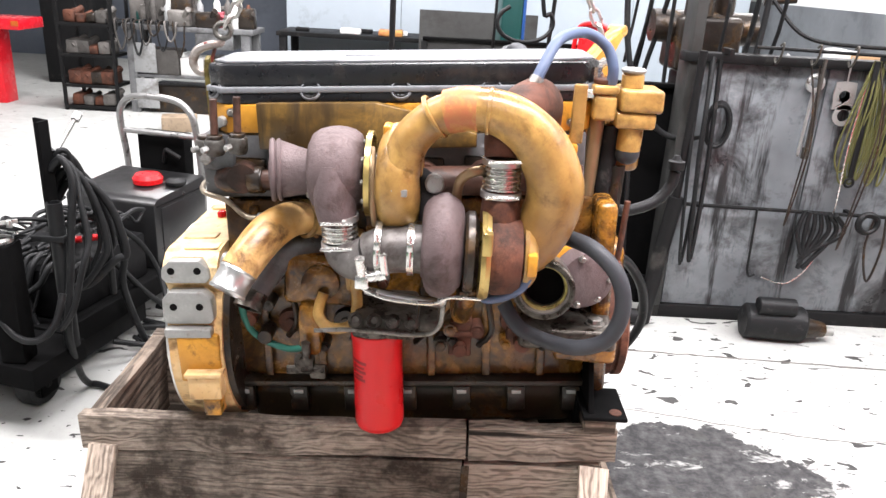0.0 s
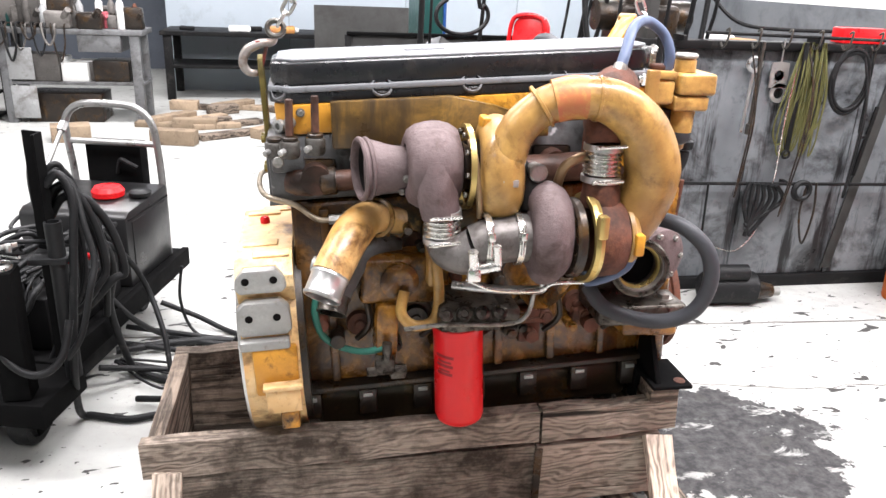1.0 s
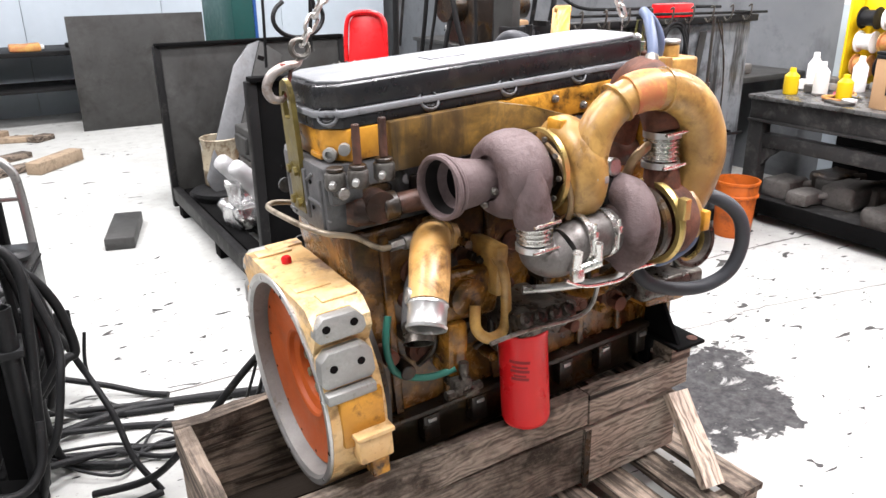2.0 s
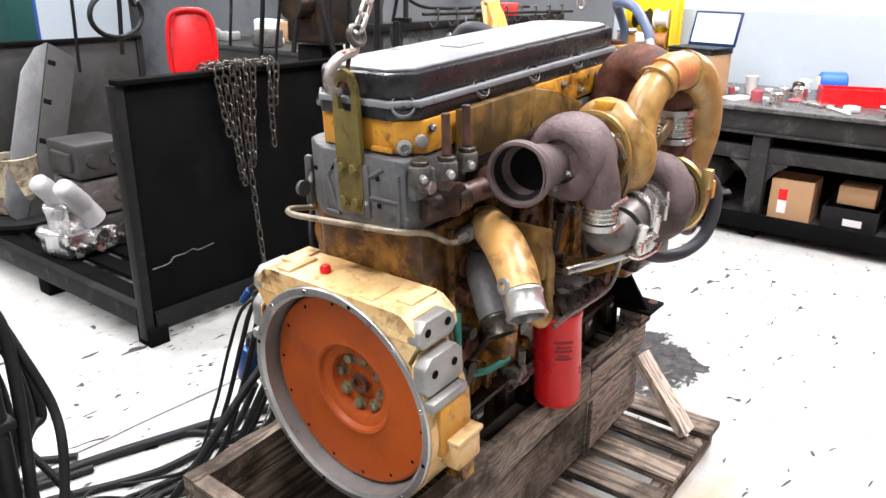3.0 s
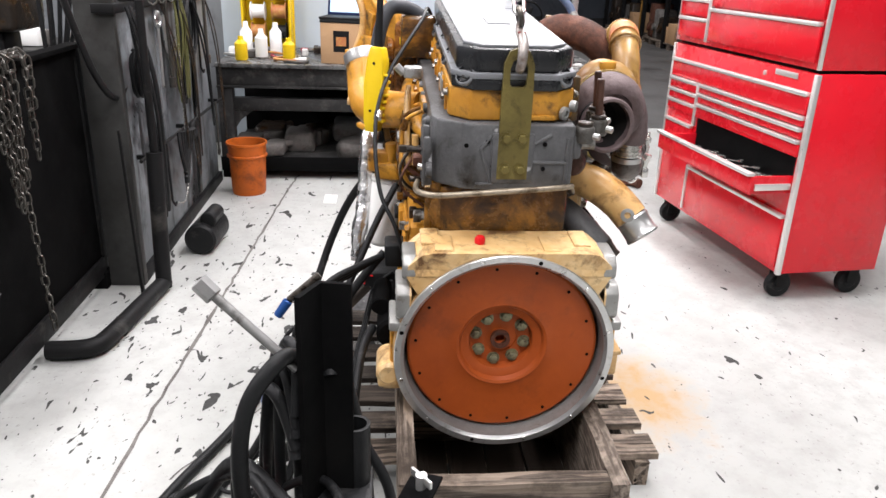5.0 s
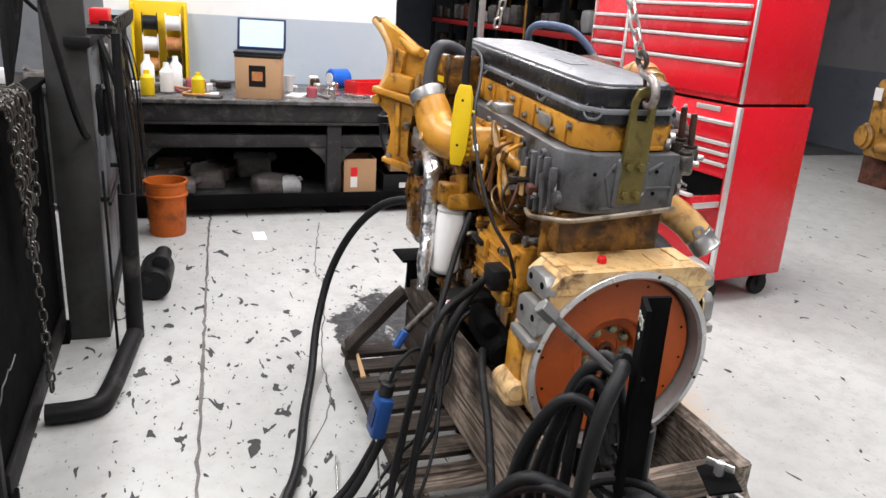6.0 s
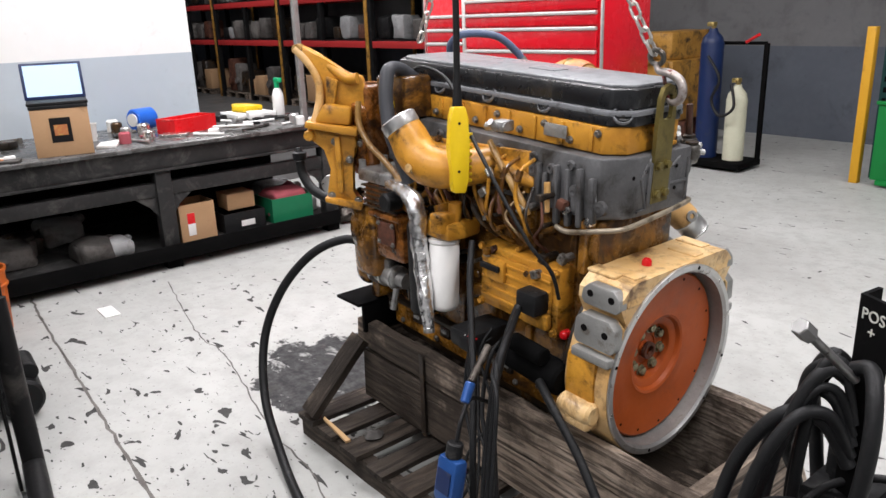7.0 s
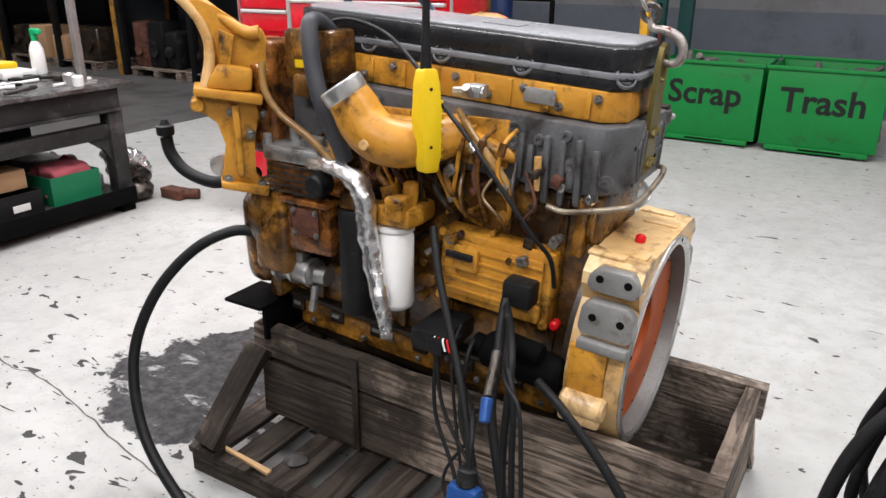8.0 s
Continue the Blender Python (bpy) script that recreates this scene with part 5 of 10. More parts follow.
ew("elbow_boss", lathe([(0, 0), (0.018, 0), (0.018, 0.014), (0.009, 0.015), (0.008, 0.008), (0, 0.008)], (0.100, -0.333, 0.893), (-0.9, 0.3, 0.2), 16), M_PAD, "", pipe1)
pipe2 = ew("lower_coolant_elbow", rough(tube([(0.30, -0.15, 0.86, 0.034), (0.24, -0.17, 0.875, 0.036), (0.19, -0.21, 0.855, 0.037), (0.155, -0.255, 0.815, 0.037), (0.14, -0.28, 0.79, 0.037)], n=22), 0.001, 25), M_GREY_CAST, "grey cast coolant elbow")
d2 = Vector((-0.25, -0.55, -0.72)).normalized()
# dark metal puts the upper elbow's shade into this pipe end
ew("elbow_tip", lathe([(0.03, 0), (0.036, 0), (0.038, 0.006), (0.035, 0.012), (0.035, 0.04), (0.037, 0.046), (0.03, 0.046), (0.028, 0.02), (0.03, 0)], (0.141, -0.278, 0.793), d2, 28), M_OILALU, "pipe end, darkened for the shade below the upper elbow", pipe2)
ew("elbow_dark", lathe([(0, 0), (0.03, 0), (0, 0.001)], Vector((0.141, -0.278, 0.793)) + d2 * 0.02, d2, 20), M_HOLE_SHADE, "", pipe2)
ew("cooler_casting", rough(join(box(0.20, 0.40, -0.235, -0.14, 0.74, 0.87, 0.02, 3), box(0.24, 0.30, -0.25, -0.14, 0.60, 0.75, 0.015), lathe([(0, 0), (0.05, 0), (0.047, 0.05), (0.03, 0.055), (0, 0.05)], (0.30, -0.2, 0.81), (0, -1, 0), 20)), 0.005, 18, 2), M_YELLOW_OILY, "oily yellow oil cooler casting")
ew("yellow_arm", rough(box(0.365, 0.40, -0.27, -0.15, 0.80, 0.93, 0.008), 0.003, 20, 2), M_YELLOW_PIPE, "stained yellow upright arm")
ew("drain_hook", tube([(0.31, -0.26, 0.79), (0.30, -0.28, 0.74), (0.33, -0.29, 0.71), (0.38, -0.28, 0.715), (0.395, -0.27, 0.77), (0.385, -0.27, 0.86), (0.375, -0.25, 0.90)], 0.014, 12), M_YELLOW_PIPE, "stained yellow oil return pipe")
ew("green_hose", tube([(0.105, -0.20, 0.79), (0.09, -0.215, 0.73), (0.105, -0.21, 0.66), (0.145, -0.205, 0.62), (0.208, -0.218, 0.606), (0.262, -0.248, 0.628)], 0.009, 10), M_GREENHOSE, "thin green hose")
ew("brass_valve", rough(moved(join(block(0.295, -0.245, 0.655, 0.05, 0.03, 0.045, bevel=0.006), rod((0.30, -0.25, 0.67), (0.30, -0.25, 0.72), 0.012, n=10), rod((0.25, -0.25, 0.64), (0.35, -0.25, 0.645), 0.012, n=8), block(0.33, -0.235, 0.63, 0.04, 0.03, 0.03, bevel=0.005), rod((0.29, -0.26, 0.655), (0.285, -0.20, 0.655), 0.014, n=8)), Matrix.Translation((-0.033, -0.026, -0.063))), 0.002, 50), M_OILALU, "small dirty drain valve")
M_LINE = surface("dull_tan_steel", (0.34, 0.29, 0.22), (0.2, 0.165, 0.12), 0.42, 0.5, 90, (0.09, 0.065, 0.04), 16, (0.52, 0.68), 0.15)
ew("oil_line", tube([(0.20, -0.17, 0.955), (0.143, -0.173, 0.951), (0.10, -0.18, 0.955), (0.05, -0.16, 0.985), (-0.01, -0.145, 1.0), (-0.035, -0.08, 1.002), (-0.045, 0.05, 0.995), (-0.04, 0.17, 0.985), (0.0, 0.215, 0.98), (0.10, 0.222, 0.96), (0.15, 0.215, 0.965)], 0.007, 10, 10), M_LINE, "dull tan steel line round the head")
ew("line_fitting", join(rod((0.13, -0.173, 0.951), (0.165, -0.172, 0.953), 0.013, n=6), rod((0.165, -0.172, 0.953), (0.20, -0.17, 0.956), 0.018, n=12)), M_ALU, "dull line fitting")
rng = random.Random(4)
for i in range(26):
    x, z = rng.uniform(0.1, 0.95), rng.uniform(0.57, 0.95)
    s = rng.choice((0.012, 0.016, 0.02))
    ew("side_fitting", join(rod((x, -0.15, z), (x, -0.15 - rng.uniform(0.03, 0.07), z), s, n=10, bevel=0.002), bolt((x, -0.15 - 0.05, z), (0, -1, 0), s * 0.7, 0.012)), rng.choice((M_DARKIRON, M_RUST, M_YELLOW_OILY, M_DARKIRON)), "")
for i in range(5):
    x = 0.2 + 0.17 * i
    ew("side_line", tube([(x, -0.17, 0.62), (x + 0.03, -0.2, 0.68), (x + 0.02, -0.19, 0.78), (x + 0.07, -0.18, 0.90)], 0.008, 8), M_DARKIRON, "")

# front of the engine, exhaust side
front = ew("front_gear_cover", rough(moved(box(1.0, 1.05, -0.225, 0.225, -0.13, 0.40, 0.02, 3), E), 0.003, 14, 3), M_YELLOW_OILY, "oily yellow front gear cover")
damper = ep("crank_damper", lathe([(0, 0), (0.165, 0), (0.172, 0.006), (0.172, 0.022), (0.165, 0.026), (0.165, 0.034), (0.172, 0.038), (0.172, 0.056), (0.16, 0.062), (0.1, 0.05), (0.06, 0.06), (0.05, 0.075), (0, 0.075)], (1.055, 0, 0.0), X, 56), M_RUST, "rust-brown crankshaft damper")
pump = ew("water_pump", rough(join(lathe([(0, 0), (0.07, 0), (0.078, 0.01), (0.08, 0.03), (0.07, 0.05), (0.05, 0.058), (0, 0.06)], (0.935, -0.27, 0.885), (0.3, -0.95, 0), 30), rod((0.93, -0.14, 0.88), (0.935, -0.275, 0.885), 0.06, n=20)), 0.002, 25), M_TURBO, "dark brown water pump")
ew("pump_rim", lathe([(0.078, 0), (0.086, 0.004), (0.086, 0.014), (0.078, 0.018), (0.078, 0)], (0.935, -0.268, 0.885), (0.3, -0.95, 0), 36), M_YELLOW, "", pump)
for i in range(7):
    a = 2 * math.pi * i / 7
    ew("pump_bolt", bolt((0.942 + 0.06 * math.cos(a), -0.325 + 0.02 * math.cos(a), 0.885 + 0.06 * math.sin(a)), (0.3, -0.95, 0), 0.007), M_BOLT, "", pump)
oc = Vector((0.828, -0.455, 0.912))
od = Vector((-0.12, -0.98, 0.12)).normalized()
outlet = ew("air_outlet", tube([(0.865, -0.25, 0.88, 0.05), (0.855, -0.33, 0.89, 0.052), (0.84, -0.40, 0.903, 0.057), tuple(oc - od * 0.02) + (0.062,), tuple(oc) + (0.062,)], n=36, hollow=0.009), M_PIPEALU, "bare aluminium air outlet pipe")
ew("outlet_rim", lathe([(0.054, 0), (0.064, 0), (0.069, 0.005), (0.069, 0.014), (0.064, 0.018), (0.056, 0.018), (0.054, 0)], oc - od * 0.016, od, 48), M_OILALU, "dull bead rim", outlet)
# disc paints the darkness inside the air pipe
ew("outlet_dark", lathe([(0, 0), (0.05, 0), (0, 0.001)], oc - od * 0.06, od, 32), M_HOLE_SHADE, "", outlet)
ew("inner_lip", lathe([(0.045, 0), (0.054, 0), (0.054, 0.01), (0.047, 0.01), (0.045, 0)], oc - od * 0.03, od, 40), M_GOLD, "", outlet)
ew("front_hose", tube([(0.885, -0.36, 1.005), (0.935, -0.42, 1.0), (0.985, -0.455, 0.955), (1.005, -0.462, 0.88), (0.985, -0.45, 0.80), (0.93, -0.42, 0.758), (0.86, -0.385, 0.752), (0.79, -0.36, 0.775), (0.755, -0.33, 0.82)], 0.0185, 16, 10), M_GREYRUBBER, "thick grey-black rubber hose")
ew("blue_clamp_hose", tube([(0.79, -0.49, 0.965), (0.775, -0.49, 0.93), (0.74, -0.475, 0.90), (0.70, -0.46, 0.885), (0.70, -0.44, 0.90)], 0.010, 10), M_BLUEHOSE, "thin blue hose")
ew("support_casting", rough(box(0.80, 1.04, -0.33, -0.15, 0.70, 0.755, 0.015, 3), 0.004, 18, 2), M_OILALU, "oily grey cast support arm")
ew("front_foot", rough(box(0.90, 1.06, -0.26, -0.15, 0.63, 0.70, 0.015, 3), 0.003, 18, 2), M_YELLOW_OILY, "")
ew("support_bolt", bolt((0.99, -0.28, 0.755), Z, 0.018, 0.014), M_BOLT, "")
ew("rust_bracket", rough(join(box(0.63, 0.69, -0.20, -0.15, 0.60, 0.70, 0.006), box(0.625, 0.70, -0.21, -0.15, 0.66, 0.675, 0.004), rod((0.66, -0.2, 0.63), (0.66, -0.23, 0.63), 0.018, n=10)), 0.002, 30), M_RUST, "rusty orange bracket")
ew("rust_bracket", rough(join(box(0.78, 0.86, -0.20, -0.15, 0.64, 0.69, 0.006), rod((0.82, -0.2, 0.66), (0.82, -0.235, 0.66), 0.022, n=10)), 0.002, 30), M_RUST, "rusty orange bracket")
# black front mount
mount = ew("front_mount", join(slab([(-0.30, 0.506), (-0.16, 0.506), (-0.16, 0.66), (-0.20, 0.66), (-0.235, 0.60)], 1.0, 1.014, 0.002, YZ), box(0.985, 1.10, -0.315, -0.16, 0.494, 0.506, 0.003), box(0.985, 0.999, -0.20, -0.16, 0.40, 0.493, 0.003)), M_BLACKSTEEL, "black steel front mount")
ew("mount_plate", join(box(1.02, 1.17, 0.14, 0.30, 0.505, 0.517, 0.003), box(1.02, 1.035, 0.12, 0.28, 0.40, 0.505, 0.003)), M_BLACKSTEEL, "", mount)
ew("cross_member", box(0.99, 1.06, -0.16, 0.14, 0.42, 0.50, 0.006), M_BLACKSTEEL, "", mount)
ew("mount_hole", lathe([(0, 0), (0.016, 0), (0.016, 0.002), (0, 0.002)], (1.072, -0.288, 0.5065), Z, 14), M_RUST, "", mount)

# thermostat housing and its pipes
thermo = ew("thermostat_housing", rough(join(box(1.008, 1.112, -0.17, -0.06, 1.262, 1.318, 0.010, 3), box(1.003, 1.100, -0.165, -0.06, 1.222, 1.2615, 0.008, 2), rod((1.038, -0.125, 1.316), (1.038, -0.125, 1.352), 0.027, n=20, bevel=0.004), box(0.99, 1.09, -0.10, 0.08, 1.10, 1.23, 0.02, 3)), 0.002, 20), M_YELLOW_PIPE, "stained yellow thermostat housing")
ew("bypass_block", rough(join(box(0.945, 1.001, -0.165, -0.07, 1.238, 1.30, 0.010, 3), box(0.940, 1.0015, -0.168, -0.068, 1.302, 1.322, 0.006)), 0.0015, 24), M_YELLOW_PIPE, "", thermo)
ew("cap_bolt", rod((1.038, -0.125, 1.3522), (1.038, -0.125, 1.364), 0.030, n=18, bevel=0.004), M_PAD, "pale bare cap", thermo)
ew("block_cap", rod((0.972, -0.118, 1.3225), (0.972, -0.118, 1.335), 0.026, n=16, bevel=0.003), M_RUST, "", thermo)
ew("down_pipe", rod((0.965, -0.12, 1.237), (0.955, -0.125, 0.93), 0.019, n=16), M_COPPER, "", thermo)
ew("down_pipe", rough(rod((1.05, -0.125, 1.221), (1.049, -0.125, 1.165), 0.031, 0.030, n=18), 0.001, 30), M_YELLOW_PIPE, "", thermo)
ew("pipe_end", lathe([(0, 0), (0.012, 0.001), (0.024, 0.008), (0.030, 0.022), (0.030, 0.036), (0, 0.036)], (1.049, -0.125, 1.1285), Z, 20), M_GREYRUBBER, "dark rubber plug", thermo)
ew("down_pipe", rough(rod((1.03, -0.105, 1.12), (1.03, -0.11, 0.90), 0.024, 0.02, n=16), 0.002, 30), M_DARKIRON, "", thermo)
ew("side_union", join(rod((0.905, -0.145, 1.30), (0.945, -0.145, 1.30), 0.012, n=8, bevel=0.002), rod((0.912, -0.145, 1.30), (0.922, -0.145, 1.30), 0.017, n=6)), M_BRIGHT, "bright union nut", thermo)
ew("rust_strip", rod((1.06, -0.155, 1.04), (1.055, -0.15, 0.86), 0.008, n=8), M_RUST, "", thermo)
ew("black_pipe", rod((1.005, -0.10, 1.22), (1.0, -0.11, 0.92), 0.026, n=16), M_RUBBER, "", thermo)
ew("side_plate", rough(box(0.845, 0.90, -0.27, -0.15, 1.10, 1.20, 0.006), 0.001), M_YELLOW, "yellow bracket plate")
for z in (1.115, 1.185):
    ew("side_plate_bolt", bolt((0.885, -0.271, z), (0, -1, 0), 0.010), M_YELLOW, "")
ew("blue_hose", tube([(0.782, -0.31, 1.335), (0.80, -0.29, 1.375), (0.84, -0.23, 1.43), (0.91, -0.145, 1.44), (0.965, -0.13, 1.41), (0.985, -0.14, 1.36), (0.985, -0.13, 1.30)], 0.013, 12), M_BLUEHOSE, "blue-grey hose arching over the front")
ew("hose_end", rod((0.775, -0.315, 1.325), (0.788, -0.303, 1.35), 0.016, n=12), M_BOLT, "")
ew("top_fitting", join(rod((0.955, -0.10, 1.31), (0.955, -0.10, 1.36), 0.012, n=8), rod((0.94, -0.08, 1.34), (0.98, -0.06, 1.37), 0.012, n=8), block(0.96, -0.07, 1.33, 0.03, 0.03, 0.03, bevel=0.004)), M_BRIGHT, "bright pipe fitting")

# ---- intake side ----
ecm = ew("control_module", rough(moved(join(box(0.13, 0.44, 0.165, 0.235, 0.06, 0.255, 0.012), box(0.15, 0.42, 0.235, 0.245, 0.085, 0.235, 0.006), box(0.145, 0.235, 0.24, 0.265, 0.08, 0.125, 0.006), box(0.32, 0.39, 0.235, 0.26, 0.16, 0.225, 0.008)), E), 0.0012, 24), M_YELLOW, "yellow painted engine control module")
for i in range(5):
    ep("module_rib", box(0.15, 0.42, 0.245, 0.249, 0.10 + i * 0.028, 0.108 + i * 0.028, 0.001), M_YELLOW, "", ecm)
for x, z in ((0.14, 0.07), (0.43, 0.07), (0.14, 0.245), (0.43, 0.245)):
    ep("module_bolt", bolt((x, 0.236, z), Y, 0.010, 0.01), M_YELLOW, "", ecm)
ep("module_socket", box(0.33, 0.405, 0.2605, 0.272, 0.195, 0.212, 0.003), M_RUBBER, "long black socket strip", ecm)
ep("module_plug", rough(box(0.155, 0.23, 0.24, 0.30, 0.125, 0.19, 0.008), 0.001), M_RUBBER, "black multi-pin plug", ecm)
ep("red_cap", lathe([(0, 0), (0.013, 0), (0.013, 0.02), (0.008, 0.026), (0, 0.026)], (0.115, 0.205, 0.07), Y, 14), M_RED, "small red cap", ecm)

ff = ew("fuel_filter", lathe([(0, 0), (0.03, 0.002), (0.042, 0.01), (0.046, 0.022), (0.046, 0.2), (0.043, 0.206), (0.048, 0.212), (0.048, 0.222), (0, 0.224)], (0.514, 0.312, 0.65), (0.009, -0.019, 0.218), 36), M_WHITE, "white spin-on fuel filter")
ew("fuel_base", rough(join(box(0.46, 0.60, 0.20, 0.33, 0.875, 0.93, 0.012), rod((0.49, 0.28, 0.93), (0.485, 0.28, 0.985), 0.02, n=10), rod((0.55, 0.27, 0.93), (0.56, 0.27, 0.965), 0.024, n=10), box(0.47, 0.52, 0.29, 0.35, 0.90, 0.96, 0.008)), 0.004, 28, 1), M_YELLOW, "yellow filter head casting", ff)
ew("black_canister", lathe([(0, 0), (0.025, 0.003), (0.03, 0.012), (0.03, 0.33), (0, 0.335)], (0.585, 0.265, 0.62), Z, 24), M_BLACKSTEEL, "slim black canister")
ed = Vector((0.50, 0.22, 0.84)).normalized()
em = Vector((0.607, 0.367, 1.205))
intake = ew("intake_elbow", rough(tube([tuple(em) + (0.052,), tuple(em - ed * 0.035) + (0.056,), (0.567, 0.352, 1.135, 0.060), (0.530, 0.346, 1.105, 0.060), (0.480, 0.325, 1.092, 0.057), (0.43, 0.275, 1.095, 0.052), (0.39, 0.2, 1.105, 0.048)], n=30, steps=10), 0.0012, 20), M_YELLOW, "yellow cast intake elbow")
ew("elbow_cuff", lathe([(0.046, 0), (0.053, 0), (0.055, 0.006), (0.055, 0.032), (0.051, 0.036), (0.045, 0.036), (0.046, 0)], em - ed * 0.008, ed, 36), M_STEEL, "bare metal cuff", intake)
# flat disc gives the elbow mouth its inner shade
ew("elbow_dark", lathe([(0, 0), (0.047, 0), (0, 0.001)], em + ed * 0.01, ed, 30), M_HOLE_SHADE, "", intake)
ew("elbow_boss", lathe([(0, 0), (0.013, 0), (0.012, 0.006), (0, 0.008)], (0.530, 0.405, 1.10), (-0.1, 1, 0.1), 14), M_YELLOW_PALE, "", intake)
ew("breather_hose", tube([(0.80, 0.16, 1.31), (0.797, 0.22, 1.348), (0.778, 0.28, 1.352), (0.757, 0.31, 1.305), (0.737, 0.325, 1.24), (0.712, 0.333, 1.17), (0.69, 0.32, 1.10), (0.67, 0.30, 1.02)], 0.022, 14), M_GREYRUBBER, "grey rubber breather hose")
ew("rear_filler", rough(join(box(0.74, 0.90, 0.14, 0.25, 1.20, 1.33, 0.012), box(0.78, 0.86, 0.2, 0.27, 1.16, 1.22, 0.01)), 0.003, 22, 1), M_YELLOW_OILY, "oily yellow front casting")
ew("filler_label", box(0.80, 0.86, 0.2515, 0.2535, 1.235, 1.255), M_YELPLASTIC, "")
foil_pts = [(0.80, 0.29, 1.0, 0.016), (0.74, 0.315, 1.005, 0.019), (0.66, 0.335, 1.003, 0.022), (0.60, 0.345, 0.985, 0.025), (0.575, 0.352, 0.94, 0.027), (0.565, 0.357, 0.88, 0.026), (0.553, 0.36, 0.81, 0.025), (0.53, 0.37, 0.74, 0.024), (0.508, 0.382, 0.68, 0.021), (0.491, 0.391, 0.618, 0.015)]
ew("foil_hose", rough(rough(tube([(*q[:3], q[3] * 1.0) for q in foil_pts], n=18, steps=10), 0.0045, 24), 0.003, 80), M_FOIL, "hose wrapped in crumpled silver foil", smooth=25)
ew("hose_nut", rod((0.497, 0.387, 0.64), (0.489, 0.392, 0.605), 0.017, n=6), M_ALU, "dull hose nut")
# air compressor and accessories at the front
M_AMBER = surface("oil_varnished_amber_paint", (0.36, 0.13, 0.02), (0.13, 0.045, 0.012), 0.3, 0, 50, (0.03, 0.014, 0.007), 14, (0.46, 0.6), 0.35, 0.8, gloss=0.45)
comp2 = ew("air_compressor", rough(join(box(0.76, 0.93, 0.17, 0.30, 0.90, 0.985, 0.012), box(0.74, 0.90, 0.17, 0.29, 0.73, 0.90, 0.018), rod((0.70, 0.25, 0.93), (0.76, 0.25, 0.93), 0.028, n=14)), 0.004, 20, 2), M_AMBER, "amber-brown oily air compressor")
ew("crankcase_plate", rough(box(0.775, 0.868, 0.2905, 0.298, 0.785, 0.865, 0.004), 0.002, 40), M_RUST, "rust-red plate", comp2)
for x, z in ((0.783, 0.793), (0.86, 0.793), (0.783, 0.857), (0.86, 0.857)):
    ew("plate_bolt", bolt((x, 0.298, z), Y, 0.007, 0.006), M_BOLT, "", comp2)
ew("crankcase_ledge", rough(box(0.735, 0.91, 0.17, 0.305, 0.875, 0.892, 0.005), 0.002, 30), M_AMBER, "", comp2)
for i in range(5):
    ew("cooling_fin", box(0.752, 0.938, 0.165, 0.308, 0.905 + i * 0.017, 0.911 + i * 0.017, 0.002), M_DARKIRON, "", comp2)
ew("compressor_head", rough(join(box(0.75, 0.945, 0.17, 0.315, 0.99, 1.035, 0.01), block(0.80, 0.27, 1.045, 0.05, 0.05, 0.03, bevel=0.005), rod((0.89, 0.24, 1.03), (0.89, 0.24, 1.07), 0.014, n=8), rod((0.93, 0.3, 1.03), (0.93, 0.3, 1.06), 0.012, n=8)), 0.002, 40), M_ALU, "dull grey compressor head", comp2)
ew("black_knob", rod((0.735, 0.30, 0.955), (0.735, 0.36, 0.955), 0.03, n=20, bevel=0.006), M_RUBBER, "black round cap", comp2)
pump2 = ew("fuel_pump", rough(join(rod((0.84, 0.235, 0.645), (0.99, 0.225, 0.65), 0.042, n=22, bevel=0.01), rod((0.80, 0.235, 0.645), (0.84, 0.235, 0.645), 0.028, n=14), block(0.90, 0.235, 0.69, 0.05, 0.05, 0.04, bevel=0.008), rod((0.83, 0.26, 0.62), (0.83, 0.28, 0.55), 0.012, n=8)), 0.003, 30), M_ALU, "dirty aluminium fuel pump")
for x in (0.85, 0.91, 0.97):
    ew("pump_band", rod((x, 0.2345, 0.646), (x + 0.012, 0.234, 0.646), 0.0445, n=22), M_STEEL, "", pump2)
gear2 = ew("gear_housing", rough(join(lathe([(0, 0), (0.115, 0), (0.12, 0.01), (0.115, 0.05), (0.09, 0.06), (0, 0.06)], (0.98, 0.19, 0.80), X, 30), box(0.90, 1.03, 0.12, 0.30, 0.64, 0.92, 0.03, 3)), 0.004, 16, 1), M_YELLOW_OILY, "oily yellow gear housing")
ew("gear_bulge", rough(box(1.02, 1.135, 0.04, 0.25, 0.56, 0.86, 0.055, 4), 0.004, 16, 1), M_YELLOW_OILY, "", gear2)
black_filter = ew("black_oil_filter", lathe([(0, 0), (0.040, 0), (0.046, 0.008), (0.046, 0.29), (0.042, 0.30), (0, 0.30)], (0.675, 0.262, 0.585), Z, 30), M_RUBBER, "long black spin-on filter")
ew("filter_head", rough(join(rod((0.675, 0.262, 0.886), (0.675, 0.262, 0.93), 0.04, n=18, bevel=0.006), box(0.64, 0.71, 0.17, 0.262, 0.895, 0.925, 0.006)), 0.003, 30), M_YELLOW_OILY, "", black_filter)
front2 = ew("front_casting", rough(join(box(0.93, 1.06, 0.16, 0.27, 0.99, 1.30, 0.02, 3), rod((0.97, 0.27, 1.20), (0.97, 0.30, 1.20), 0.045, n=20, bevel=0.006), box(0.95, 1.04, 0.26, 0.29, 1.02, 1.12, 0.012)), 0.004, 18, 2), M_AMBER, "oily amber front casting")
for x, z in ((0.95, 1.03), (1.03, 1.03), (0.95, 1.11), (1.03, 1.11), (1.0, 1.27)):
    ew("casting_bolt", bolt((x, 0.27 if z > 1.2 else 0.29, z), Y, 0.009, 0.008), M_BOLT, "", front2)
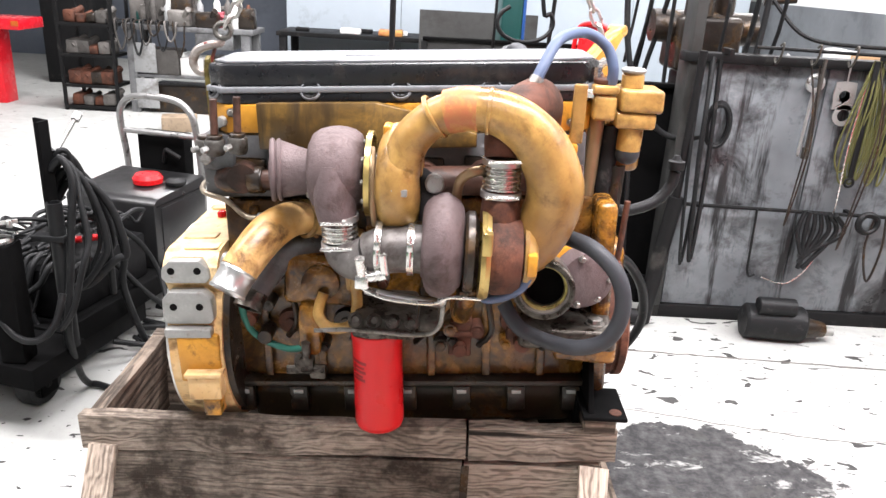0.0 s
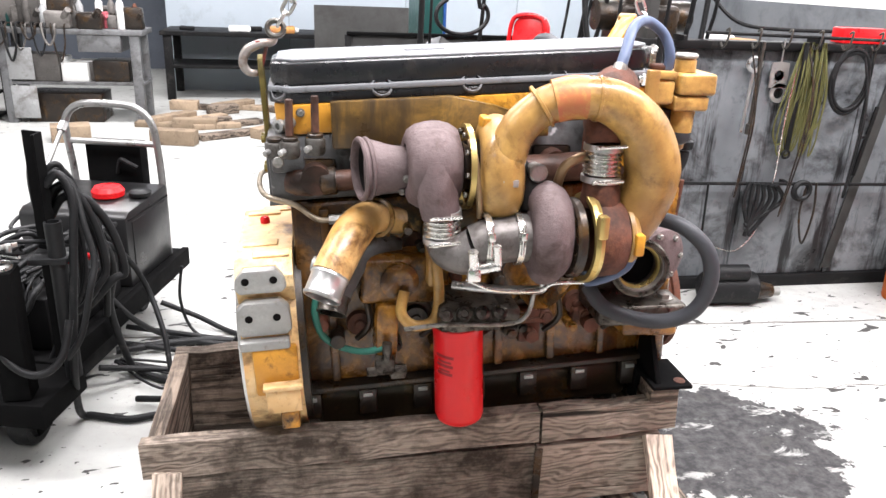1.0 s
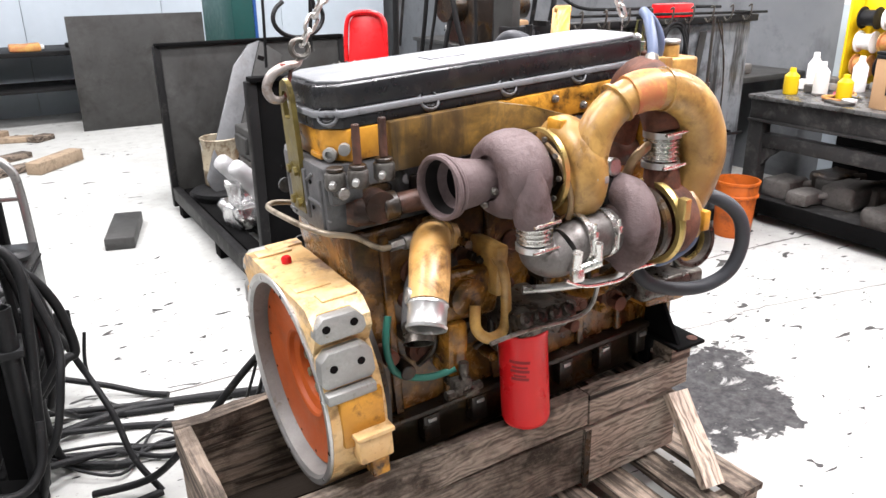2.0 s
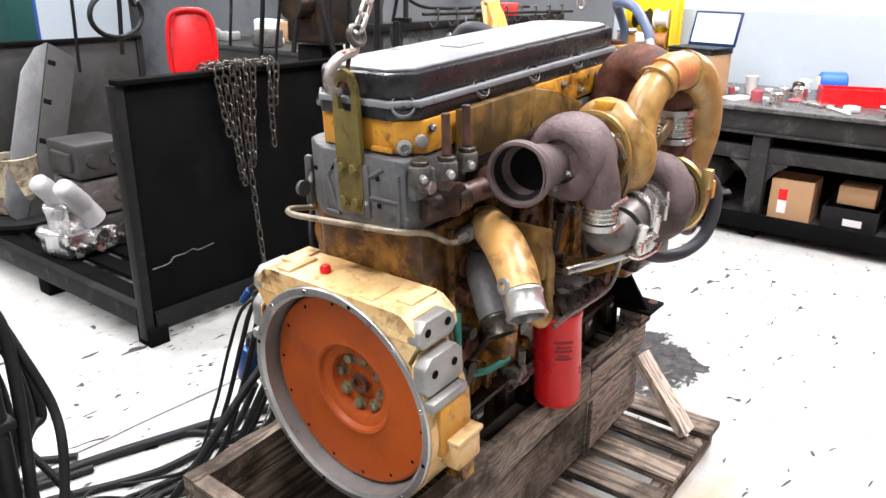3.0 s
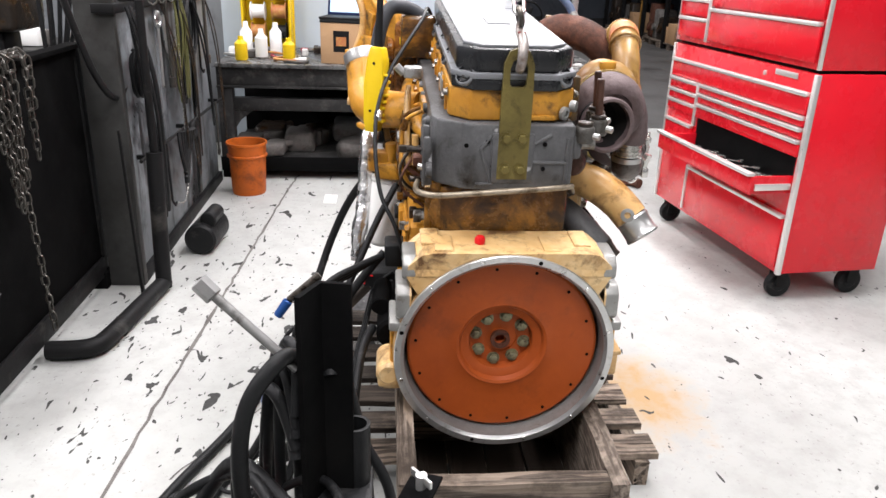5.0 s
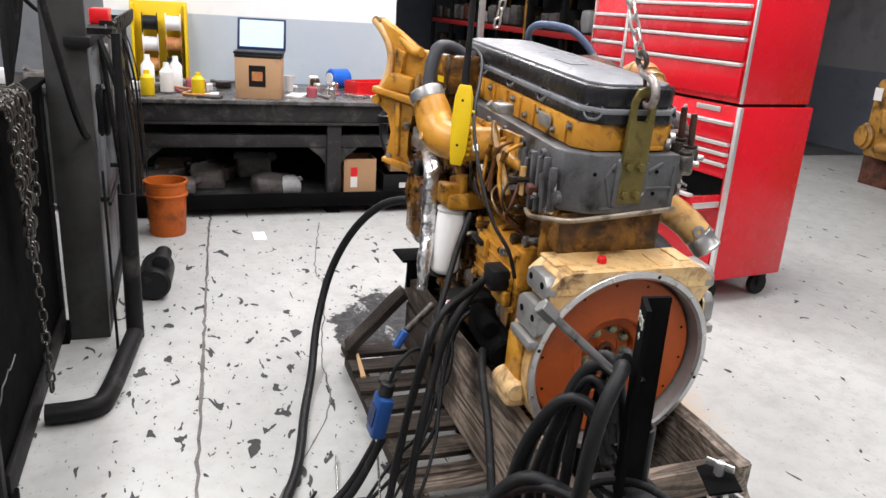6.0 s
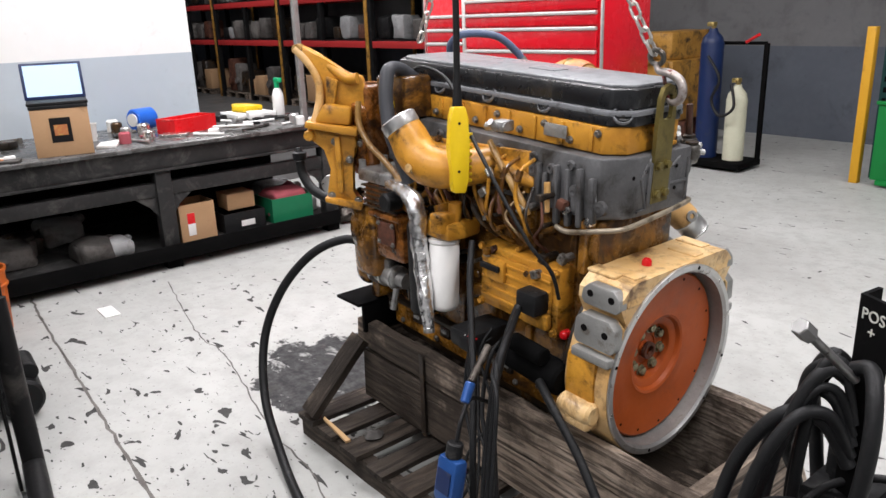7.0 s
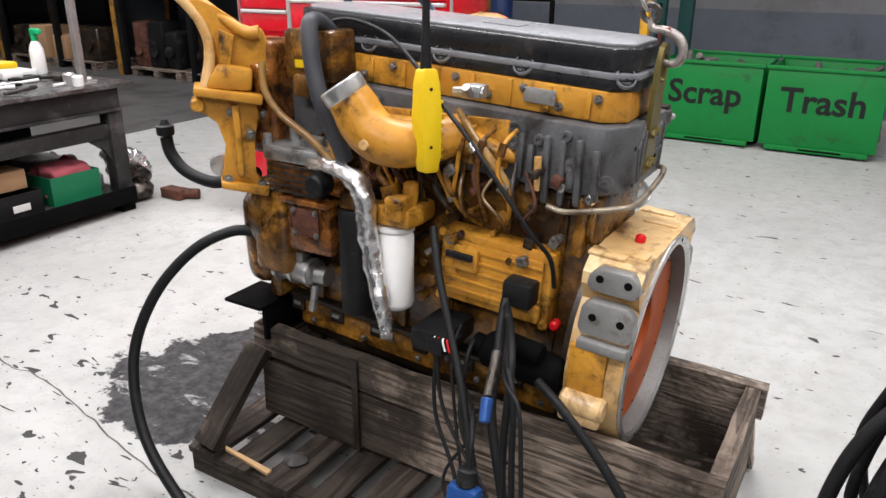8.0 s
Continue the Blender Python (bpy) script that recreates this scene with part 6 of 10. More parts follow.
# fan bracket
bu, bn = Vector((-0.67, -0.73, 0)).normalized(), Vector((-0.73, 0.67, 0)).normalized()
bm4 = Matrix((( bu.x, 0, bn.x, 1.0), (bu.y, 0, bn.y, 0.335), (0, 1, 0, 1.155), (0, 0, 0, 1)))


def bp(pts):
    return [((x - 410) / 625, (170 - y) / 625) for x, y in pts]


brk = ew("fan_bracket", rough(join(slab(bp([(323, 8), (330, -2), (348, 2), (385, 24), (430, 60), (462, 62), (472, 100), (464, 150), (440, 166), (372, 150), (380, 110), (380, 70), (366, 38)]), -0.05, -0.005, 0.008, bm4),
                                   slab(bp([(352, 150), (440, 166), (446, 205), (428, 250), (426, 300), (452, 322), (448, 336), (374, 312), (378, 292), (392, 250), (380, 205), (342, 184), (342, 168)]), -0.03, 0.015, 0.008, bm4),
                                   slab(bp([(345, 146), (452, 164), (450, 180), (343, 160)]), -0.06, 0.05, 0.006, bm4), slab(bp([(372, 306), (452, 322), (448, 338), (372, 318)]), -0.04, 0.04, 0.006, bm4)), 0.0015, 20), M_YELLOW, "yellow cast fan bracket")
horn = [bm4 @ Vector(((x - 410) / 625, (170 - y) / 625, d)) for x, y, d in ((335, 4, -0.04), (368, 20, -0.03), (402, 46, -0.015), (432, 66, 0.0), (455, 66, 0.01))]
ew("horn_flange", rough(tube([tuple(p) + (r,) for p, r in zip(horn, (0.013, 0.014, 0.015, 0.016, 0.018))], n=10), 0.002, 30), M_YELLOW, "", brk)
horn = [bm4 @ Vector(((x - 410) / 625, (170 - y) / 625, d)) for x, y, d in ((330, 4, 0.0), (356, 34, 0.0), (373, 70, 0.0), (374, 110, 0.005), (362, 152, 0.02))]
ew("horn_flange", rough(tube([tuple(p) + (r,) for p, r in zip(horn, (0.012, 0.012, 0.013, 0.014, 0.014))], n=10), 0.002, 30), M_YELLOW_PALE, "", brk)
ew("horn_pad", rough(slab(bp([(385, 112), (440, 122), (436, 160), (360, 150)]), -0.004, 0.035, 0.012, bm4), 0.002, 24), M_YELLOW, "worn bracket face", brk)
for u, v in ((400, 192), (428, 230), (440, 318), (385, 306)):
    kb = bm4 @ Vector(((u - 410) / 625, (170 - v) / 625, 0.015))
    ew("bracket_bolt", bolt(kb, bn, 0.010, 0.009), M_BOLT, "", brk)
ew("bracket_rib", slab(bp([(392, 60), (415, 70), (400, 140), (388, 135)]), -0.006, 0.018, 0.004, bm4), M_YELLOW, "", brk)
ew("bracket_rib", slab(bp([(400, 180), (412, 180), (412, 300), (402, 298)]), 0.013, 0.03, 0.004, bm4), M_YELLOW, "", brk)
kn = bm4 @ Vector(((348 - 410) / 625, (170 - 178) / 625, 0.0))
ew("bracket_boss", rod(kn - bn * 0.04, kn + bn * 0.03, 0.018, n=16, bevel=0.004), M_YELLOW, "", brk)
tp = bm4 @ Vector(((335 - 410) / 625, (170 - 6) / 625, -0.05))
ew("bracket_pin", rod(tp, tp + bn * 0.055, 0.017, n=16, bevel=0.003), M_YELLOW_PIPE, "", brk)
pl = bm4 @ Vector(((375 - 410) / 625, (170 - 290) / 625, -0.05))
ew("idler_pulley", lathe([(0.0, 0), (0.03, 0), (0.03, 0.03), (0.012, 0.032), (0, 0.032)], pl - bn * 0.02, bn, 24), M_STEEL, "small bright pulley", brk)
ew("brown_line", tube([(0.93, 0.30, 1.25), (0.92, 0.31, 1.18), (0.87, 0.31, 1.12), (0.78, 0.31, 1.07), (0.70, 0.30, 1.0), (0.67, 0.29, 0.95)], 0.010, 10), M_YELLOW_PIPE, "tan painted line")
ew("heater_hose", tube([(1.03, 0.25, 0.925), (1.12, 0.265, 0.895), (1.18, 0.29, 0.885), (1.26, 0.31, 0.91), (1.305, 0.32, 0.96), (1.315, 0.322, 1.01)], 0.018, 14), M_RUBBER, "stiff black hose end pointing up")
ew("hose_cap", lathe([(0, 0), (0.024, 0), (0.026, 0.006), (0.026, 0.026), (0.015, 0.03), (0.008, 0.045), (0, 0.046)], (1.315, 0.322, 1.016), Z, 18), M_RUBBER, "black hose cap")
starter = ew("starter_motor", rough(join(rod((0.06, 0.275, 0.565), (0.27, 0.27, 0.585), 0.046, n=24, bevel=0.008), rod((0.10, 0.31, 0.63), (0.22, 0.305, 0.64), 0.026, n=16, bevel=0.004), rod((0.27, 0.27, 0.585), (0.30, 0.27, 0.588), 0.03, n=16)), 0.001), M_BLACKSTEEL, "black starter motor")
# cast ribs on the grey flank
for x, z0, z1 in ((0.205, 0.985, 1.10), (0.165, 0.965, 1.125), (0.125, 0.965, 1.12), (0.085, 0.97, 1.125), (0.045, 0.985, 1.105)):
    ew("flank_rib", rough(box(x - 0.008, x + 0.008, 0.186, 0.207, z0, z1, 0.006), 0.002, 30), M_GREY_CAST, "")
for x, z in ((0.30, 1.02), (0.25, 1.10), (0.105, 1.06), (0.02, 1.03)):
    ew("flank_boss", lathe([(0, 0), (0.020, 0), (0.018, 0.012), (0.008, 0.014), (0, 0.010)], (x, 0.189, z), Y, 16), M_GREY_CAST, "")
ew("flank_plug", lathe([(0, 0), (0.014, 0), (0.014, 0.012), (0.009, 0.018), (0, 0.018)], (0.052, 0.189, 0.99), Y, 12), M_BRIGHT, "bright plug")
# runs of pipes and fittings on the intake side
ew("intake_manifold", rough(join(tube([(0.245, 0.185, 1.055, 0.014), (0.28, 0.20, 1.07, 0.022), (0.34, 0.21, 1.085, 0.030), (0.45, 0.215, 1.095, 0.034), (0.60, 0.215, 1.10, 0.036), (0.74, 0.21, 1.11, 0.036)], n=18), box(0.26, 0.72, 0.185, 0.205, 1.03, 1.15, 0.006)), 0.004, 22), M_YELLOW, "yellow intake manifold casting")
for x, z in ((0.29, 1.05), (0.40, 1.135), (0.52, 1.14), (0.64, 1.145), (0.34, 1.045)):
    ew("manifold_bolt", bolt((x, 0.205, z), Y, 0.010, 0.010), M_YELLOW_OILY, "")
ew("diagonal_bracket", rough(tube([(0.38, 0.235, 1.17, 0.008), (0.33, 0.24, 1.11, 0.010), (0.26, 0.24, 1.03, 0.010), (0.23, 0.235, 0.985, 0.008)], n=10), 0.002, 40), M_YELLOW_PIPE, "tan diagonal bracket")
for k in range(18):
    x = 0.20 + 0.034 * k + rng.uniform(-0.01, 0.01)
    z0 = rng.uniform(0.86, 0.93)
    ew("fuel_line", tube([(x, 0.19, z0), (x + rng.uniform(-0.03, 0.03), 0.25, z0 + 0.05), (x + rng.uniform(-0.04, 0.04), 0.255, z0 + 0.10), (x + rng.uniform(-0.02, 0.05), 0.21, z0 + 0.16)], rng.choice((0.004, 0.006, 0.009)), 9, 6), rng.choice((M_YELLOW_OILY, M_DARKIRON, M_YELLOW_OILY, M_RUST, M_COPPER)), "")
for k in range(52):
    x, z = rng.uniform(0.12, 0.92), rng.uniform(0.80, 1.05)
    s = rng.choice((0.007, 0.009, 0.012))
    ln_ = rng.uniform(0.02, 0.07)
    ew("fuel_fitting", join(rod((x, 0.17, z), (x, 0.19 + ln_, z), s, n=8, bevel=0.002), block(x, 0.19 + ln_, z, s * 2.2, 0.02, s * 2.0, Matrix.Rotation(rng.uniform(0, 1.5), 4, "Y"), bevel=0.003)), rng.choice((M_YELLOW_OILY, M_DARKIRON, M_YELLOW_OILY, M_RUST, M_BOLT)), "")
for k in range(16):
    x, z = rng.uniform(0.42, 0.95), rng.uniform(0.58, 0.86)
    s = rng.choice((0.014, 0.02, 0.03))
    ew("block_boss", join(rod((x, 0.155, z), (x, 0.175 + rng.uniform(0, 0.03), z), s, n=12, bevel=0.003)), rng.choice((M_YELLOW_OILY, M_DARKIRON, M_YELLOW_OILY)), "")
for k in range(10):
    x = 0.24 + 0.055 * k
    ew("injector_line", tube([(x, 0.20, 1.13), (x + 0.012, 0.245, 1.10), (x + 0.02, 0.255, 1.03), (x - 0.01 + 0.02 * (k % 3), 0.25, 0.96), (x + 0.015, 0.21, 0.90)], 0.0055, 8, 6), (M_YELLOW, M_YELLOW_OILY, M_YELLOW)[k % 3], "yellow painted fuel line")
    ew("line_nut", rod((x + 0.012, 0.243, 1.105), (x + 0.017, 0.251, 1.075), 0.010, n=6), M_YELLOW_OILY, "")
ew("fuel_rail_valve", join(block(0.34, 0.225, 1.215, 0.05, 0.05, 0.03, bevel=0.006), rod((0.31, 0.235, 1.215), (0.39, 0.235, 1.21), 0.012, n=8), rod((0.34, 0.25, 1.21), (0.34, 0.27, 1.23), 0.011, n=8)), M_ALU, "small metal valve")
ew("yellow_injector_cap", join(rod((0.175, 0.222, 1.04), (0.175, 0.222, 1.08), 0.009, n=10), rod((0.175, 0.222, 1.0), (0.175, 0.222, 1.04), 0.007, n=8)), M_YELLOW_PALE, "pale yellow capped sensor")
ew("harness", tube([(0.86, 0.15, 1.33), (0.75, 0.17, 1.355), (0.62, 0.19, 1.33), (0.50, 0.24, 1.27), (0.40, 0.29, 1.20), (0.30, 0.32, 1.12), (0.22, 0.325, 1.03), (0.15, 0.31, 0.93), (0.11, 0.275, 0.86), (0.105, 0.25, 0.78)], 0.0055, 10), M_RUBBER, "black braided harness")
ew("harness_clip", rod((0.30, 0.317, 1.113), (0.285, 0.32, 1.097), 0.011, n=10), M_BRIGHT, "")

# ---- crate and pallet under the engine ----
def plank(name, a, b, width, thick, parent, up=(0, 0, 1), jag=0.004, label="", wood=None):
    """A worn board from a to b."""
    a, b = Vector(a), Vector(b)
    d = (b - a).normalized()
    u = Vector(up)
    side = d.cross(u).normalized()
    u = side.cross(d).normalized()
    L = (b - a).length
    n = max(3, int(L / 0.08))
    bm = bmesh.new()
    rows = []
    for i in range(n + 1):
        x = L * i / n
        j = lambda k: noise.noise(Vector((a.x * 3 + x * 9, a.y * 5 + k * 3.1, a.z * 7 + k))) * jag
        rows.append([bm.verts.new((x + (j(9) * 3 if i in (0, n) else 0), sy * thick / 2 + j(k) * 0.5, sz * width / 2 + j(k + 4))) for k, (sy, sz) in enumerate(((-1, -1), (1, -1), (1, 1), (-1, 1)))])
    for r0, r1 in zip(rows, rows[1:]):
        for k in range(4):
            bm.faces.new((r0[k], r0[(k + 1) % 4], r1[(k + 1) % 4], r1[k]))
    bm.faces.new(rows[0])
    bm.faces.new(rows[-1])
    bmesh.ops.bevel(bm, geom=[e for e in bm.edges if e.calc_face_angle(0) > 0.8], offset=min(0.004, thick / 5), segments=1, affect="EDGES")
    m = Matrix.Translation(a) @ Matrix((d, side, u)).transposed().to_4x4()
    me = mesh_of(name, bm, wood or M_WOOD, 30)
    return same_part(name, me, m, parent, label)


pallet = thing("pallet", 0.66, 0, 0, "worn grey wooden pallet under the engine crate", "pallet")
for y in (-0.49, 0.0, 0.47):
    plank("stringer", (0.14, y, 0.042), (1.17, y, 0.042), 0.083, 0.045, pallet)
for i in range(7):
    x = 0.20 + i * 0.152
    plank("deck_board", (x, -0.535, 0.095), (x + 0.006 * (i % 3 - 1), 0.515, 0.095), 0.105 - 0.012 * (i % 2), 0.020, pallet, (1, 0, 0))
crate = thing("engine_crate", 0.37, 0, 0.107, "weathered open wooden crate stained with oil", "crate")
TOP0, RISE = 0.395, 0.030


def ztop(x):
    return TOP0 + RISE * (x + 0.32)


for s in (-1, 1):
    y = s * 0.245
    plank("side_plank", (-0.335, y, ztop(-0.33) - 0.05), (0.690, y, ztop(0.60) - 0.05), 0.098, 0.042, crate, jag=0.009, wood=M_WOOD_OILY if s > 0 else M_WOOD_PLY)
    plank("side_plank", (0.696, y, ztop(0.61) - 0.05), (1.085, y, ztop(1.08) - 0.05), 0.098, 0.042, crate, jag=0.009, wood=M_WOOD_OILY if s > 0 else M_WOOD_PALE)
    plank("side_plank", (-0.325, y, 0.202), (0.690, y, 0.218), 0.185, 0.036, crate, jag=0.005, wood=M_WOOD_OILY if s > 0 else M_WOOD_PLY)
    plank("side_plank", (0.700, y, 0.210), (1.065, y, 0.219), 0.190, 0.036, crate, jag=0.005, wood=M_WOOD_OILY if s > 0 else M_WOOD_PALE)
    part("strap", box(0.682, 0.704, y + s * 0.0285, y + s * 0.031, 0.115, 0.308 if s < 0 else ztop(0.69) - 0.004), M_DARKIRON, crate, "dark steel strap")
plank("brace", (1.06, 0.275, 0.37), (1.10, 0.50, 0.112), 0.085, 0.03, crate, (1, 0, 0), wood=M_WOOD_OILY)
plank("brace", (1.038, -0.278, 0.325), (1.015, -0.47, 0.114), 0.075, 0.03, crate, (1, 0, 0), wood=M_WOOD_BLEACHED)
plank("brace", (-0.285, -0.275, 0.31), (-0.30, -0.41, 0.02), 0.07, 0.03, crate, (1, 0, 0), wood=M_WOOD_BLEACHED)
plank("packing_block", (1.005, -0.245, ztop(1.04) + 0.031), (1.085, -0.245, ztop(1.04) + 0.031), 0.056, 0.075, crate)
plank("end_plank", (-0.315, -0.222, 0.335), (-0.315, 0.222, 0.335), 0.11, 0.04, crate, jag=0.008)
plank("end_plank", (-0.315, -0.222, 0.20), (-0.315, 0.222, 0.20), 0.15, 0.036, crate, wood=M_WOOD_OILY)
plank("end_plank", (1.05, -0.222, 0.355), (1.05, 0.222, 0.355), 0.13, 0.04, crate)
plank("end_plank", (1.05, -0.222, 0.21), (1.05, 0.222, 0.21), 0.15, 0.036, crate)
for y in (-0.17, -0.057, 0.057, 0.17):
    plank("bottom_plank", (-0.29, y, 0.118), (1.03, y, 0.118), 0.108, 0.020, crate, (0, 1, 0), wood=M_WOOD_SOAKED)
plank("bearer", (0.25, -0.22, 0.2295), (0.25, 0.22, 0.2295), 0.203, 0.10, crate)
plank("bearer", (0.85, -0.22, 0.247), (0.85, 0.22, 0.247), 0.238, 0.10, crate)
solo("wood_splinter", rough(slab([(1.05, 0.462), (0.85, 0.478), (0.85, 0.497), (1.04, 0.474)], 0.106, 0.114), 0.001, 30), M_FRESHWOOD, "pale freshly split strip of wood on the pallet", "wood strip")
solo("floor_rag", rough(lathe([(0, 0), (0.03, 0.0), (0.035, 0.008), (0.022, 0.018), (0.01, 0.022), (0, 0.023)], (0.82, 0.40, 0.106), Z, 16), 0.012, 30), M_BROWNGREY, "crumpled grimy rag on the pallet", "rag")

# ---- lifting chain and hook ----
M_DULLRED = surface("dull_red_paint", (0.20, 0.03, 0.025), (0.09, 0.015, 0.012), 0.5, 0, 60, (0.04, 0.02, 0.015), 30, (0.5, 0.65), 0.1)
LINK = {}


def link_mesh(size, thick, material):
    key = (size, thick, material.name)
    if key not in LINK:
        w, h = size * 0.62, size
        r = w / 2 - thick / 2
        pts = []
        for i in range(10):
            a = math.pi * i / 9
            pts.append((r * math.cos(a), h / 2 - w / 2 + r * math.sin(a)))
        pts += [(-x, -y) for x, y in pts]
        bm = bmesh.new()
        rings = []
        n = len(pts)
        for i, (x, y) in enumerate(pts):
            p0, p1 = pts[i - 1], pts[(i + 1) % n]
            t = Vector((p1[0] - p0[0], p1[1] - p0[1], 0)).normalized()
            nn = Vector((t.y, -t.x, 0))
            rings.append([bm.verts.new(Vector((x, y, 0)) + (nn * math.cos(k * math.pi / 3) + Vector((0, 0, math.sin(k * math.pi / 3)))) * thick / 2) for k in range(6)])
        for i in range(n):
            a, b = rings[i], rings[(i + 1) % n]
            for k in range(6):
                bm.faces.new((a[k], a[(k + 1) % 6], b[(k + 1) % 6], b[k]))
        LINK[key] = mesh_of("link", bm, material, 60)
    return LINK[key]


def chain_run(points, size, thick, material, parent, seed=0):
    line = glide(points, 40)
    rnd = random.Random(seed)
    acc, k, last = 0.0, 0, Vector(line[0])
    step = size - 2 * thick * 0.95
    me = link_mesh(size, thick, material)
    for p in line[1:]:
        p = Vector(p)
        acc += (p - last).length
        if acc >= step:
            d = (p - last).normalized()
            m = axis_to(p - d * step / 2, d) @ Matrix.Rotation(radians(90 * (k % 2) + rnd.uniform(-18, 18)), 4, "Z") @ Matrix.Rotation(radians(-90), 4, "X")
            same_part("link", me, m, parent)
            acc, k = 0.0, k + 1
        last = p


hoist = thing("hoist_chain", 0.01, 0, 1.33, "bright steel lifting chain with a large hook", "chain")
ho = tube([(0.012, 0.0, 1.375, 0.007), (0.004, 0.0, 1.356, 0.009), (-0.028, 0.0, 1.350, 0.011), (-0.058, 0.0, 1.334, 0.0115), (-0.070, 0.002, 1.306, 0.011), (-0.060, 0.003, 1.284, 0.010), (-0.040, 0.003, 1.279, 0.008), (-0.026, 0.003, 1.287, 0.005)], n=14, steps=8)
part("hook", ho, surface("worn_hook_steel", (0.36, 0.33, 0.31), (0.18, 0.15, 0.135), 0.4, 0.6, 90, (0.14, 0.07, 0.04), 14, (0.5, 0.66), 0.2), hoist, "worn steel sling hook")
part("hook_eye", tube([(0.012 + 0.02 * math.cos(a), 0.02 * math.sin(a) * 0.2, 1.388 + 0.018 * math.sin(a)) for a in np.linspace(0, 6.28, 13)], 0.007, 8, 3), M_CHAIN, hoist)
part("hook_latch", join(rod((-0.01, 0.0, 1.35), (-0.028, 0.0, 1.285), 0.005, n=8), block(-0.026, 0.0, 1.354, 0.024, 0.018, 0.010, bevel=0.003)), M_DULLRED, hoist, "red safety latch")
chain_run([(0.018, 0, 1.395), (0.065, 0.003, 1.475), (0.20, 0.0, 1.70), (0.34, 0, 1.94), (0.48, 0, 2.18)], 0.050, 0.009, M_BRIGHTCHAIN, hoist, 3)
part("hoist_block", join(block(0.5, 0, 2.28, 0.12, 0.09, 0.18, bevel=0.02), rod((0.5, 0, 2.36), (0.5, 0, 4.6), 0.008, n=8)), M_YELPLASTIC, hoist, "yellow hoist block on its rope")
chain_run([(0.98, 0, 1.42), (0.80, 0, 1.75), (0.52, 0, 2.18)], 0.050, 0.009, M_BRIGHTCHAIN, hoist, 5)

rackchain = thing("rack_chain", 0.95, 1.61, 0.2, "dark steel chain draped over the rack's end plate", "chain")
for k, (x, low, drift) in enumerate(((0.80, 0.83, 0.05), (0.84, 0.62, 0.06), (0.88, 0.60, 0.03), (0.91, 0.10, 0.08), (0.95, 0.66, 0.01), (0.99, 0.70, -0.02), (1.08, 0.76, 0.01), (1.12, 0.92, -0.01))):
    chain_run([(x - 0.02, 1.70, 1.085), (x, 1.655, 1.137), (x, 1.60, 1.137), (x + 0.005, 1.578, 1.10), (x + drift * 0.5, 1.578, (1.10 + low) / 2), (x + drift, 1.578, low)], 0.052, 0.009, M_CHAIN, rackchain, k)
chain_run([(0.74, 1.60, 1.135), (0.85, 1.585, 1.145), (0.98, 1.60, 1.14), (1.13, 1.585, 1.14)], 0.052, 0.009, M_CHAIN, rackchain, 21)

# ---- crane pendant ----
pend = thing("crane_pendant", 0.41, 0.33, 1.04, "yellow crane pendant control on a black cable", "pendant control")
pm = axis_to((0.405, 0.338, 1.037), (0.011, -0.019, 0.22))
body = moved(slab([(-0.022, 0.0), (0.014, 0.0), (0.018, 0.03), (0.026, 0.13), (0.024, 0.20), (0.016, 0.235), (-0.018, 0.235), (-0.028, 0.20), (-0.030, 0.14), (-0.028, 0.04)], -0.021, 0.021, 0.006), pm @ Matrix.Rotation(radians(35), 4, "Z") @ Matrix(((1, 0, 0, 0), (0, 0, -1, 0), (0, 1, 0, 0), (0, 0, 0, 1))))
part("pendant_body", body, M_YELPLASTIC, pend)
pr = pm @ Matrix.Rotation(radians(35), 4, "Z")
for i in range(8):
    part("grip_ridge", moved(box(-0.040, -0.022, -0.015, 0.015, 0.03 + i * 0.018, 0.039 + i * 0.018, 0.003), pr), M_YELPLASTIC, pend)
for z in (0.06, 0.19):
    part("case_screw", moved(lathe([(0, 0), (0.004, 0), (0.004, 0.002), (0, 0.002)], (0.0, 0.021, z), Y, 8), pr), M_DARKSTEEL, pend)
part("cable_boot", rod((0.416, 0.319, 1.265), (0.418, 0.315, 1.36), 0.014, 0.009, 12), M_RUBBER, pend, "black cable boot")
part("pendant_cable", tube([(0.418, 0.315, 1.35), (0.42, 0.31, 1.6), (0.425, 0.30, 2.6), (0.43, 0.29, 4.6)], 0.009, 10), M_RUBBER, pend, "black cable up to the ceiling")

# ---- loose cables on and beside the engine ----
cables = thing("test_cables", 0.1, 0.55, 0.0, "tangle of black cables hanging beside the engine", "cables")


def cable(pts, r=0.009, mat=None, name="cable", n=10):
    return part(name, tube(pts, r, n, 8), mat or M_RUBBER, cables)


solo("big_hose", tube([(1.05, 0.22, 0.72), (1.13, 0.268, 0.735), (1.22, 0.36, 0.68), (1.31, 0.45, 0.54), (1.335, 0.53, 0.36), (1.24, 0.60, 0.17), (1.04, 0.655, 0.05), (0.80, 0.72, 0.018), (0.45, 0.80, 0.018), (0.1, 0.93, 0.018), (-0.35, 1.05, 0.018), (-0.7, 0.95, 0.04)], 0.0165, 14, 12), M_RUBBER, "long black hose looping from the engine to the floor", "hose")
cable([(0.205, 0.30, 0.745), (0.195, 0.34, 0.70), (0.175, 0.40, 0.62), (0.165, 0.44, 0.52), (0.10, 0.50, 0.35), (0.0, 0.58, 0.12), (-0.15, 0.70, 0.02), (-0.45, 0.80, 0.02), (-0.7, 0.7, 0.1)], 0.012)
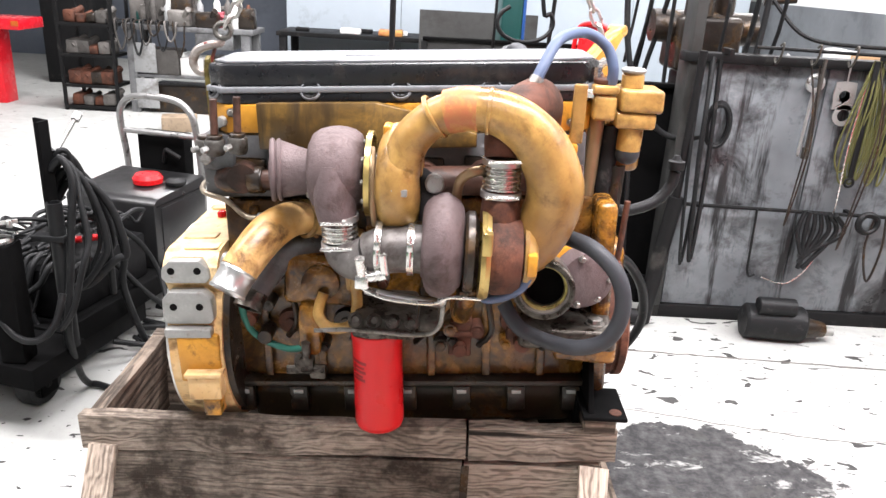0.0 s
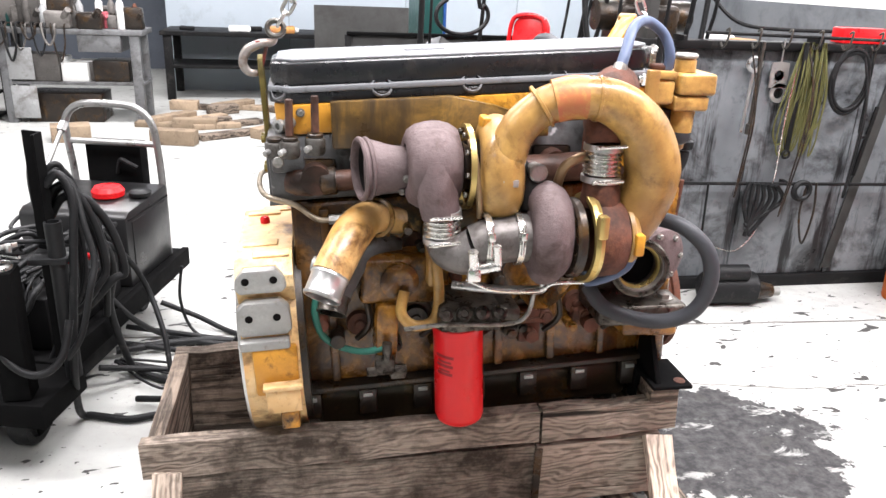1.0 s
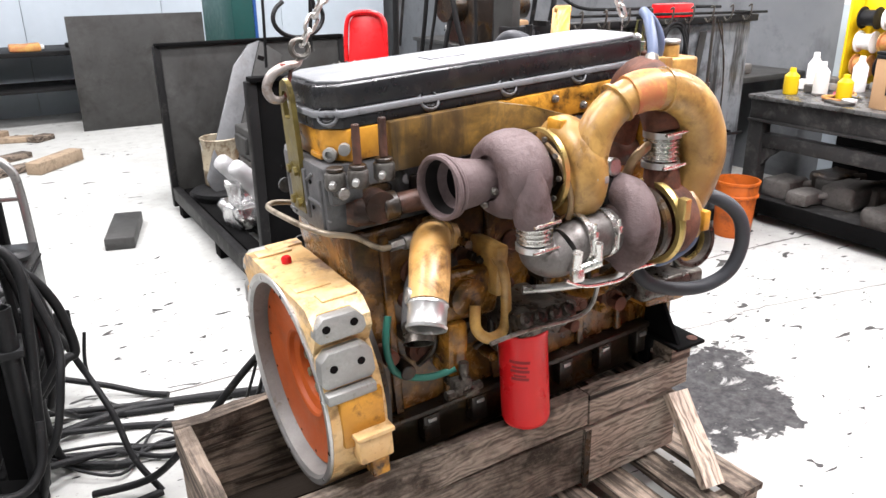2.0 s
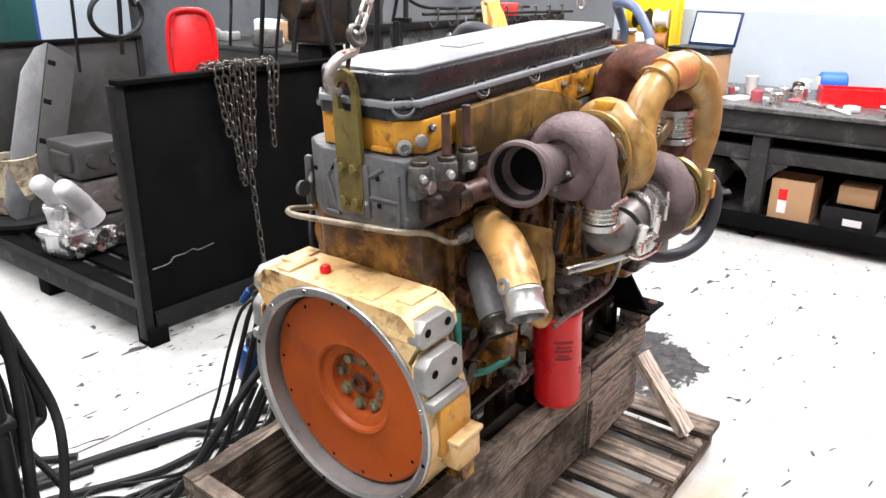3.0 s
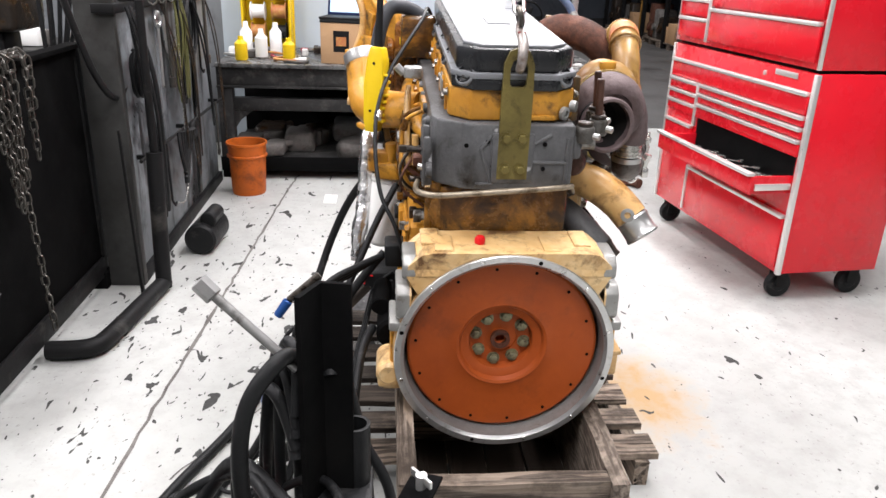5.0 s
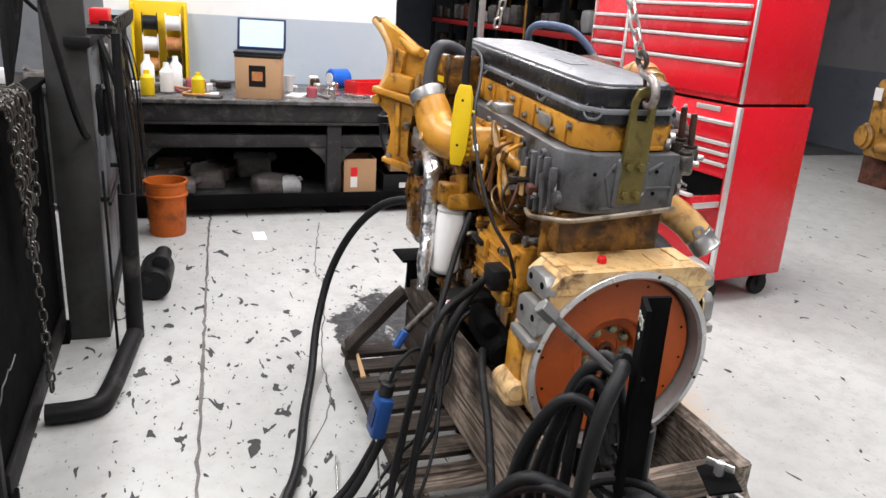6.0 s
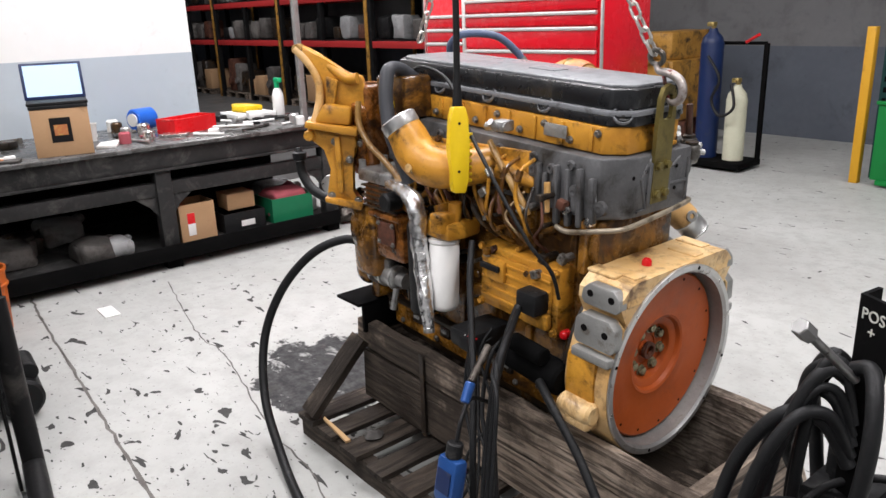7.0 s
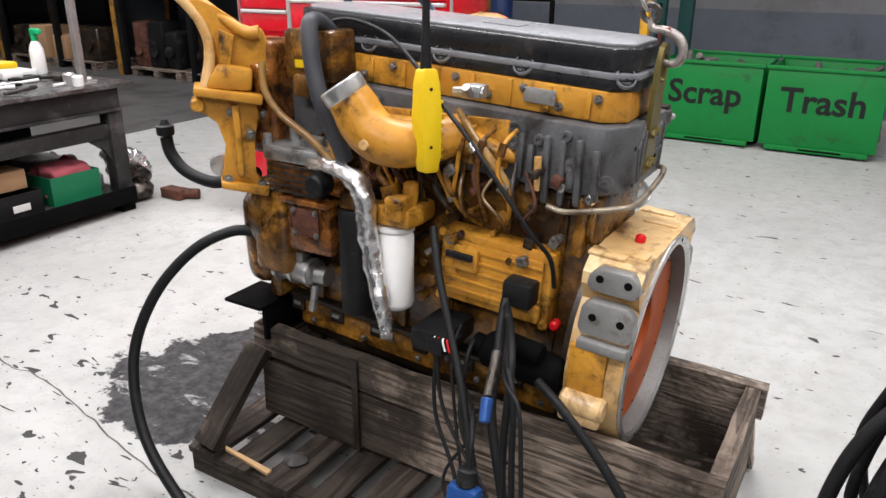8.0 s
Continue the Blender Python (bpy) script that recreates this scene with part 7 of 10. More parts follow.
cable([(0.43, 0.265, 0.875), (0.38, 0.32, 0.78), (0.31, 0.38, 0.66), (0.24, 0.44, 0.54), (0.16, 0.52, 0.36), (0.08, 0.60, 0.12), (0.05, 0.72, 0.016), (-0.2, 0.76, 0.016)], 0.010)
for k in range(5):
    u = k / 4
    run = [(0.34 + 0.05 * math.sin(k * 2.1), 0.275, 0.63 - 0.01 * k), (0.335 + 0.05 * math.sin(k * 2.1), 0.33, 0.57), (0.30 + 0.06 * math.sin(k * 1.7), 0.37, 0.42), (0.24 + 0.09 * math.sin(k * 2.9), 0.43, 0.25), (0.16 + 0.12 * math.sin(k * 1.3), 0.54, 0.10), (0.05 + 0.2 * u, 0.66 + 0.05 * math.sin(k), 0.016)]
    if k % 2:
        run += [(-0.12, 0.80 - 0.05 * k, 0.016), (-0.30, 0.70 + 0.05 * k, 0.016), (-0.46, 0.90 - 0.04 * k, 0.016), (-0.66, 0.84, 0.06)]
    else:
        run += [(0.02 + 0.2 * u, 0.74 + 0.04 * u, 0.016), (0.10 + 0.15 * u, 0.80, 0.016), (0.20 + 0.12 * u, 0.76, 0.016)]
    cable(run, 0.0045 + 0.001 * (k % 3))
for k in range(3):
    dy = 0.016 * k
    cable([(0.205, 0.30, 0.738), (0.16, 0.37 + dy * 0.3, 0.722 - 0.01 * k), (0.115, 0.45 + dy, 0.69 - 0.02 * k), (0.10 - 0.02 * k, 0.49 + dy, 0.61), (0.09 - 0.03 * k, 0.53 + dy, 0.48), (0.055 - 0.03 * k, 0.58 + dy, 0.28), (-0.01 - 0.03 * k, 0.63 + dy, 0.09), (-0.15, 0.70 + dy * 3, 0.02), (-0.30, 0.68 + 0.10 * k, 0.018), (-0.46, 0.80 - 0.07 * k, 0.018), (-0.68, 0.84, 0.05)], 0.0095 - 0.002 * k)
cable([(0.20, 0.58, 0.30), (0.24, 0.66, 0.10), (0.20, 0.76, 0.016), (0.08, 0.80, 0.016), (-0.12, 0.82, 0.016), (-0.40, 0.95, 0.016), (-0.70, 1.0, 0.05)], 0.012)
cable([(0.14, 0.60, 0.30), (0.13, 0.70, 0.12), (0.15, 0.82, 0.02), (0.08, 0.93, 0.016), (-0.10, 0.99, 0.016), (-0.40, 1.10, 0.016), (-0.7, 1.15, 0.05)], 0.012)
cable([(0.10, 0.33, 0.57), (0.02, 0.36, 0.53), (-0.10, 0.38, 0.42), (-0.25, 0.42, 0.24), (-0.38, 0.50, 0.08), (-0.55, 0.58, 0.03)], 0.012)
cable([(0.16, 0.62, 0.33), (0.19, 0.60, 0.20), (0.10, 0.62, 0.06), (0.2, 0.70, 0.014), (0.5, 0.66, 0.014)], 0.0035, M_BRIGHT)
for (a, b, r) in (((0.14, 0.472, 0.705), (0.118, 0.555, 0.64), 0.011), ((0.118, 0.555, 0.64), (0.109, 0.585, 0.598), 0.0135)):
    part("plug", rod(a, b, r, r * 0.9, 14, 0.003), M_OILALU if r < 0.012 else M_BLUE, cables, "metal and blue cable plug")
junction = thing("wiring_junction", 0.40, 0.31, 0.55, "black wiring junction with loose leads under the engine", "wiring junction")
part("junction_body", rough(join(block(0.40, 0.265, 0.595, 0.11, 0.16, 0.06, bevel=0.014), block(0.37, 0.335, 0.60, 0.05, 0.06, 0.045, bevel=0.008)), 0.003, 30), M_RUBBER, junction)
for k in range(4):
    part("red_lead", tube([(0.34 + 0.012 * k, 0.335, 0.615), (0.335 + 0.012 * k, 0.355, 0.62), (0.325 + 0.012 * k, 0.36, 0.595)], 0.003, 6), (M_RED, M_PAPER)[k % 2], junction, "thin loose lead")
bp_ = thing("blue_adapter", 0.14, 0.61, 0.32, "blue data adapter box hanging on cables", "adapter")
part("adapter_body", block(0.142, 0.612, 0.375, 0.075, 0.045, 0.125, Matrix.Rotation(radians(12), 4, "X"), 0.012), M_BLUE, bp_)
part("adapter_plug", rod((0.142, 0.60, 0.435), (0.142, 0.59, 0.475), 0.022, n=14, bevel=0.004), M_RUBBER, bp_, "black plug")
part("adapter_label", block(0.142, 0.636, 0.38, 0.05, 0.003, 0.06, Matrix.Rotation(radians(12), 4, "X")), M_NAVY, bp_)
part("adapter_cable", tube([(0.142, 0.588, 0.47), (0.15, 0.56, 0.53), (0.18, 0.50, 0.55), (0.20, 0.42, 0.50)], 0.006, 8), M_RUBBER, bp_)

# ---- battery cart with its cables ----
M_BATTERY = surface("black_battery_case", (0.004, 0.004, 0.0045), (0.009, 0.009, 0.009), 0.6, 0, 60, (0.02, 0.019, 0.018), 12, (0.6, 0.78), 0.15, gloss=0.1)
M_CHARGER = surface("black_satin_case", (0.010, 0.010, 0.0105), (0.016, 0.016, 0.0165), 0.34, 0, 50, (0.03, 0.029, 0.028), 9, (0.58, 0.75), 0.08, gloss=0.5)
CT = Matrix(((1.067, 0.2668, 0, -0.738), (-0.2668, 1.067, 0, 0.482), (0, 0, 1.10, -0.154), (0, 0, 0, 1)))
M_HOOP = surface("handled_grey_steel", (0.30, 0.30, 0.295), (0.17, 0.168, 0.163), 0.36, 0.7, 80, (0.07, 0.062, 0.055), 10, (0.55, 0.7), 0.12, 0.4)
cart = thing("battery_cart", -0.76, 0.76, 0, "black battery starting cart with coiled cables and hoop handle", "cart")


def cp(name, bm, mat, label="", parent=None):
    return part(name, moved(bm, CT), mat, parent or cart, label)


cp("deck", box(-0.465, -0.032, -0.04, 0.97, 0.365, 0.384, 0.003), M_BLACKSTEEL)
for u in (-0.03, -0.50):
    cp("side_rail", box(u, u + 0.03, -0.05, 0.98, 0.31, 0.388, 0.005), M_BLACKSTEEL)
for w in (-0.048, 0.958):
    cp("end_rail", box(-0.469, -0.031, w, w + 0.02, 0.31, 0.364, 0.004), M_BLACKSTEEL)
charger = cp("charger_box", slab([(0.53, 0.385), (0.89, 0.385), (0.89, 0.69), (0.56, 0.672), (0.53, 0.655)], -0.44, -0.035, 0.010, Matrix(((0, 0, 1, 0), (1, 0, 0, 0), (0, 1, 0, 0), (0, 0, 0, 1)))), M_CHARGER, "black steel charger box with a folded lid")
cp("lid_seam", box(-0.442, -0.033, 0.545, 0.888, 0.640, 0.646), M_BATTERY, "", charger)
cp("side_panel", box(-0.035, -0.031, 0.57, 0.86, 0.43, 0.63, 0.002), M_CHARGER, "", charger)
cp("box_cap", lathe([(0, 0), (0.058, 0), (0.060, 0.02), (0.048, 0.036), (0, 0.038)], (-0.185, 0.71, 0.684), Z, 24), M_RED, "round red cap", charger)
cp("dark_knob", lathe([(0, 0), (0.040, 0), (0.042, 0.014), (0.028, 0.024), (0, 0.024)], (-0.068, 0.729, 0.686), Z, 18), M_RUBBER, "", charger)
cp("handle", tube([(-0.417, 0.90, 0.386), (-0.417, 0.90, 0.70), (-0.417, 0.875, 0.88), (-0.405, 0.868, 0.945), (-0.365, 0.865, 0.988), (-0.30, 0.865, 1.005), (-0.172, 0.865, 1.005), (-0.107, 0.865, 0.988), (-0.067, 0.868, 0.945), (-0.055, 0.875, 0.88), (-0.055, 0.90, 0.70), (-0.055, 0.90, 0.386)], 0.0145, 16), M_HOOP, "worn steel hoop handle")
cp("handle_bar", rod((-0.417, 0.883, 0.85), (-0.055, 0.883, 0.85), 0.0125, n=14), M_HOOP)
rear = cp("rear_box", box(-0.37, -0.14, 0.912, 0.98, 0.62, 0.845, 0.008), M_BLACKSTEEL, "small black control box")
cp("box_bracket", box(-0.33, -0.18, 0.93, 0.955, 0.386, 0.619, 0.004), M_BLACKSTEEL, "", rear)
cp("cable_lug", tube([(-0.24, 0.905, 0.72), (-0.21, 0.88, 0.78), (-0.18, 0.88, 0.77), (-0.15, 0.89, 0.75)], 0.009, 8), M_DARKSTEEL, "dull metal cable lug", rear)
for u in (-0.455, -0.245):
    b = cp("battery", box(u, u + 0.195, 0.02, 0.48, 0.386, 0.56, 0.012), M_BATTERY, "black battery")
    for w in (0.09, 0.40):
        cp("terminal", rod((u + 0.1, w, 0.56), (u + 0.1, w, 0.582), 0.010, n=10), M_DARKSTEEL, "", b)
cp("lower_tray", box(-0.44, -0.06, 0.0, 0.46, 0.20, 0.309, 0.006), M_BATTERY, "black tray under the deck")
for u in (-0.395, -0.075):
    w_ = cp("wheel", lathe([(0, 0), (0.046, 0), (0.053, -0.004), (0.072, -0.004), (0.079, 0.008), (0.079, 0.042), (0.072, 0.054), (0.053, 0.054), (0.046, 0.048), (0, 0.048)], (u - 0.025, -0.10, 0.2195), X, 36), M_RUBBER, "black rubber wheel")
    cp("wheel_hub", lathe([(0, 0), (0.036, 0), (0.033, 0.012), (0.016, 0.018), (0, 0.018)], (u + 0.024, -0.10, 0.2195), X, 20), M_DARKSTEEL, "", w_)
    cp("wheel_fork", join(box(u - 0.042, u - 0.034, -0.13, -0.06, 0.18, 0.309, 0.002), box(u + 0.034, u + 0.042, -0.13, -0.06, 0.18, 0.309, 0.002), box(u - 0.033, u + 0.033, -0.13, -0.06, 0.297, 0.309)), M_BLACKSTEEL, "", w_)
for u in (-0.36, -0.17):
    w_ = cp("caster", lathe([(0, 0), (0.028, 0), (0.032, -0.003), (0.052, -0.003), (0.058, 0.006), (0.058, 0.03), (0.052, 0.038), (0.032, 0.038), (0.028, 0.035), (0, 0.035)], (u - 0.018, 0.84, 0.1985), X, 28), M_RUBBER, "black caster wheel")
    cp("caster_fork", join(box(u - 0.034, u - 0.027, 0.81, 0.88, 0.185, 0.275, 0.002), box(u + 0.027, u + 0.034, 0.81, 0.88, 0.185, 0.275, 0.002), box(u - 0.034, u + 0.034, 0.80, 0.89, 0.275, 0.285), rod((u, 0.845, 0.285), (u, 0.845, 0.309), 0.02, n=12)), M_DARKSTEEL, "", w_)
cp("front_tray", box(-0.44, 0.09, -0.28, -0.052, 0.310, 0.384, 0.005), M_BLACKSTEEL, "black tray at the cart's front")
post = part("cable_post", slab([(-0.742, 0.426), (-0.683, 0.397), (-0.690, 0.346), (-0.698, 0.347), (-0.692, 0.392), (-0.745, 0.418)], 0.19, 1.05), M_BLACKSTEEL, cart, "black angle-iron post")
bar_text("POS\n+", 0.028, Matrix(((-0.898, 0, 0.441, -0.7122), (0.441, 0, 0.898, 0.4122), (0, 1, 0, 1.005), (0, 0, 0, 1))), M_LETTER, "post_lettering", post, "hand-painted white letters", 0.0008)
part("second_post", tube([(-0.672, 0.345, 0.270), (-0.672, 0.345, 0.5), (-0.672, 0.345, 0.79)], 0.025, 18, hollow=0.006), M_RUBBER, cart, "black tube post")
part("battery_strap", box(-0.75, -0.64, 0.316, 0.43, 0.66, 0.68, 0.003), M_RUBBER, cart)
lever = part("lever", rod((-0.705, 0.43, 0.912), (-0.674, 0.56, 1.028), 0.0075, n=12), M_HOOP, cart, "bare steel lever with a bolt head")
part("lever_head", rod((-0.676, 0.552, 1.020), (-0.669, 0.576, 1.042), 0.015, n=6, bevel=0.002), M_HOOP, lever)
M_CLAMP = surface("bare_bright_clamp_steel", (0.62, 0.62, 0.60), (0.35, 0.35, 0.34), 0.3, 0.75, 90, (0.08, 0.075, 0.07), 24, (0.58, 0.7), 0.15)
cl = part("socket_box", box(-0.835, -0.755, 0.195, 0.275, 0.270, 0.685, 0.006), M_BLACKSTEEL, cart, "black socket box")
part("socket_rim", lathe([(0.020, 0), (0.034, 0), (0.036, 0.010), (0.030, 0.016), (0.022, 0.016), (0.020, 0)], (-0.795, 0.235, 0.686), Z, 24), M_CLAMP, cl, "bright round socket rim")
part("socket_core", lathe([(0, 0), (0.0195, 0), (0.0195, 0.008), (0, 0.008)], (-0.795, 0.235, 0.686), Z, 18), M_RUBBER, cl)
part("cover_plate", moved(slab([(-0.04, -0.028), (0.042, -0.028), (0.048, 0.0), (0.042, 0.028), (-0.04, 0.028)], 0.0, 0.005, 0.001), Matrix.Translation((-0.775, 0.245, 0.728)) @ Matrix.Rotation(radians(-22), 4, "Z") @ Matrix.Rotation(radians(-14), 4, "X")), M_BLACKSTEEL, cl, "black flap over the socket")
part("hinge_pin", rod((-0.815, 0.262, 0.722), (-0.735, 0.228, 0.722), 0.006, n=10), M_CLAMP, cl)
part("wing_nut", join(rod((-0.765, 0.24, 0.733), (-0.765, 0.24, 0.758), 0.009, n=10), block(-0.765, 0.24, 0.752, 0.05, 0.006, 0.014, Matrix.Rotation(radians(35), 4, "Z"), 0.002)), M_CLAMP, cl, "bright wing nut")
part("socket_cable", tube([(-0.83, 0.21, 0.60), (-0.87, 0.20, 0.55), (-0.90, 0.23, 0.48), (-0.90, 0.32, 0.40)], 0.012, 10), M_RUBBER, cart)
loops = [
    ([(-0.70, 0.43, 0.91), (-0.68, 0.44, 0.94), (-0.66, 0.455, 0.92), (-0.65, 0.47, 0.80), (-0.645, 0.475, 0.60), (-0.66, 0.47, 0.45)], 0.012),
    ([(-0.70, 0.43, 0.93), (-0.735, 0.45, 0.945), (-0.760, 0.49, 0.90), (-0.768, 0.51, 0.83), (-0.76, 0.515, 0.72), (-0.74, 0.50, 0.60), (-0.73, 0.47, 0.575)], 0.0155),
    ([(-0.695, 0.42, 0.90), (-0.67, 0.45, 0.925), (-0.645, 0.475, 0.88), (-0.62, 0.495, 0.77), (-0.59, 0.51, 0.64), (-0.59, 0.52, 0.50), (-0.61, 0.56, 0.38)], 0.014),
    ([(-0.690, 0.38, 0.89), (-0.650, 0.385, 0.925), (-0.615, 0.37, 0.86), (-0.620, 0.34, 0.723), (-0.638, 0.32, 0.527), (-0.655, 0.30, 0.332), (-0.70, 0.42, 0.12), (-0.715, 0.50, 0.025), (-0.684, 0.507, 0.017), (-0.563, 0.468, 0.017), (-0.477, 0.483, 0.017), (-0.36, 0.50, 0.017)], 0.015),
    ([(-0.72, 0.45, 0.66), (-0.64, 0.54, 0.69), (-0.60, 0.60, 0.62), (-0.60, 0.66, 0.50), (-0.635, 0.70, 0.34), (-0.62, 0.80, 0.08), (-0.58, 0.80, 0.02), (-0.483, 0.735, 0.016), (-0.40, 0.70, 0.016)], 0.016),
    ([(-0.701, 0.742, 0.45), (-0.628, 0.93, 0.20), (-0.546, 1.121, 0.02), (-0.396, 1.045, 0.016), (-0.217, 0.991, 0.016)], 0.014),
    ([(-0.458, 1.183, 0.31), (-0.474, 1.172, 0.16), (-0.425, 1.147, 0.02), (-0.276, 1.007, 0.016)], 0.008),
    ([(-0.568, 1.239, 0.12), (-0.416, 1.228, 0.05), (-0.30, 1.16, 0.016), (-0.216, 1.091, 0.016)], 0.014),
    ([(-0.80, 0.44, 0.66), (-0.70, 0.50, 0.69), (-0.626, 0.56, 0.66), (-0.56, 0.68, 0.55), (-0.51, 0.74, 0.40), (-0.45, 0.66, 0.25), (-0.42, 0.58, 0.12), (-0.36, 0.50, 0.02)], 0.012),
    ([(-0.672, 0.40, 0.93), (-0.62, 0.40, 0.886), (-0.59, 0.36, 0.78), (-0.565, 0.331, 0.669), (-0.577, 0.29, 0.583), (-0.61, 0.27, 0.45), (-0.66, 0.27, 0.37)], 0.012),
    ([(-0.95, 0.38, 0.66), (-0.86, 0.36, 0.71), (-0.76, 0.37, 0.72), (-0.68, 0.42, 0.69), (-0.64, 0.50, 0.62)], 0.009),
    ([(-0.90, 0.24, 0.56), (-0.80, 0.20, 0.40), (-0.72, 0.19, 0.36), (-0.66, 0.22, 0.40), (-0.64, 0.27, 0.50)], 0.014),
]
# heavy cables arching over the post and down beside it
for k in range(5):
    a, reach, top = radians(-6 + 13 * k), 0.09 + 0.024 * ((k * 2) % 5), 0.885 - 0.02 * ((k * 2) % 5)
    c_, s_ = math.cos(a), math.sin(a)
    loops.append(([(-0.715 + f * reach * c_, 0.435 + f * reach * s_, z) for f, z in ((0.0, top - 0.05), (0.25, top + 0.025), (0.6, top + 0.02), (0.95, top - 0.09), (1.1, top - 0.24), (0.9, 0.54), (0.45, 0.46), (0.1, 0.44))], (0.009, 0.013, 0.016)[k % 3]))
# tangle of thin leads lying over the batteries and hanging over their front
tangle = random.Random(12)


def on_cart(run):
    return [tuple(CT @ Vector(p)) for p in run]


for k in range(18):
    u, w, z = -0.45 + 0.022 * k, tangle.uniform(0.04, 0.12), tangle.uniform(0.575, 0.64)
    run = [(u, w, z)]
    for j in range(5):
        u += tangle.uniform(-0.07, 0.09)
        w += tangle.uniform(0.02, 0.13)
        run.append((min(-0.06, max(-0.46, u)), min(0.50, w), tangle.uniform(0.572, 0.66)))
    loops.append((on_cart(run), tangle.choice((0.007, 0.009, 0.011))))
for k in range(14):
    u, w, d = -0.46 + tangle.uniform(0, 0.30), tangle.uniform(0.05, 0.22), tangle.uniform(0.02, 0.20)
    e = tangle.uniform(-0.03, 0.03)
    loops.append((on_cart([(u, 0.08, 0.59), (u + e, 0.02, 0.58), (u + w * 0.2 + e, -0.008 - 0.004 * (k % 3), 0.54 - d * 0.7), (u + w * 0.55, -0.018, 0.53 - d), (u + w * 0.9, -0.010, 0.55 - d * 0.5), (u + w, 0.02, 0.58), (u + w + e, 0.09, 0.59 + 0.02 * (k % 2))]), tangle.choice((0.006, 0.008, 0.011, 0.013))))
for pts, r in loops:
    part("cable", tube(pts, r * 0.85, 12, 8), M_RUBBER, cart)
for x, y, z in ((-0.735, 0.50, 0.60), (-0.69, 0.56, 0.59)):
    part("red_boot", rod((x, y, z), (x + 0.05, y + 0.02, z), 0.012, n=10), M_RED, cart, "small red terminal boot")
part("blue_tag", block(-0.80, 0.262, 0.46, 0.03, 0.012, 0.07, bevel=0.003), M_BLUEPL, cart)

# ---- red tool cabinet ----
TB = Matrix.Translation((1.44, -1.56, 0)) @ Matrix.Rotation(radians(6.6), 4, "Z")
W, D = 1.30, 0.53
tb = thing("tool_cabinet", 2.0, -1.75, 0, "red roller tool cabinet with chrome drawer trims, one drawer open", "tool cabinet")


def tp_(name, bm, mat, label="", parent=None):
    return part(name, moved(bm, TB), mat, parent or tb, label)


cab = tp_("cabinet_body", box(0, W, -D, 0, 0.15, 1.085, 0.006), M_REDBOX)
chest = tp_("top_chest", box(0.01, W - 0.01, -D + 0.03, -0.005, 1.10, 1.72, 0.006), M_REDBOX, "red top chest")
tp_("dark_seam", box(0.02, W - 0.02, -D + 0.04, -0.02, 1.085, 1.10), M_BLACKSTEEL)
for x in (0.0, W):
    tp_("corner_trim", box(x - 0.012, x + 0.012, -0.012, 0.012, 0.15, 1.084, 0.003), M_CHROME, "brushed metal corner strip")
    tp_("corner_trim", box(x - 0.002 if x else 0.0, x + 0.012 if not x else x, -0.012, 0.008, 1.102, 1.72, 0.003), M_CHROME, "brushed metal corner strip")


def drawer(u0, u1, z0, z1, parent):
    d = tp_("drawer", box(u0, u1, 0.001, 0.016, z0, z1 - 0.02, 0.003), M_REDBOX, "", parent)
    tp_("drawer_trim", box(u0, u1, 0.001, 0.030, z1 - 0.019, z1, 0.004), M_CHROME, "brushed metal drawer trim", d)
    return d


COL = 0.95
drawer(0.02, W - 0.02, 0.905, 1.005, cab)
for z0, z1 in ((0.84, 0.90), (0.78, 0.835), (0.715, 0.775), (0.545, 0.66)):
    drawer(COL + 0.02, W - 0.02, z0, z1, cab)
for z0, z1 in ((0.852, 0.90), (0.797, 0.848), (0.715, 0.792)):
    drawer(0.02, COL - 0.01, z0, z1, cab)
tp_("divider", box(COL - 0.008, COL + 0.018, 0.001, 0.02, 0.66, 0.90, 0.002), M_CHROME)
OV = 0.20
# black plate puts the shade of the drawer opening on the cabinet front
tp_("drawer_opening", box(0.03, COL - 0.02, 0.001, 0.003, 0.55, 0.712), M_BLACKSTEEL, "black plate for the unlit opening above the drawer", cab)
od_ = tp_("open_drawer", join(box(0.03, COL - 0.02, 0.0, OV - 0.002, 0.545, 0.553), box(0.03, 0.042, 0.0, OV - 0.002, 0.554, 0.625), box(COL - 0.032, COL - 0.02, 0.0, OV - 0.002, 0.554, 0.625), box(0.02, COL - 0.01, OV, OV + 0.018, 0.545, 0.628, 0.004)), M_REDBOX, "open red drawer full of wrenches")
# black sheet added to keep the inside of the drawer dark
tp_("drawer_liner", box(0.045, COL - 0.035, 0.005, OV - 0.006, 0.5535, 0.5575), M_RUBBER, "black sheet that darkens the inside of the drawer", od_)
tp_("drawer_trim", box(0.02, COL - 0.01, OV, OV + 0.036, 0.629, 0.645, 0.004), M_CHROME, "brushed metal drawer trim", od_)
tp_("drawer_slide", box(0.018, 0.029, 0.01, OV - 0.01, 0.562, 0.592, 0.002), M_CHROME, "bright drawer slide", od_)
rng2 = random.Random(11)
for i in range(26):
    u = 0.10 + rng2.uniform(0, 0.74)
    tp_("wrench", moved(join(box(-0.07, 0.07, -0.007, 0.007, 0, 0.006, 0.002), lathe([(0.006, 0), (0.014, 0), (0.014, 0.008), (0.006, 0.008), (0.006, 0)], (0.075, 0, 0), Z, 12), lathe([(0.006, 0), (0.015, 0), (0.015, 0.008), (0.006, 0.008), (0.006, 0)], (-0.075, 0, 0), Z, 12)), Matrix.Translation((u, 0.10 + rng2.uniform(-0.02, 0.02), 0.558 + 0.0095 * (i % 5))) @ Matrix.Rotation(radians(rng2.uniform(15, 65)), 4, "Z")), M_BRIGHT, "", od_)
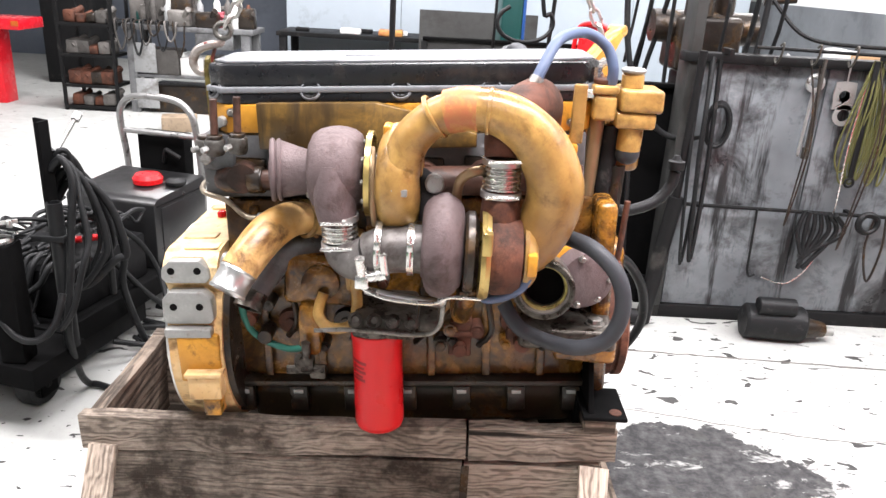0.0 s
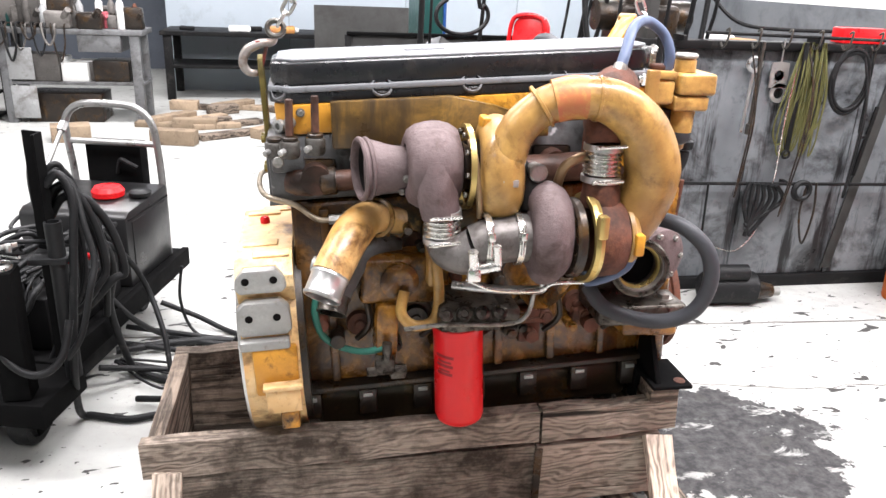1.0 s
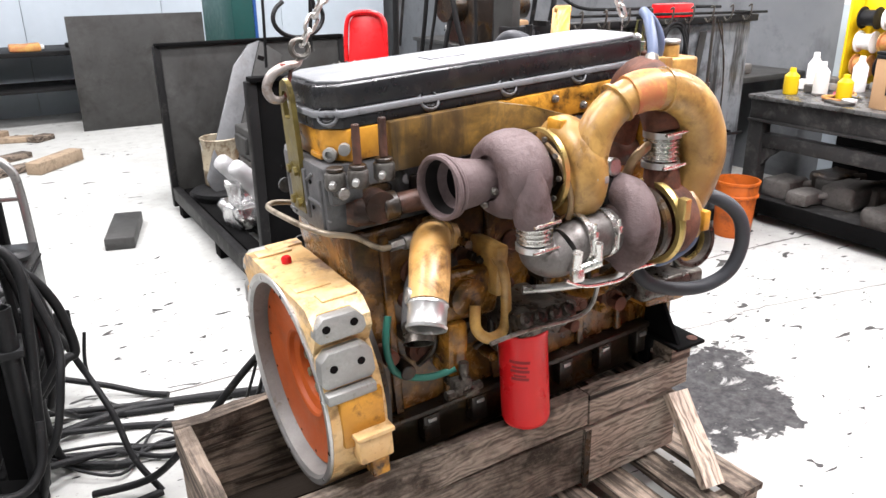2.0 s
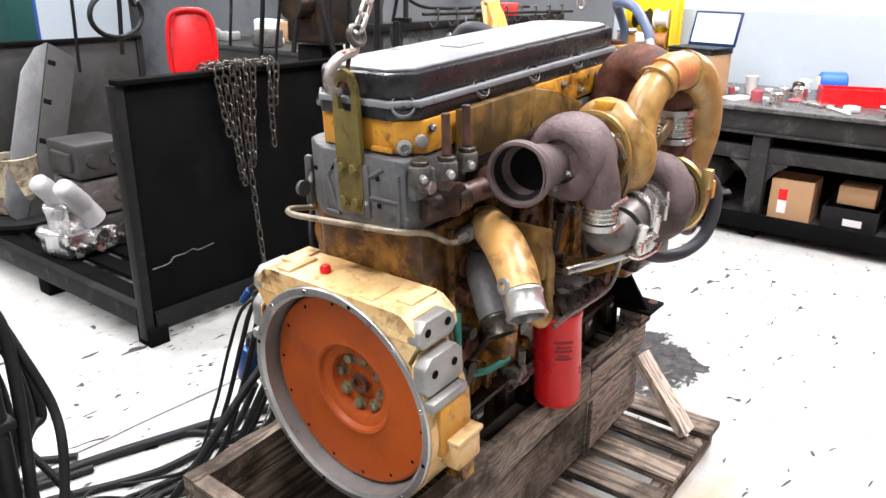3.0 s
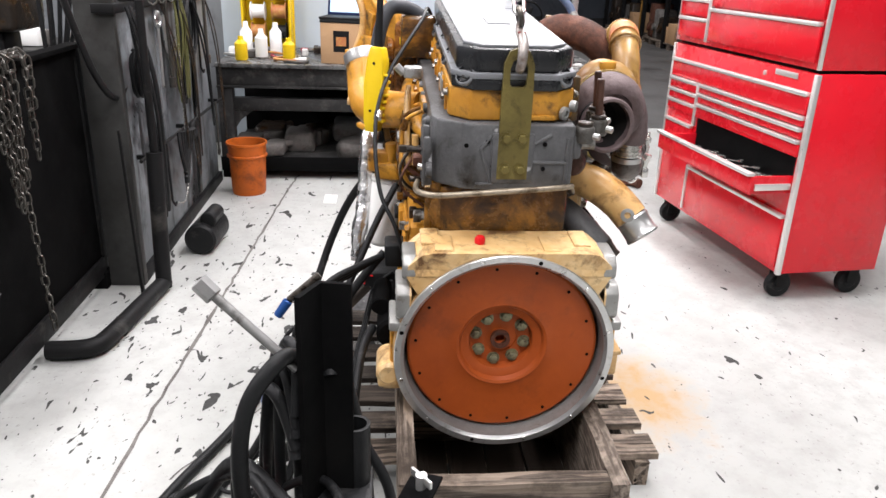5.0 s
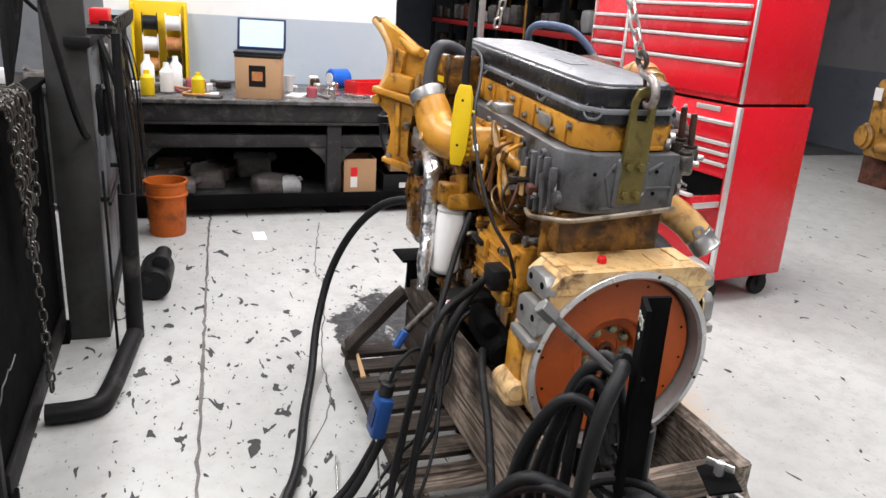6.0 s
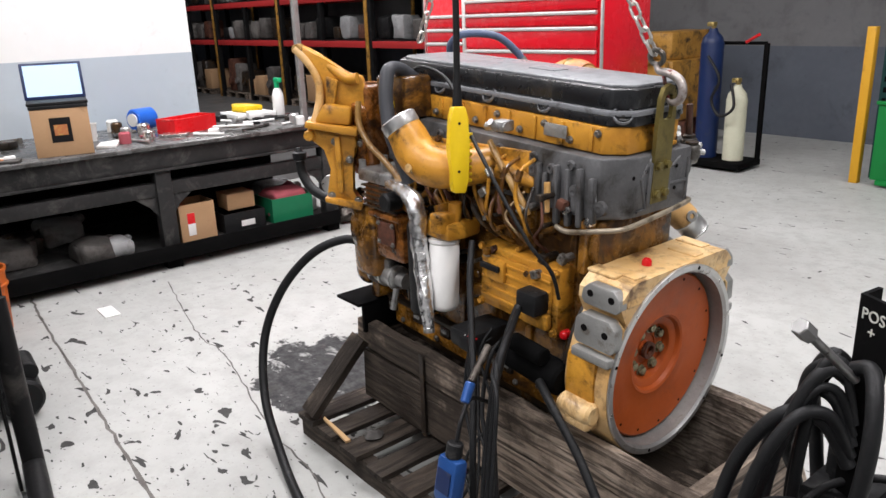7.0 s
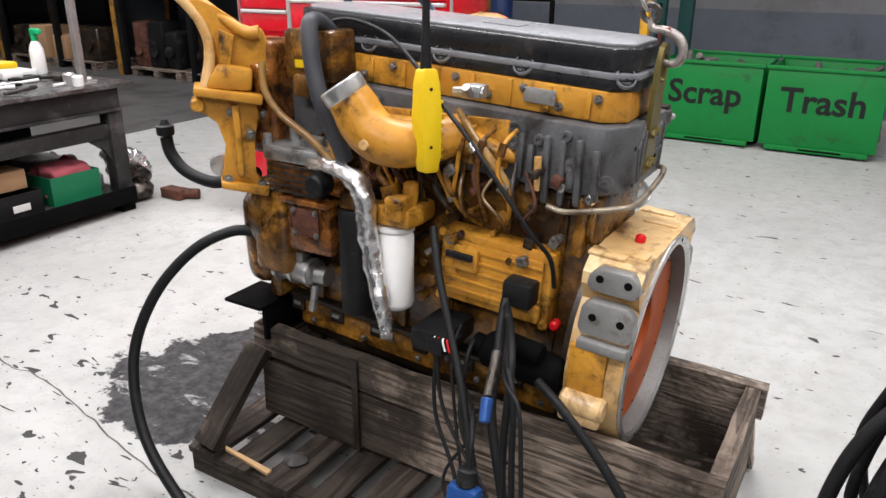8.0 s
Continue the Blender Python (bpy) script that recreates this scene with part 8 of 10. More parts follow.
low = drawer(0.02, COL - 0.025, 0.18, 0.44, cab)
tp_("edge_trim", box(COL - 0.024, COL - 0.006, 0.001, 0.024, 0.18, 0.44, 0.003), M_CHROME, "brushed metal edge strip", low)
tp_("name_strip", box(0.13, 0.30, 0.001, 0.006, 1.046, 1.072, 0.001), M_CHROME, "blank chrome badge", cab)
tp_("lock", lathe([(0, 0), (0.012, 0), (0.012, 0.008), (0, 0.009)], (0.38, 0.0, 1.04), Y, 14), M_CHROME, "", cab)
for z0, z1 in ((1.13, 1.30), (1.31, 1.42), (1.43, 1.50), (1.51, 1.58)):
    drawer(0.03, COL - 0.01, z0, z1, chest)
for z0, z1 in ((1.13, 1.24), (1.25, 1.34), (1.35, 1.42), (1.43, 1.5)):
    drawer(COL + 0.02, W - 0.03, z0, z1, chest)
tp_("chest_divider", box(COL - 0.008, COL + 0.018, -0.004, 0.02, 1.12, 1.60, 0.002), M_CHROME, "", chest)
for u in (0.08, W - 0.08):
    for v in (-0.07, -D + 0.07):
        c = tp_("caster", lathe([(0, 0), (0.03, 0), (0.035, 0.004), (0.06, 0.004), (0.065, 0.01), (0.065, 0.035), (0.06, 0.041), (0.035, 0.041), (0.03, 0.045), (0, 0.045)], (u - 0.022, v, 0.065), X, 28), M_RUBBER, "black caster wheel")
        tp_("caster_fork", join(box(u - 0.034, u - 0.026, v - 0.03, v + 0.03, 0.06, 0.148, 0.002), box(u + 0.026, u + 0.034, v - 0.03, v + 0.03, 0.06, 0.148, 0.002), box(u - 0.034, u + 0.034, v - 0.035, v + 0.035, 0.14, 0.149)), M_DARKSTEEL, "", c)

# ---- things in the black rack ----
RZ = 0.151


M_WRAP = surface("white_wrapped_port", (0.44, 0.44, 0.445), (0.28, 0.28, 0.28), 0.45, 0.1, 30, (0.4, 0.4, 0.4), 10, (0.6, 0.8), 0.3)


def alu_manifold(x, y, turn, size):
    m = Matrix.Translation((x, y, RZ)) @ Matrix.Rotation(radians(turn), 4, "Z") @ Matrix.Diagonal((size, size, size, 1))
    ob = thing("aluminium_manifold", x, y, RZ, "bright crumpled foil-wrapped manifold with two round ports", "manifold")
    part("casting", moved(rough(rough(join(box(-0.11, 0.11, -0.09, 0.09, 0.0, 0.10, 0.02, 3), box(-0.08, 0.10, -0.06, 0.07, 0.06, 0.19, 0.02, 3), rod((0.02, -0.12, 0.05), (0.02, 0.12, 0.07), 0.045, n=14)), 0.022, 17, 2), 0.008, 60), m), M_FOIL, ob, smooth=25)
    for dy in (-0.06, 0.07):
        part("port", moved(rough(tube([(0.03, dy, 0.12, 0.046), (-0.01, dy, 0.18, 0.044), (-0.05, dy - 0.02, 0.225, 0.038), (-0.085, dy - 0.03, 0.26, 0.037), (-0.105, dy - 0.035, 0.28, 0.032), (-0.112, dy - 0.036, 0.287, 0.014)], n=20), 0.002, 40), m), M_WRAP, ob, "white wrapped port")
    for k in range(6):
        part("stud", moved(rod((-0.1 + 0.04 * k, -0.09, 0.05), (-0.1 + 0.04 * k, -0.125, 0.05), 0.008, n=8), m), M_BRIGHT, ob)
    return ob


alu_manifold(0.62, 2.60, 10, 1.38)
for k, (zz, r) in enumerate(((RZ, 0.21), (RZ + 0.030, 0.20))):
    solo("round_cover", lathe([(0, 0), (r, 0), (r, 0.024), (r - 0.02, 0.028), (0.04, 0.028), (0.03, 0.034 if k else 0.028), (0, 0.034 if k else 0.028)], (0.63, 3.24 + 0.05 * (1 - k), zz), Z, 40), M_RUBBER, "black round cover plate lying in the rack", "cover plate", group="round covers")
PZ = RZ + 0.066
can = thing("paint_pail", 0.66, 3.33, PZ, "rust-stained cream steel pail without lid", "pail")
part("pail_body", lathe([(0, 0), (0.118, 0), (0.122, 0.008), (0.122, 0.10), (0.125, 0.105), (0.122, 0.11), (0.124, 0.30), (0.129, 0.308), (0.124, 0.314), (0.118, 0.308), (0.115, 0.03), (0, 0.03)], (0.66, 3.33, PZ), Z, 36),
     surface("rust_stained_cream_tin", (0.46, 0.42, 0.33), (0.28, 0.23, 0.15), 0.5, 0.1, 12, (0.12, 0.07, 0.035), 9, (0.5, 0.62), 0.2, 0.6), can)
part("pail_bail", tube([(0.66 + 0.128 * math.cos(a), 3.33 - 0.05 * math.sin(a), PZ + 0.29 - 0.14 * math.sin(a)) for a in np.linspace(0, math.pi, 9)], 0.004, 6, 4), M_STEEL, can)
# long folded cover leaning on the far end plate
lean = thing("engine_side_cover", 0.60, 3.15, RZ, "long folded aluminium engine cover leaning in the rack", "engine cover")
up = Vector((0.32, 0.25, 0.70)).normalized()
side = (Vector((0.94, -0.35, 0)) - up * Vector((0.94, -0.35, 0)).dot(up)).normalized()
away = up.cross(side).normalized()


def fold_frame(d):
    d = d.normalized()
    n = up.cross(d).normalized()
    o = Vector((0.61, 3.17, RZ + 0.01))
    return Matrix(((d.x, n.x, up.x, o.x), (d.y, n.y, up.y, o.y), (d.z, n.z, up.z, o.z), (0, 0, 0, 1)))


fa, fb_ = fold_frame(-side * 0.75 - away * 0.6), fold_frame(side * 0.9 + away * 0.35)
part("bright_face", moved(rough(slab([(0.0, 0.0), (0.10, 0.03), (0.15, 0.08), (0.14, 0.86), (0.07, 1.04), (0.0, 1.10)], -0.006, 0.006, 0.002, Matrix(((1, 0, 0, 0), (0, 0, 1, 0), (0, 1, 0, 0), (0, 0, 0, 1)))), 0.003, 14), fa), surface("streaked_cast_aluminium", (0.25, 0.257, 0.265), (0.12, 0.125, 0.13), 0.5, 0.5, 30, (0.14, 0.14, 0.14), 8, (0.5, 0.7), 0.3, 0.6), lean, "pale streaked face")
part("grey_face", moved(rough(slab([(0.006, 0.0), (0.16, 0.02), (0.17, 1.06), (0.006, 1.10)], -0.006, 0.006, 0.002, Matrix(((1, 0, 0, 0), (0, 0, 1, 0), (0, 1, 0, 0), (0, 0, 0, 1)))), 0.003, 14), fb_), M_OLDPANEL, lean, "dull grey face")
for k in range(4):
    part("slot", moved(box(0.015, 0.06, -0.0085, 0.0085, 0.25 + 0.24 * k, 0.28 + 0.24 * k, 0.002), fb_), M_HOLE_SHADE, lean, "black bar in place of an unlit slot")
for k, (x, y, s) in enumerate(((1.25, 2.3, 0.16), (1.4, 2.8, 0.2), (1.15, 3.0, 0.18), (1.45, 3.3, 0.22), (1.1, 2.0, 0.12))):
    b = rough(join(box(x - s, x + s, y - s * 0.8, y + s * 0.8, RZ, RZ + s * 1.6, s * 0.2), rod((x, y, RZ + s), (x - s * 0.4, y - s * 1.1, RZ + s * 1.9), s * 0.35, n=14), rod((x + s * 0.3, y, RZ + s), (x + s * 0.3, y + s, RZ + s), s * 0.4, n=14)), s * 0.12, 9, 1)
    solo("engine_casting", b, M_BROWNGREY, "dusty grey engine casting lying in the rack", "casting", group="castings in the rack")
red = thing("red_fuel_can", 1.50, 2.85, RZ, "red plastic fuel jug standing among castings", "fuel can")
part("jug_body", rough(slab([(-0.1, 0), (0.1, 0), (0.1, 0.28), (0.05, 0.34), (-0.06, 0.34), (-0.1, 0.3)], -0.08, 0.08, 0.02, Matrix.Translation((1.0, 2.15, RZ)) @ Matrix(((0, 0, 1, 0), (1, 0, 0, 0), (0, 1, 0, 0), (0, 0, 0, 1)))), 0.003, 10), M_RED, red)
part("jug_neck", rod((1.0, 2.15, RZ + 0.34), (1.0, 2.13, RZ + 0.40), 0.03, n=14), M_STEEL, red)
stack = thing("cylinder_head_stack", 0.76, 2.65, RZ, "stack of dusty grey cylinder heads in the rack", "cylinder heads")
for k in range(3):
    z = RZ + 0.19 * k
    part("stacked_head", rough(join(box(0.62 + 0.01 * (k % 2), 0.90, 2.50, 2.80, z, z + 0.175, 0.012), box(0.60, 0.63, 2.55, 2.74, z + 0.03, z + 0.13, 0.01), rod((0.70, 2.49, z + 0.09), (0.70, 2.52, z + 0.09), 0.035, n=14), rod((0.82, 2.49, z + 0.09), (0.82, 2.52, z + 0.09), 0.035, n=14)), 0.005, 14, 2), M_BROWNGREY if k % 2 else M_OLDPANEL, stack)
solo("oil_drum", lathe([(0, 0), (0.20, 0), (0.205, 0.01), (0.20, 0.26), (0.208, 0.27), (0.20, 0.28), (0.20, 0.52), (0.208, 0.53), (0.20, 0.54), (0.205, 0.79), (0.20, 0.80), (0, 0.79)], (1.41, 2.64, RZ), Z, 40), M_DARKSTEEL, "dark steel drum standing in the rack", "drum")
rs = thing("red_seat_shell", 1.42, 2.60, 0.95, "red plastic seat shell standing on a drum", "seat shell")
part("shell", rough(slab([(-0.10, 0), (0.10, 0), (0.125, 0.05), (0.115, 0.31), (0.08, 0.36), (-0.08, 0.36), (-0.115, 0.31), (-0.125, 0.05)], -0.03, 0.02, 0.015, Matrix.Translation((1.42, 2.60, 0.951)) @ Matrix.Rotation(radians(-40), 4, "Z") @ Matrix.Rotation(radians(82), 4, "X")), 0.006, 8), M_RED, rs)
part("shell_rim", tube([(1.42 + 0.125 * math.cos(-0.7) * s_, 2.60 + 0.125 * math.sin(-0.7) * s_ + 0.02, z_) for s_, z_ in ((-0.85, 0.955), (-1, 1.05), (-0.9, 1.25), (-0.5, 1.31), (0.5, 1.31), (0.9, 1.25), (1, 1.05), (0.85, 0.955))], 0.014, 10), M_RED, rs)
stand2 = thing("teal_machine_column", 1.17, 3.95, 0, "teal painted machine column standing behind the rack", "machine column")
part("column_body", rough(box(0.94, 1.09, 3.70, 4.50, 0.0, 1.75, 0.012), 0.002, 10, 2), M_TEAL, stand2)
part("column_edge", box(1.092, 1.115, 3.71, 3.74, 0.0, 1.75, 0.003), M_BLUE, stand2)
solo("steering_hose", tube([(1.02 + 0.17 * math.cos(a), 2.66 + 0.05 * math.cos(a), 1.30 + 0.11 * math.sin(a)) for a in np.linspace(2.2, 7.2, 15)] + [(1.10, 2.70, 1.9), (1.08, 2.72, 4.6)], 0.013, 10, 4), M_RUBBER, "black hose hanging in a wide loop", "hose")
for k, (x_, y_) in enumerate(((0.82, 2.75), (1.20, 2.95), (1.62, 2.5), (1.64, 2.25), (1.60, 2.05), (1.66, 1.95))):
    solo("hanging_rod", tube([(x_, y_, 4.6), (x_ + 0.03, y_, 2.0), (x_ + 0.02 - 0.02 * k, y_ + 0.02, 1.02 + 0.05 * (k % 3))], 0.009 + 0.004 * (k % 2), 8, 5), M_DARKSTEEL, "dark cable hanging over the rack", "cable", group="cables over the rack")

# ---- tools on the partition ----
def hang(name, bm, mat, label, cat, group=""):
    return solo(name, moved(bm, Matrix.Translation((0, -0.14, 0))), mat, label, cat, group=group)


def coil(x, y, z, r, tr, turns, seed=0, sag=1.0):
    rnd = random.Random(seed)
    pts = []
    for k in range(turns * 12):
        a = 2 * math.pi * k / 12
        rr = r * (1 + 0.08 * math.sin(k * 0.37 + seed))
        pts.append((x + rr * math.sin(a), y - 0.012 - 0.006 * (k // 12) + rnd.uniform(-0.002, 0.002), z - r * sag + rr * sag * math.cos(a)))
    return tube(pts, tr, 8, 2)


hang("hose_coil", coil(2.72, 1.55, 1.26, 0.10, 0.010, 4, 2, 1.5), M_RUBBER, "coil of black hose hung on the rail", "hose coil")
hank = random.Random(4)
for k in range(3):
    strands = []
    for j in range(6):
        a, b = 2.45 + 0.045 * k, hank.uniform(-0.05, 0.05)
        low = 0.80 + hank.uniform(-0.08, 0.10)
        strands.append(tube([(a + b * 0.3, 1.535, 1.29), (a - 0.02 + b, 1.522 - 0.004 * j, 1.12), (a - 0.03 + 1.6 * b, 1.525, low + 0.1), (a - 0.01 + 1.2 * b, 1.53, low), (a + 0.02 + b, 1.528, low + 0.08), (a + 0.03 + b * 0.6, 1.525, 1.08), (a + 0.01, 1.535, 1.285)], 0.0042, 6, 6))
    hang("rope_hank", join(*strands), M_ROPE, "hank of yellow-green rope hung on the rail", "rope", "rope hanks")
hang("coil_spring", coil(1.81, 1.58, 1.07, 0.05, 0.009, 6, 1, 1.9), M_RUBBER, "black coil of cable hung on the plate", "cable coil")
hang("lifting_eye", join(tube([(2.21 + 0.032 * math.cos(a), 1.56, 1.18 + 0.032 * math.sin(a)) for a in np.linspace(0, 6.28, 17)], 0.011, 8, 2), rod((2.21, 1.56, 1.15), (2.20, 1.56, 0.85), 0.008, n=8)), M_STEEL, "steel ring spanner hung on a hook", "spanner")
hang("gasket_plate", join(ring_plate(circle(0.048, 18), circle(0.028, 18), 0, 0.008, Matrix.Translation((2.365, 1.566, 1.045)) @ Matrix.Rotation(radians(90), 4, "X")), ring_plate([(-0.045, -0.06), (0.045, -0.06), (0.05, 0), (0.045, 0.06), (0, 0.065), (-0.045, 0.06), (-0.05, 0), (-0.045, -0.02)], circle(0.026, 8, 0, 0.0), 0, 0.008, Matrix.Translation((2.35, 1.566, 1.13)) @ Matrix.Rotation(radians(90), 4, "X")), rod((2.35, 1.56, 1.19), (2.35, 1.56, 1.30), 0.004, n=6)), M_STEEL, "steel gasket plate hung on wire", "gasket plate")
rng3 = random.Random(5)
for k in range(7):
    x = 2.05 + k * 0.19 + rng3.uniform(-0.03, 0.03)
    z1 = 1.29 if k % 3 else 0.595
    z0 = z1 - rng3.uniform(0.25, 0.55) if z1 > 1 else 0.60 - rng3.uniform(0.15, 0.36)
    kind = k % 4
    y = 1.535 if z1 < 1 else 1.515
    if kind == 0:
        b = join(rod((x, y, z1), (x + 0.01, y, z0), 0.006, n=8), tube([(x + 0.01, y, z0), (x + 0.02, y - 0.01, z0 - 0.03), (x + 0.045, y - 0.01, z0 - 0.02)], 0.006, 8))
    elif kind == 1:
        b = join(rod((x, y, z1), (x, y, z0), 0.009, n=8), rod((x, y, z0), (x, y, z0 - 0.05), 0.018, n=10))
    elif kind == 2:
        b = join(box(x - 0.012, x + 0.012, y - 0.004, y + 0.004, z0, z1, 0.002), tube([(x + 0.02 * math.cos(a), y, z0 - 0.02 + 0.02 * math.sin(a)) for a in np.linspace(0, 6.28, 11)], 0.006, 6, 2))
    else:
        b = tube([(x, y, z1), (x - 0.02, y - 0.01, (z0 + z1) / 2), (x + 0.03, y - 0.01, z0), (x + 0.06, y - 0.01, (z0 + z1) / 2), (x + 0.05, y, z1)], 0.006, 8)
    hang("hanging_tool", b, rng3.choice((M_DARKSTEEL, M_CHAIN, M_STEEL, M_DARKIRON, M_RUBBER)), "dark hand tool hung on the partition", "tool", "tools on the partition")
for k in range(9):
    x = 2.0 + k * 0.16
    hang("s_hook", tube([(x, 1.50, 1.335), (x + 0.008, 1.485, 1.345), (x + 0.004, 1.487, 1.29), (x, 1.512, 1.26), (x, 1.535, 1.28)], 0.005, 8), M_CHAIN, "bent steel hook on the rail", "hook", "hooks on the rail")
for k, (x0, z0, x1, z1, w) in enumerate(((3.02, 1.20, 2.86, 0.10, 0.028), (2.95, 0.98, 2.90, 0.62, 0.010))):
    hang("leaning_bar", slab([(x0 - w, z0), (x0 + w, z0), (x1 + w, z1), (x1 - w, z1)], -1.590 + 0.006 * (k % 3), -1.582 + 0.006 * (k % 3), 0.001, Matrix(((1, 0, 0, 0), (0, 0, -1, 0), (0, 1, 0, 0), (0, 0, 0, 1)))), M_OLDPANEL if k == 0 else M_DARKSTEEL, "flat dark steel strip hung on the partition", "steel strip", "steel strips on the partition")
hang("wire_line", tube([(2.42, 1.53, 1.20), (2.40, 1.52, 0.90), (2.41, 1.53, 0.60), (2.36, 1.52, 0.36), (2.26, 1.52, 0.24), (2.14, 1.53, 0.26)], 0.004, 6, 8), M_BRIGHT, "thin pale wire hanging on the partition", "wire")
hang("tool_roll", coil(2.58, 1.54, 0.60, 0.045, 0.012, 2, 4), M_RUBBER, "small black cable ring", "cable ring")
bunch = thing("strap_bunch", 2.3, 1.39, 0.35, "bunch of black straps and pliers hung on the rod", "straps")
for j in range(7):
    part("strap", tube([(2.28 + 0.02 * j, 1.39 - 0.008 * j, 0.60), (2.26 + 0.035 * j, 1.38, 0.50), (2.30 + 0.02 * math.sin(j * 3), 1.375, 0.38 - 0.03 * (j % 3))], 0.011, 8), M_RUBBER, bunch)
sm = thing("starter_motor_loose", 2.18, 1.29, 0, "greasy black starter motor lying by the partition", "starter motor")
part("motor_body", rough(rod((2.04, 1.27, 0.085), (2.32, 1.25, 0.085), 0.083, n=26, bevel=0.012), 0.003, 20), M_RUBBER, sm)
part("solenoid", rod((2.08, 1.23, 0.18), (2.25, 1.22, 0.18), 0.042, n=18, bevel=0.005), M_RUBBER, sm)
part("nose", rod((2.32, 1.25, 0.07), (2.42, 1.245, 0.065), 0.05, 0.036, 20, 0.006), M_DARKIRON, sm)
part("pinion", rod((2.42, 1.245, 0.06), (2.46, 1.242, 0.06), 0.022, n=10), M_PAD, sm)
solo("parts_box", box(2.66, 2.90, 1.43, 1.52, 1.287, 1.36, 0.006), M_RED, "small red metal box on the partition's rail", "metal box")
mach = thing("bench_grinder", 1.85, 1.9, 1.1, "dark greasy pedestal machine behind the partition", "grinder")
part("column", join(box(1.76, 1.94, 1.95, 2.15, 0.0, 1.15, 0.02), box(1.66, 2.04, 1.85, 2.25, 0.0, 0.04, 0.01)), M_DARKSTEEL, mach)
part("machine_head", rough(join(box(1.70, 2.02, 1.86, 2.16, 1.15, 1.42, 0.03, 3), rod((1.6, 2.0, 1.36), (2.12, 2.0, 1.36), 0.08, n=20), rod((1.80, 1.92, 1.42), (1.80, 1.92, 1.60), 0.07, n=16), rod((1.95, 2.0, 1.42), (1.95, 2.0, 1.55), 0.05, n=14), rod((2.1, 1.9, 1.5), (2.25, 1.88, 1.52), 0.02, n=10)), 0.008, 14, 1), M_DARKIRON, mach)
part("supply_hose", tube([(2.05, 1.90, 1.62), (2.12, 1.80, 1.50), (2.25, 1.70, 1.36), (2.5, 1.67, 1.33), (3.0, 1.66, 1.33), (3.4, 1.66, 1.32)], 0.010, 8), M_RUBBER, mach)
for k in range(5):
    x = 1.62 + 0.11 * k
    solo("hanging_cable", tube([(x, 1.68 + 0.02 * k, 4.6), (x + 0.03, 1.70, 2.4), (x + 0.02 * k, 1.72, 1.5), (x + 0.01, 1.72 + 0.03 * k, 0.9)], 0.010 + 0.003 * (k % 2), 8, 6), M_RUBBER, "black cable hanging from the ceiling", "cable", group="hanging cables")
solo("air_hose_loop", tube([(1.38, 1.62, 2.6), (1.36, 1.56, 1.6), (1.42, 1.50, 1.15), (1.56, 1.47, 0.93), (1.74, 1.47, 0.90), (1.90, 1.49, 1.02), (1.97, 1.53, 1.30), (2.0, 1.57, 2.0), (2.0, 1.6, 4.6)], 0.014, 10, 10), M_RUBBER, "black air hose hanging in a loop", "hose")
tube_set = thing("exhaust_tube", 1.3, 1.37, 0, "dark steel tube with a riser at the rack's foot", "steel tube")
part("floor_tube", tube([(0.94, 1.60, 0.042), (0.945, 1.50, 0.042), (0.97, 1.435, 0.042), (1.05, 1.405, 0.042), (1.35, 1.365, 0.042), (1.60, 1.335, 0.042)], 0.037, 16), M_DARKSTEEL, tube_set)
part("riser", tube([(1.585, 1.335, 0.02), (1.62, 1.335, 0.35), (1.655, 1.335, 0.65)], 0.036, 16), M_DARKSTEEL, tube_set)
part("upper_rod", rod((1.655, 1.335, 0.65), (1.67, 1.335, 1.30), 0.018, n=12), M_DARKSTEEL, tube_set)
solo("flat_bar", slab([(1.47, 0.02), (1.50, 0.02), (1.44, 0.80), (1.425, 0.80)], -1.405, -1.395, 0.001, Matrix(((1, 0, 0, 0), (0, 0, -1, 0), (0, 1, 0, 0), (0, 0, 0, 1)))), M_DARKSTEEL, "narrow dark flat bar leaning on the rack", "steel bar")
hs_ = random.Random(8)
for k in range(2):
    x = 1.70 + 0.04 * k
    solo("hung_hose", tube([(x, 1.40, 1.27), (x - 0.02, 1.34 - 0.01 * (k % 3), 1.05), (x + hs_.uniform(-0.04, 0.04), 1.31, hs_.uniform(0.62, 0.80)), (x + 0.02, 1.33, hs_.uniform(0.30, 0.52)), (x + hs_.uniform(0.0, 0.06), 1.36, 0.75), (x + 0.03, 1.40, 1.26)], hs_.choice((0.008, 0.011, 0.014)), 8, 8), hs_.choice((M_RUBBER, M_RUBBER, M_DARKIRON)), "black hose hung in a loop on the rail", "hose", group="hoses on the rail")
for k in range(4):
    x = 2.16 + 0.30 * k
    solo("hung_cable", tube([(x, 1.39, 1.27), (x + 0.03, 1.33, 1.0), (x + hs_.uniform(-0.05, 0.05), 1.31, hs_.uniform(0.35, 0.75)), (x + 0.05, 1.34, 0.9), (x + 0.04, 1.39, 1.26)], hs_.choice((0.004, 0.006)), 8, 8), hs_.choice((M_RUBBER, M_DARKIRON)), "thin dark cable hung in a loop on the rail", "cable", group="cables on the rail")

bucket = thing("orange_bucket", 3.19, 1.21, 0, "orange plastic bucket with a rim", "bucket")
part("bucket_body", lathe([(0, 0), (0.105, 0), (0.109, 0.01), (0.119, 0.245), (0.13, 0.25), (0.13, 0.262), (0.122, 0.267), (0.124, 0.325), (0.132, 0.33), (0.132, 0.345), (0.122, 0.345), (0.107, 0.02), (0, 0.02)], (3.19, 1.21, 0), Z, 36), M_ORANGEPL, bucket)
